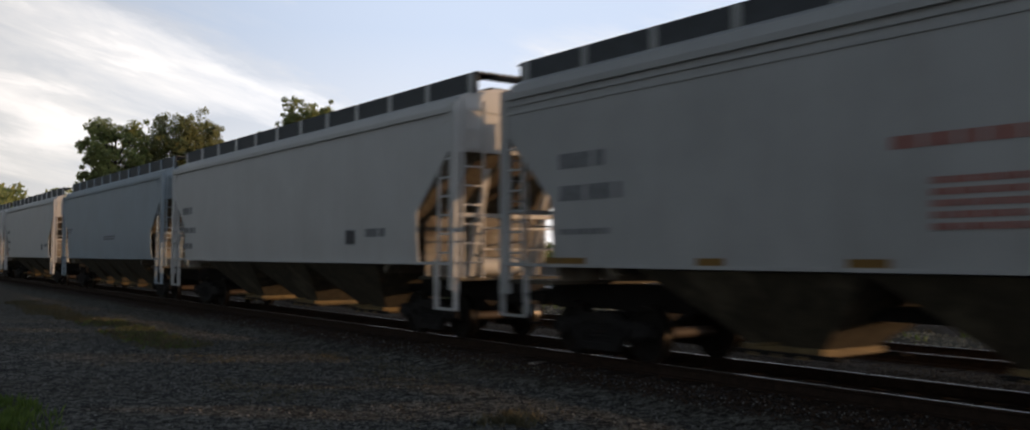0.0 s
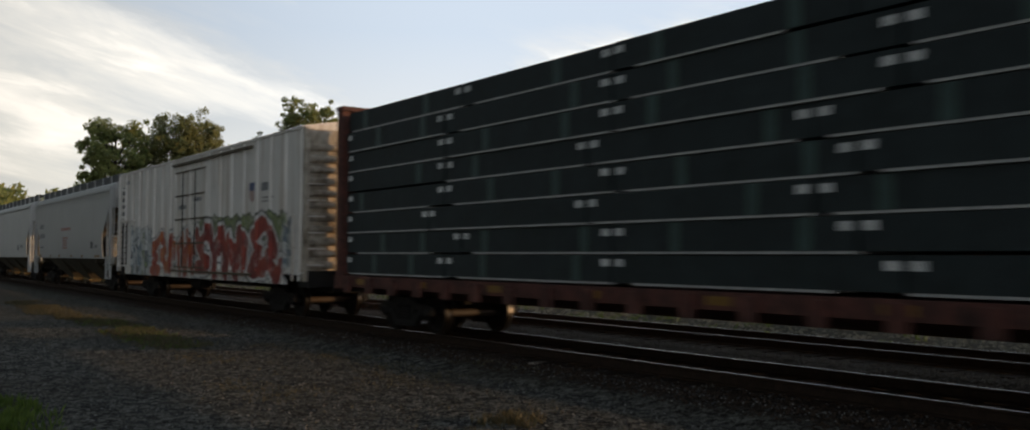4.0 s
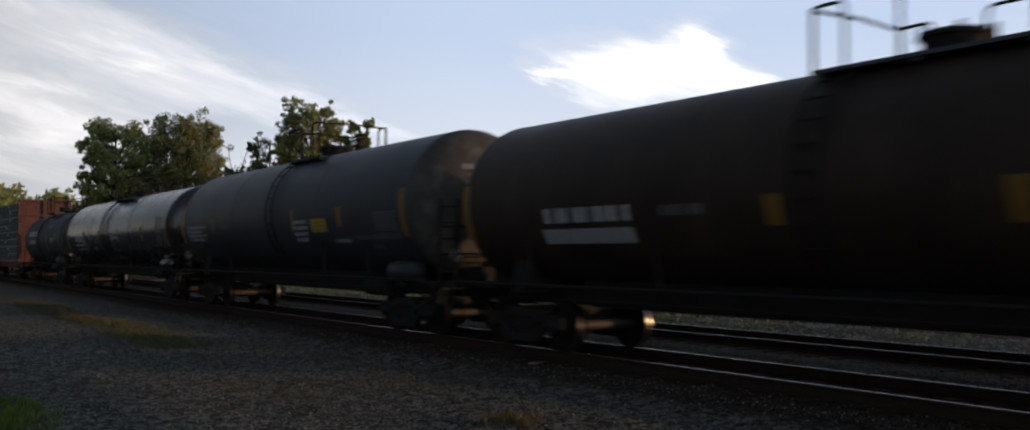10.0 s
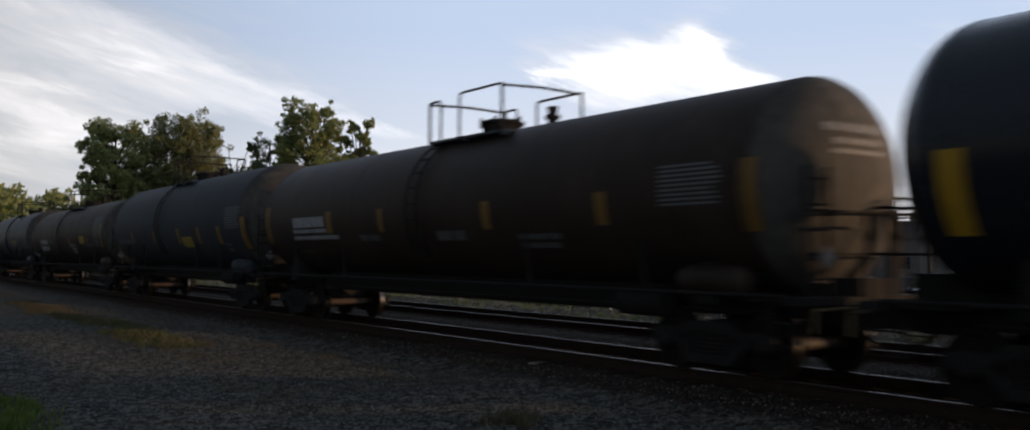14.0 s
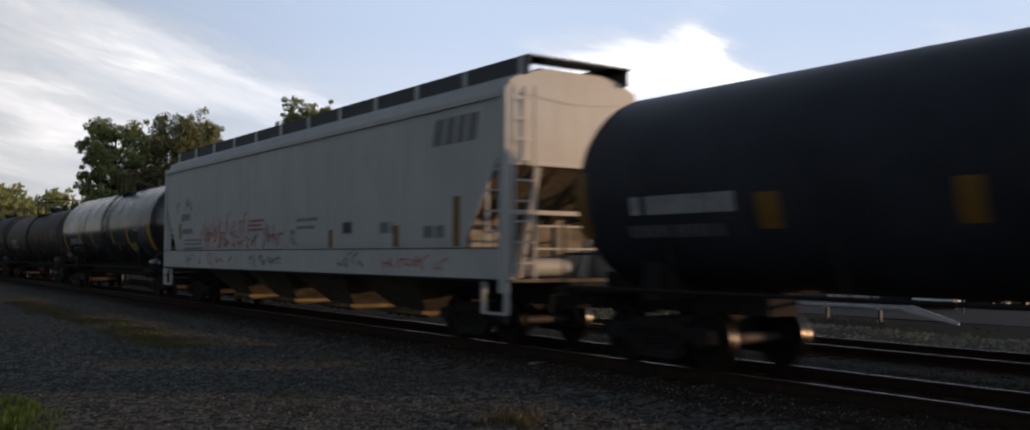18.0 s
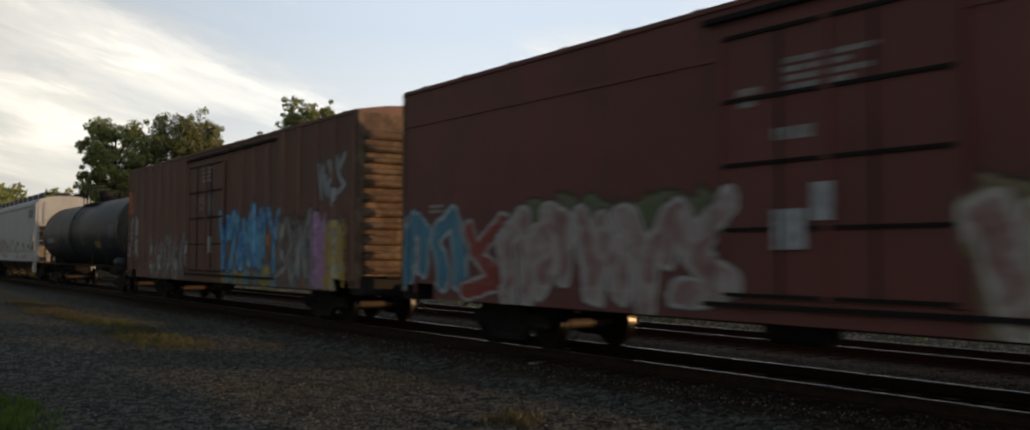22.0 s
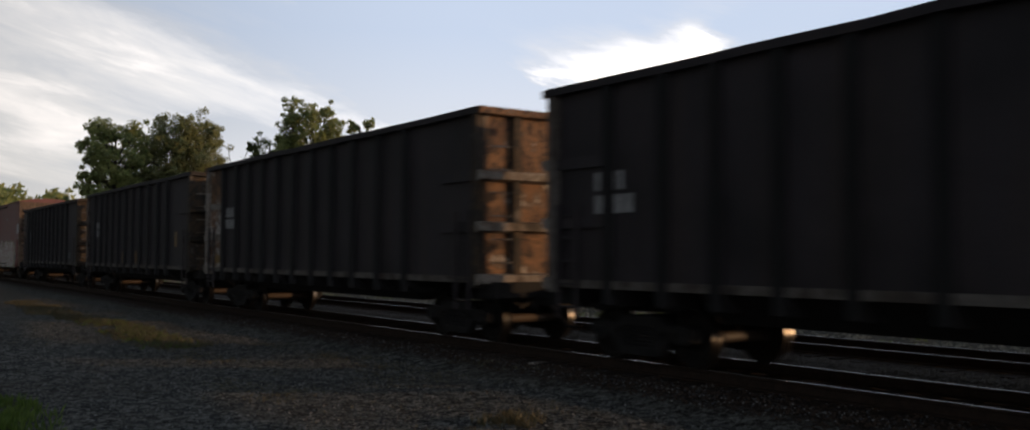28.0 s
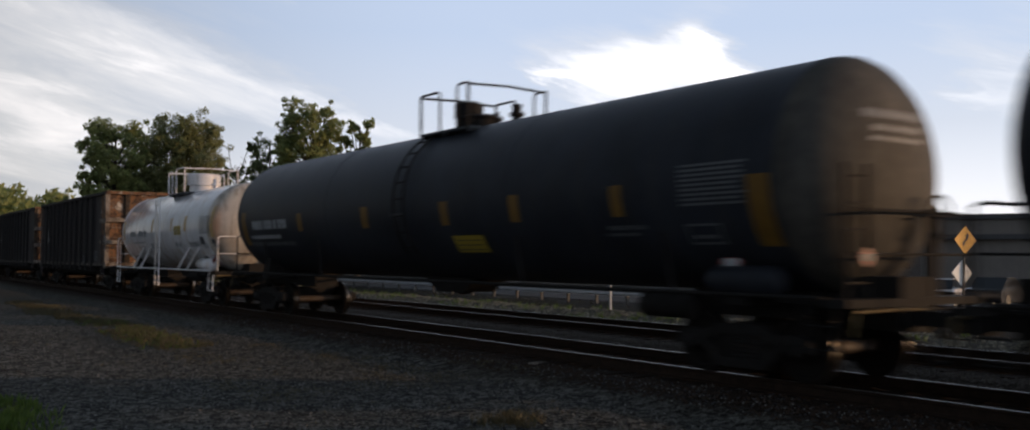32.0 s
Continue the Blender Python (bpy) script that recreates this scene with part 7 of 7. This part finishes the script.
BROWN2_SPRAY = sprayed(BROWN2_BASE, "boxcar_oxide_graffiti", 20.65, [
    (0.1, 2.3, 0.90, 2.45, "ah", [(0.04, 0.17, 0.26), (0.08, 0.24, 0.33)], (0.05, 0.07, 0.08), (0.36, 0.39, 0.40), 0.17),
    (2.3, 1.3, 0.85, 2.45, "d", [(0.20, 0.035, 0.03), (0.26, 0.05, 0.04)], (0.10, 0.05, 0.05), (0.36, 0.33, 0.32), 0.16),
    (4.2, 4.6, 1.9, 2.62, [(0.10, 0.13, 0.06), (0.13, 0.10, 0.06), (0.09, 0.12, 0.06)], (0.13, 0.14, 0.08), 0.6),
    (3.5, 5.3, 0.82, 2.48, "haecd", [(0.24, 0.14, 0.14), (0.36, 0.31, 0.30), (0.22, 0.10, 0.10), (0.34, 0.28, 0.26)], (0.07, 0.04, 0.04), (0.38, 0.36, 0.35), 0.18),
    (12.0, 7.3, 0.72, 2.60, [(0.15, 0.12, 0.065), (0.18, 0.15, 0.09), (0.13, 0.095, 0.055)], (0.20, 0.17, 0.10), 0.8),
    (12.1, 6.8, 0.72, 2.40, "ebhcda", [(0.38, 0.34, 0.31), (0.21, 0.10, 0.095), (0.38, 0.34, 0.30), (0.24, 0.14, 0.135)], (0.16, 0.12, 0.075), (0.42, 0.39, 0.35), 0.20),
    (19.7, 0.95, 2.9, 3.6, [(0.13, 0.05, 0.04), (0.30, 0.31, 0.33), (0.26, 0.27, 0.29)], (0.34, 0.35, 0.37), 0.3)])

# the train, from its far end to the last car; numbers are places along the train
H3 = {"dark": [(1.65, 1.1, 2.97, 3.24), (1.67, 1.48, 2.46, 2.73), (1.69, 1.17, 1.95, 2.05), (15.29, 0.55, 1.87, 2.05)], "red": [(7.59, 2.36, 2.78, 2.94), (8.07, 1.26, 1.86, 2.47)], "box": [(14.45, 0.51, 1.87, 2.22)],
      "yellow": [(1.3, 1.01, 1.48, 1.60), (4.65, 0.49, 1.48, 1.6), (7.02, 0.54, 1.48, 1.6), (10.05, 0.46, 1.48, 1.59), (12.51, 0.43, 1.48, 1.6), (15.29, 1.01, 1.48, 1.60)]}
H2 = {"dark": [(1.2, 1.0, 2.9, 3.15), (1.3, 1.3, 2.3, 2.5), (1.3, 1.0, 1.8, 2.0), (14.6, 0.9, 2.0, 2.2)], "box": [(13.6, 0.5, 1.85, 2.2)]}
hopper_car(278.6, 261.2, HOPPER_WHITE, "pale grey covered hopper car of a freight train", seed=2)
hopper_car(259.8, 242.6, HOPPER_WHITE, "pale grey covered hopper car with a dark roof walk", seed=3, marks=H2)
hopper_car(240.2, 222.4, HOPPER_BLUE, "blue-grey covered hopper car with a dark roof walk", eave=4.45, seed=4, bays=4, marks={"dim": [(1.3, 1.2, 2.6, 2.85), (9.0, 2.0, 2.2, 2.4)]})
hopper_car(221.1, 202.8, HOPPER_WHITE, "light grey covered hopper car with dirty flanks", eave=4.45, top=5.10, seed=5, marks=H2)
hopper_car(201.3, 183.2, HOPPER_GREY, "grey covered hopper car with yellow reflectors along the sill", eave=4.41, ridge=4.81, top=5.02, seed=6, marks=H3, ridges=True)
box_car(181.75, 163.05, REEFER_SPRAY, "dirty white refrigerator boxcar covered with red graffiti", posts=19, door=(8.0, 3.3), sill=0.88, eave=4.80, seed=7, name="refrigerator_car",
        marks={"dark": [(15.83, 0.81, 3.33, 3.58), (0.9, 0.7, 4.35, 4.5), (8.4, 0.8, 3.1, 3.25), (10.0, 0.8, 3.3, 3.45)], "pale": [(15.9, 0.8, 3.0, 3.2)]})
reefer = CARS[-1][0]
FRONT = 18.7 / 2
# no hole is cut: a dark plate gives the shade behind the slats
part("vent_backing", M().box(-1.600, -1.585, FRONT - 1.17, FRONT - 0.62, 3.02, 4.28), STENCIL_DARK, reefer, "dark plate drawn for the shade behind vent slats")
for k in range(5):
    part("vent_slat", M().prism([(-1.66, 3.02 + k * 0.27), (-1.60, 3.06 + k * 0.27), (-1.60, 3.15 + k * 0.27), (-1.66, 3.11 + k * 0.27)], "y", FRONT - 1.19, FRONT - 0.60), REEFER_SPRAY, reefer)
for a, b in ((0.62, 0.95), (1.05, 1.40)):
    # same here, a dark plate paints the compartment's inner shade
    part("louver_backing", M().box(-1.600, -1.585, FRONT - b, FRONT - a, 1.22, 2.86), STENCIL_DARK, reefer, "dark plate drawn for the shaded machinery compartment")
    for k in range(8):
        z = 1.24 + k * 0.205
        part("louver_slat", M().prism([(-1.625, z), (-1.60, z + 0.04), (-1.60, z + 0.09), (-1.625, z + 0.05)], "y", FRONT - b, FRONT - a), AXLE, reefer, "grimy brown louver slat")
shield = part("emblem", M().prism([(FRONT - 14.95, 3.62), (FRONT - 14.95, 3.2), (FRONT - 15.16, 3.05), (FRONT - 15.37, 3.2), (FRONT - 15.37, 3.62)], "x", -1.592, -1.584), mat("faded_red_emblem", (0.36, 0.25, 0.22), 0.6, var=0.2, scale=6), reefer, "faded shield emblem")
part("emblem_band", M().box(-1.596, -1.592, FRONT - 15.37, FRONT - 14.95, 3.40, 3.62), mat("faded_navy_band", (0.06, 0.08, 0.16), 0.6, var=0.2, scale=6), shield)
part("compartment_rail", M().box(-1.665, -1.60, FRONT - 2.6, FRONT - 0.1, 2.90, 2.95), REEFER_SPRAY, reefer)
for z in (1.55, 1.95, 2.35, 2.75):
    part("grab_rung", M().box(-1.70, -1.67, FRONT - 0.62, FRONT - 0.12, z - 0.015, z + 0.015), REEFER_SPRAY, reefer)
centerbeam_car(161.2, 137.7, "red-brown centerbeam flat car loaded with wrapped lumber")
tank_car(136.2, 124.4, 1.42, 2.48, BLACK_GREY, "short weathered dark grey tank car", seed=8, platform=(-0.24, 2.15), lift=0.20, ret=0.40, hoop=0.50, dip=0.12, stack=0.42, marks={
    "white": [(2.12, 2.84, 2.61, 2.93), (2.21, 2.03, 2.2, 2.42)], "dim": [(2.85, 0.98, 1.93, 2.03), (7.67, 0.83, 3.02, 3.22), (7.73, 0.66, 1.72, 2.01)],
    "yellow": [(5.03, 0.22, 1.8, 2.59), (7.52, 0.22, 1.72, 2.67), (11.0, 0.25, 1.9, 2.9)], "placard_panel": [(8.84, 0.76, 2.25, 2.51)], "panel": [(9.69, 1.2, 2.34, 2.73)], "placard": [(9.78, 0.55, 1.43, 1.71)], "end": 1})
tank_car(122.95, 104.3, 1.5, 2.62, BLACK_GLOSS, "long glossy black tank car", seed=9, sill=True, platform=(-0.2, 2.85), marks={
    "yellow": [(0.6, 0.25, 1.9, 2.9), (4.37, 0.26, 2.26, 2.68), (7.28, 0.25, 2.14, 2.67), (10.79, 0.22, 2.14, 2.63), (14.51, 0.25, 2.16, 2.67), (17.74, 0.29, 1.92, 2.9)],
    "white": [(2.52, 1.97, 2.18, 2.43), (2.35, 1.99, 2.0, 2.1), (2.44, 2.74, 1.82, 1.9), (9.73, 0.98, 2.23, 2.41)],
    "dim": [(5.78, 0.78, 1.8, 1.97), (9.69, 0.76, 1.78, 1.85), (9.36, 1.15, 1.43, 1.56), (12.94, 0.7, 1.81, 1.93), (14.72, 0.63, 1.8, 1.97)],
    "panel": [(16.53, 1.17, 2.38, 2.96)], "plate": [(16.59, 0.66, 1.94, 2.33)], "box": [(15.72, 0.73, 1.65, 1.98)], "placard": [(16.45, 0.55, 1.30, 1.80)], "end": 1})
tank_car(103.2, 86.7, 1.57, 2.72, BLACK_SATIN, "long black tank car with yellow reflectors", seed=10, sill=True, ret=0.40, hoop=0.74, platform=(-0.76, 2.05), marks={
    "yellow": [(0.25, 0.3, 2.03, 3.04), (3.39, 0.24, 2.29, 2.71), (9.64, 0.22, 2.27, 2.76), (12.36, 0.27, 2.28, 2.74), (15.4, 0.24, 2.01, 3.0)],
    "white": [(0.92, 1.98, 2.01, 2.52), (9.78, 0.92, 1.91, 2.49), (12.04, 0.81, 1.91, 2.0)], "dim": [(4.24, 0.77, 2.37, 2.54), (13.12, 1.16, 1.97, 2.07), (14.3, 0.96, 1.97, 2.1), (13.84, 0.45, 1.77, 1.86)],
    "placard_panel": [(10.87, 0.88, 2.18, 2.5)], "panel": [(14.2, 1.12, 2.14, 2.55)], "placard": [(14.15, 0.58, 1.19, 1.66)], "end": 1})
tank_car(85.9, 66.95, 1.5, 2.6, BLACK_BROWN, "long weathered brown-black tank car", seed=11, sill=True, platform=(0.12, 2.92), marks={
    "yellow": [(0.5, 0.25, 1.9, 2.9), (7.58, 0.26, 2.02, 2.41), (10.68, 0.26, 1.98, 2.45), (14.86, 0.16, 2.1, 2.39), (17.5, 0.28, 1.95, 2.99)],
    "white": [(2.96, 2.14, 2.13, 2.39), (2.85, 2.18, 1.8, 2.06), (10.97, 0.99, 1.64, 2.11)], "dim": [(5.7, 0.85, 2.19, 2.35), (14.3, 1.74, 1.99, 2.1)],
    "placard_panel": [(13.25, 0.99, 2.13, 2.47)], "panel": [(16.2, 1.28, 2.34, 2.94)], "plate": [(16.13, 1.4, 2.95, 3.3), (16.3, 0.93, 2.01, 2.32)], "placard": [(16.0, 0.5, 1.18, 1.66)], "end": 1})
tank_car(65.8, 49.7, 1.59, 2.73, BLACK_GREY, "long dull grey-black tank car with a yellow panel", seed=12, sill=True, ret=0.22, hoop=0.55, platform=(0.29, 2.05), marks={
    "yellow": [(3.15, 0.3, 2.06, 2.48), (6.2, 0.26, 2.05, 2.45), (9.18, 0.3, 1.98, 2.5), (11.37, 0.29, 1.97, 2.5), (13.31, 0.35, 1.95, 2.48), (15.48, 0.40, 1.8, 2.71)],
    "placard_panel": [(9.64, 1.06, 1.88, 2.21)], "dim": [(1.12, 1.89, 2.02, 2.21), (13.75, 0.57, 1.68, 1.98)], "panel": [(14.2, 1.29, 2.37, 3.01)], "placard": [(13.5, 0.6, 1.19, 1.64)], "end": 1})
tank_car(49.1, 31.0, 1.5, 2.6, BLACK_BROWN, "long rust-brown black tank car", seed=13, sill=True, platform=(-0.70, 2.75), marks={
    "yellow": [(0.6, 0.3, 1.94, 2.89), (4.47, 0.29, 2.14, 2.65), (7.13, 0.21, 2.12, 2.62), (11.2, 0.25, 2.1, 2.6), (14.4, 0.25, 2.1, 2.6), (17.3, 0.3, 1.95, 2.9)],
    "white": [(2.5, 1.95, 2.28, 2.55), (2.46, 1.95, 2.16, 2.26), (2.4, 2.59, 2.0, 2.1)], "dim": [(2.45, 0.78, 1.7, 1.74), (6.13, 0.96, 1.93, 2.08), (9.5, 1.0, 1.9, 2.1), (12.2, 1.2, 1.7, 2.0)],
    "panel": [(15.8, 1.2, 2.3, 2.9)], "placard": [(15.9, 0.5, 1.2, 1.66)], "end": 1})
tank_car(29.9, 12.2, 1.6, 2.78, BLACK_GLOSS, "clean glossy black tank car with bright yellow strips", seed=14, sill=True, ret=0.42, hoop=0.74, strip=YELLOW_CLEAN, stack=0.34, platform=(-1.55, 2.06), marks={
    "yellow": [(0.9, 0.3, 1.85, 2.75), (4.53, 0.33, 2.1, 2.62), (6.93, 0.35, 2.11, 2.6), (10.74, 0.33, 2.09, 2.6), (13.26, 0.33, 2.07, 2.6), (16.43, 0.42, 1.79, 2.77)],
    "white": [(2.45, 2.23, 2.09, 2.38), (14.59, 0.67, 2.51, 2.65)], "dim": [(2.43, 2.13, 1.9, 1.99), (2.26, 3.06, 1.75, 1.83), (7.16, 0.61, 1.89, 2.06), (11.39, 1.13, 1.94, 2.1), (13.36, 0.76, 1.64, 1.75)],
    "placard_panel": [(13.37, 0.99, 1.78, 2.08)], "panel": [(15.26, 1.16, 2.1, 2.64)], "box": [(14.78, 0.79, 1.65, 1.98)], "placard": [(15.24, 0.56, 1.22, 1.70)], "end": 1})
hopper_car(11.0, -9.85, HOPPER_PALE, "large light grey covered hopper car with faded red graffiti", eave=4.52, ridge=4.98, sill=1.45, bays=4, top=5.15, stripe=True, seed=15, inset=1.3, marks={
    "block": [(18.35, 0.34, 3.72, 4.22), (18.80, 0.30, 3.72, 4.22), (19.20, 0.28, 3.72, 4.22), (19.58, 0.30, 3.72, 4.22)],
    "dark": [(1.98, 0.98, 2.7, 2.95), (2.1, 1.1, 2.28, 2.46), (16.19, 0.56, 2.06, 2.32), (18.01, 0.8, 1.94, 2.2), (2.34, 1.9, 1.79, 1.86), (2.34, 1.7, 1.93, 2.0), (2.34, 1.8, 2.06, 2.12), (11.69, 1.27, 2.44, 2.53), (11.69, 1.1, 2.26, 2.34)], "red": [(8.27, 1.19, 2.23, 2.59)], "box": [(14.34, 0.5, 2.09, 2.39)],
    "yellow": [(13.6, 0.2, 1.80, 2.21), (16.76, 0.25, 1.80, 2.24), (19.12, 0.25, 1.80, 2.73), (1.73, 0.2, 2.15, 2.67)],
    "scrawl": [(3.83, 4.76, 1.78, 2.80, RED_FADED), (8.59, 3.11, 1.78, 2.49, GREY_SPRAY), (5.79, 2.97, 1.80, 2.0, RED_FADED), (1.5, 1.6, 2.9, 3.5, GREY_SPRAY), (9.2, 1.6, 1.75, 2.5, RED_FADED), (3.9, 2.6, 1.8, 2.45, RED_FADED)]})
tank_car(-11.2, -29.2, 1.54, 2.66, BLACK, "black tank car with yellow reflectors", seed=16, ret=0.28, hoop=0.55, dip=-0.06, stack=0.52, platform=(-0.40, 2.80), marks={
    "yellow": [(0.5, 0.3, 1.9, 2.9), (4.08, 0.36, 1.98, 2.44), (6.77, 0.29, 1.98, 2.47), (10.36, 0.33, 2.01, 2.51), (14.0, 0.25, 2.03, 2.53), (17.2, 0.24, 2.04, 3.03)],
    "white": [(1.74, 1.96, 2.19, 2.48)], "dim": [(1.6, 1.85, 1.88, 2.07), (10.81, 0.55, 2.11, 2.22), (15.68, 0.32, 1.9, 2.11)], "placard_panel": [(13.11, 0.91, 1.91, 2.2)],
    "panel": [(15.9, 1.19, 2.3, 2.85)], "box": [(15.0, 0.7, 1.89, 2.21)], "placard": [(15.9, 0.5, 1.2, 1.65)], "end": 1})
box_car(-30.9, -50.85, BROWN1_SPRAY, "brown ribbed boxcar with blue and yellow graffiti", posts=20, door=(7.9, 3.35), sill=0.80, eave=4.85, seed=17,
        marks={"pale": [(9.18, 1.04, 3.82, 4.33)], "paper": [(9.94, 0.36, 1.69, 2.19)], "scrawl": [(8.5, 1.0, 2.95, 3.55, STENCIL_PALE)], "yellow": [(1.1, 0.14, 1.3, 2.7), (2.0, 0.6, 1.2, 1.32)]})
c = CARS[-1][0]
ring = [(math.cos(k * 0.2618), math.sin(k * 0.2618)) for k in range(24)]
em = part("emblem", M().prism([(19.95 / 2 - 10.05 + 0.30 * a, 3.18 + 0.40 * b) for a, b in ring], "x", -1.640, -1.632), mat("faded_blue_emblem", (0.07, 0.09, 0.16), 0.6, var=0.3, scale=6), c, "faded blue round emblem")
part("emblem_field", M().prism([(19.95 / 2 - 10.05 + 0.22 * a, 3.18 + 0.29 * b) for a, b in ring], "x", -1.644, -1.640), mat("faded_tan_emblem", (0.25, 0.18, 0.13), 0.6, var=0.3, scale=6), em)
box_car(-53.1, -73.75, BROWN2_SPRAY, "oxide-red smooth-sided boxcar with white graffiti", posts=0, door=(8.6, 3.3), seam=4.22, sill=0.80, eave=4.90, seed=18,
        marks={"pale": [(9.63, 1.29, 3.6, 4.04), (9.46, 0.59, 3.03, 3.2), (8.9, 0.35, 3.45, 3.75), (1.0, 0.5, 2.4, 2.6)], "paper": [(9.47, 0.5, 1.71, 2.2), (10.05, 0.3, 2.05, 2.5)], "dark": [(15.56, 0.42, 3.76, 4.01), (20.23, 0.31, 2.14, 2.69)],
               "box": [(19.07, 0.58, 1.26, 1.62)], "yellow": [(19.75, 0.1, 1.2, 2.2)]})
gondola_car(-75.92, -91.2, "black high-sided gondola car with a rusty streaked end", seed=76, z1=4.23, plate=END_DARK, marks={"dim": [(1.2, 0.95, 2.3, 2.93), (12.8, 0.6, 1.4, 1.7)]})
gondola_car(-93.4, -108.75, "black high-sided gondola car with yellow marks", seed=93, plate=END_DARK, marks={"white": [(1.1, 1.1, 2.33, 3.0)], "yellow": [(6.2, 0.18, 1.3, 1.75), (8.2, 0.18, 1.3, 1.75), (13.4, 0.25, 1.9, 2.4)]})
gondola_car(-110.5, -125.85, "black high-sided gondola car with a white-patched end", seed=110, bays=(1,), marks={"white": [(1.1, 1.1, 2.33, 3.0)]})
gondola_car(-128.0, -143.35, "black high-sided gondola car with a bright rusted end", seed=128, bays=(-1,), marks={"white": [(1.06, 0.8, 2.2, 2.9)], "dim": [(10.52, 0.58, 1.23, 1.56), (12.8, 0.6, 1.33, 1.77)]})
tank_car(-144.85, -156.9, 1.43, 2.53, WHITE_TANK, "short white tank car with white hand rails", seed=19, nose=0.35, rails=WHITE_TANK, head=WHITE_STAINED, ret=0.22, hoop=0.45, platform=(-0.40, 2.05), strip=YELLOW_FADED, marks={
    "yellow": [(4.98, 0.22, 2.44, 2.93), (7.42, 0.18, 2.45, 2.89), (9.0, 0.24, 2.41, 2.91), (11.76, 0.28, 2.18, 3.14), (0.9, 0.2, 2.2, 2.96)],
    "dark": [(2.0, 0.72, 2.28, 2.52), (3.08, 1.25, 2.28, 2.52), (2.13, 1.93, 2.04, 2.11), (2.81, 1.13, 1.88, 1.93), (4.64, 1.0, 1.84, 2.04), (7.77, 0.77, 1.88, 2.05), (9.39, 1.05, 1.87, 2.05), (10.81, 0.38, 1.82, 2.03), (11.72, 0.28, 1.86, 2.03)],
    "placard_panel": [(7.84, 0.81, 2.3, 2.61)], "plate": [(10.60, 0.42, 1.96, 2.20), (11.72, 0.36, 1.98, 2.12)], "dark_panel": [(10.67, 1.1, 2.27, 2.85)], "placard": [(10.9, 0.5, 1.35, 1.75)], "red_placard": 1, "one_placard": 1})
FRONT = 12.05 / 2
part("end_handrail", M().tube([(-1.44, FRONT - 0.02, 1.12), (-1.44, FRONT - 0.02, 2.16), (-1.44, FRONT - 0.06, 2.24), (-1.44, FRONT - 0.14, 2.28), (-1.44, FRONT - 0.80, 2.28)], 0.024, 8), WHITE_TANK, CARS[-1][0], "white bent hand rail over the end platform")
tank_car(-158.9, -179.6, 1.58, 2.71, BLACK, "long black tank car with yellow reflectors", seed=20, ret=0.40, hoop=0.74, stack=0.55, platform=(-0.66, 1.95), marks={
    "yellow": [(1.0, 0.3, 1.9, 2.8), (4.94, 0.29, 2.22, 2.66), (8.53, 0.3, 2.22, 2.68), (11.91, 0.27, 2.2, 2.65), (14.23, 0.27, 2.2, 2.66), (16.88, 0.25, 2.21, 2.67), (19.54, 0.36, 1.76, 2.67)],
    "white": [(1.8, 2.44, 2.29, 2.55), (1.55, 2.14, 2.05, 2.16)], "dim": [(1.32, 3.13, 1.87, 1.98), (9.91, 0.48, 2.42, 2.49), (16.7, 0.87, 2.01, 2.08), (16.63, 0.73, 1.92, 1.97)],
    "placard_panel": [(12.13, 1.06, 1.69, 2.0)], "panel": [(18.32, 1.21, 2.28, 2.87)], "box": [(18.33, 0.64, 1.79, 2.07)], "placard": [(18.63, 0.48, 1.35, 1.75)], "red_placard": 1, "end": 1})
tank_car(-181.4, -199.6, 1.58, 2.72, BLACK, "black tank car at the end of the view", seed=21)

# ---------- motion ----------
DRIFT = {0: -0.2, 1: -0.2, 2: -0.29, 3: 0.01, 4: -0.1, 5: -0.2, 6: -0.31, 7: -0.07, 8: 0.09, 9: 0.02, 10: 0.08, 11: 0.2, 12: 0.09, 13: 0.1, 14: 0.2, 15: 0.3, 16: 0.41, 17: 0.53, 18: 0.19, 19: 0.2, 20: -0.24,
         21: 0.1, 22: 0.27, 23: 0.21, 24: 0.36, 25: 0.16, 26: 0.15, 27: 0.15, 28: 0.12, 29: 0.11, 30: 0.18, 31: -0.31, 32: -0.36}


def motions():
    for car, y in CARS:
        walk(car, [(t, pose(TRACK_X, y + SPEED * (t - 16) + d, 0)) for t, d in DRIFT.items()])
    turn = -math.degrees(SPEED / R_W)
    for s, wheels in WHEELS.items():
        walk(wheels[0], [(k / 30, pose(0, s * 0.89, R_W, turn * k / 30, 0, 0)) for k in range(0, 961)])
        keys = wheels[0].animation_data
        for w in wheels[1:]:
            w.rotation_mode = "QUATERNION"
            a = w.animation_data_create()
            a.action = keys.action
            a.action_slot = keys.action_slot


motions()
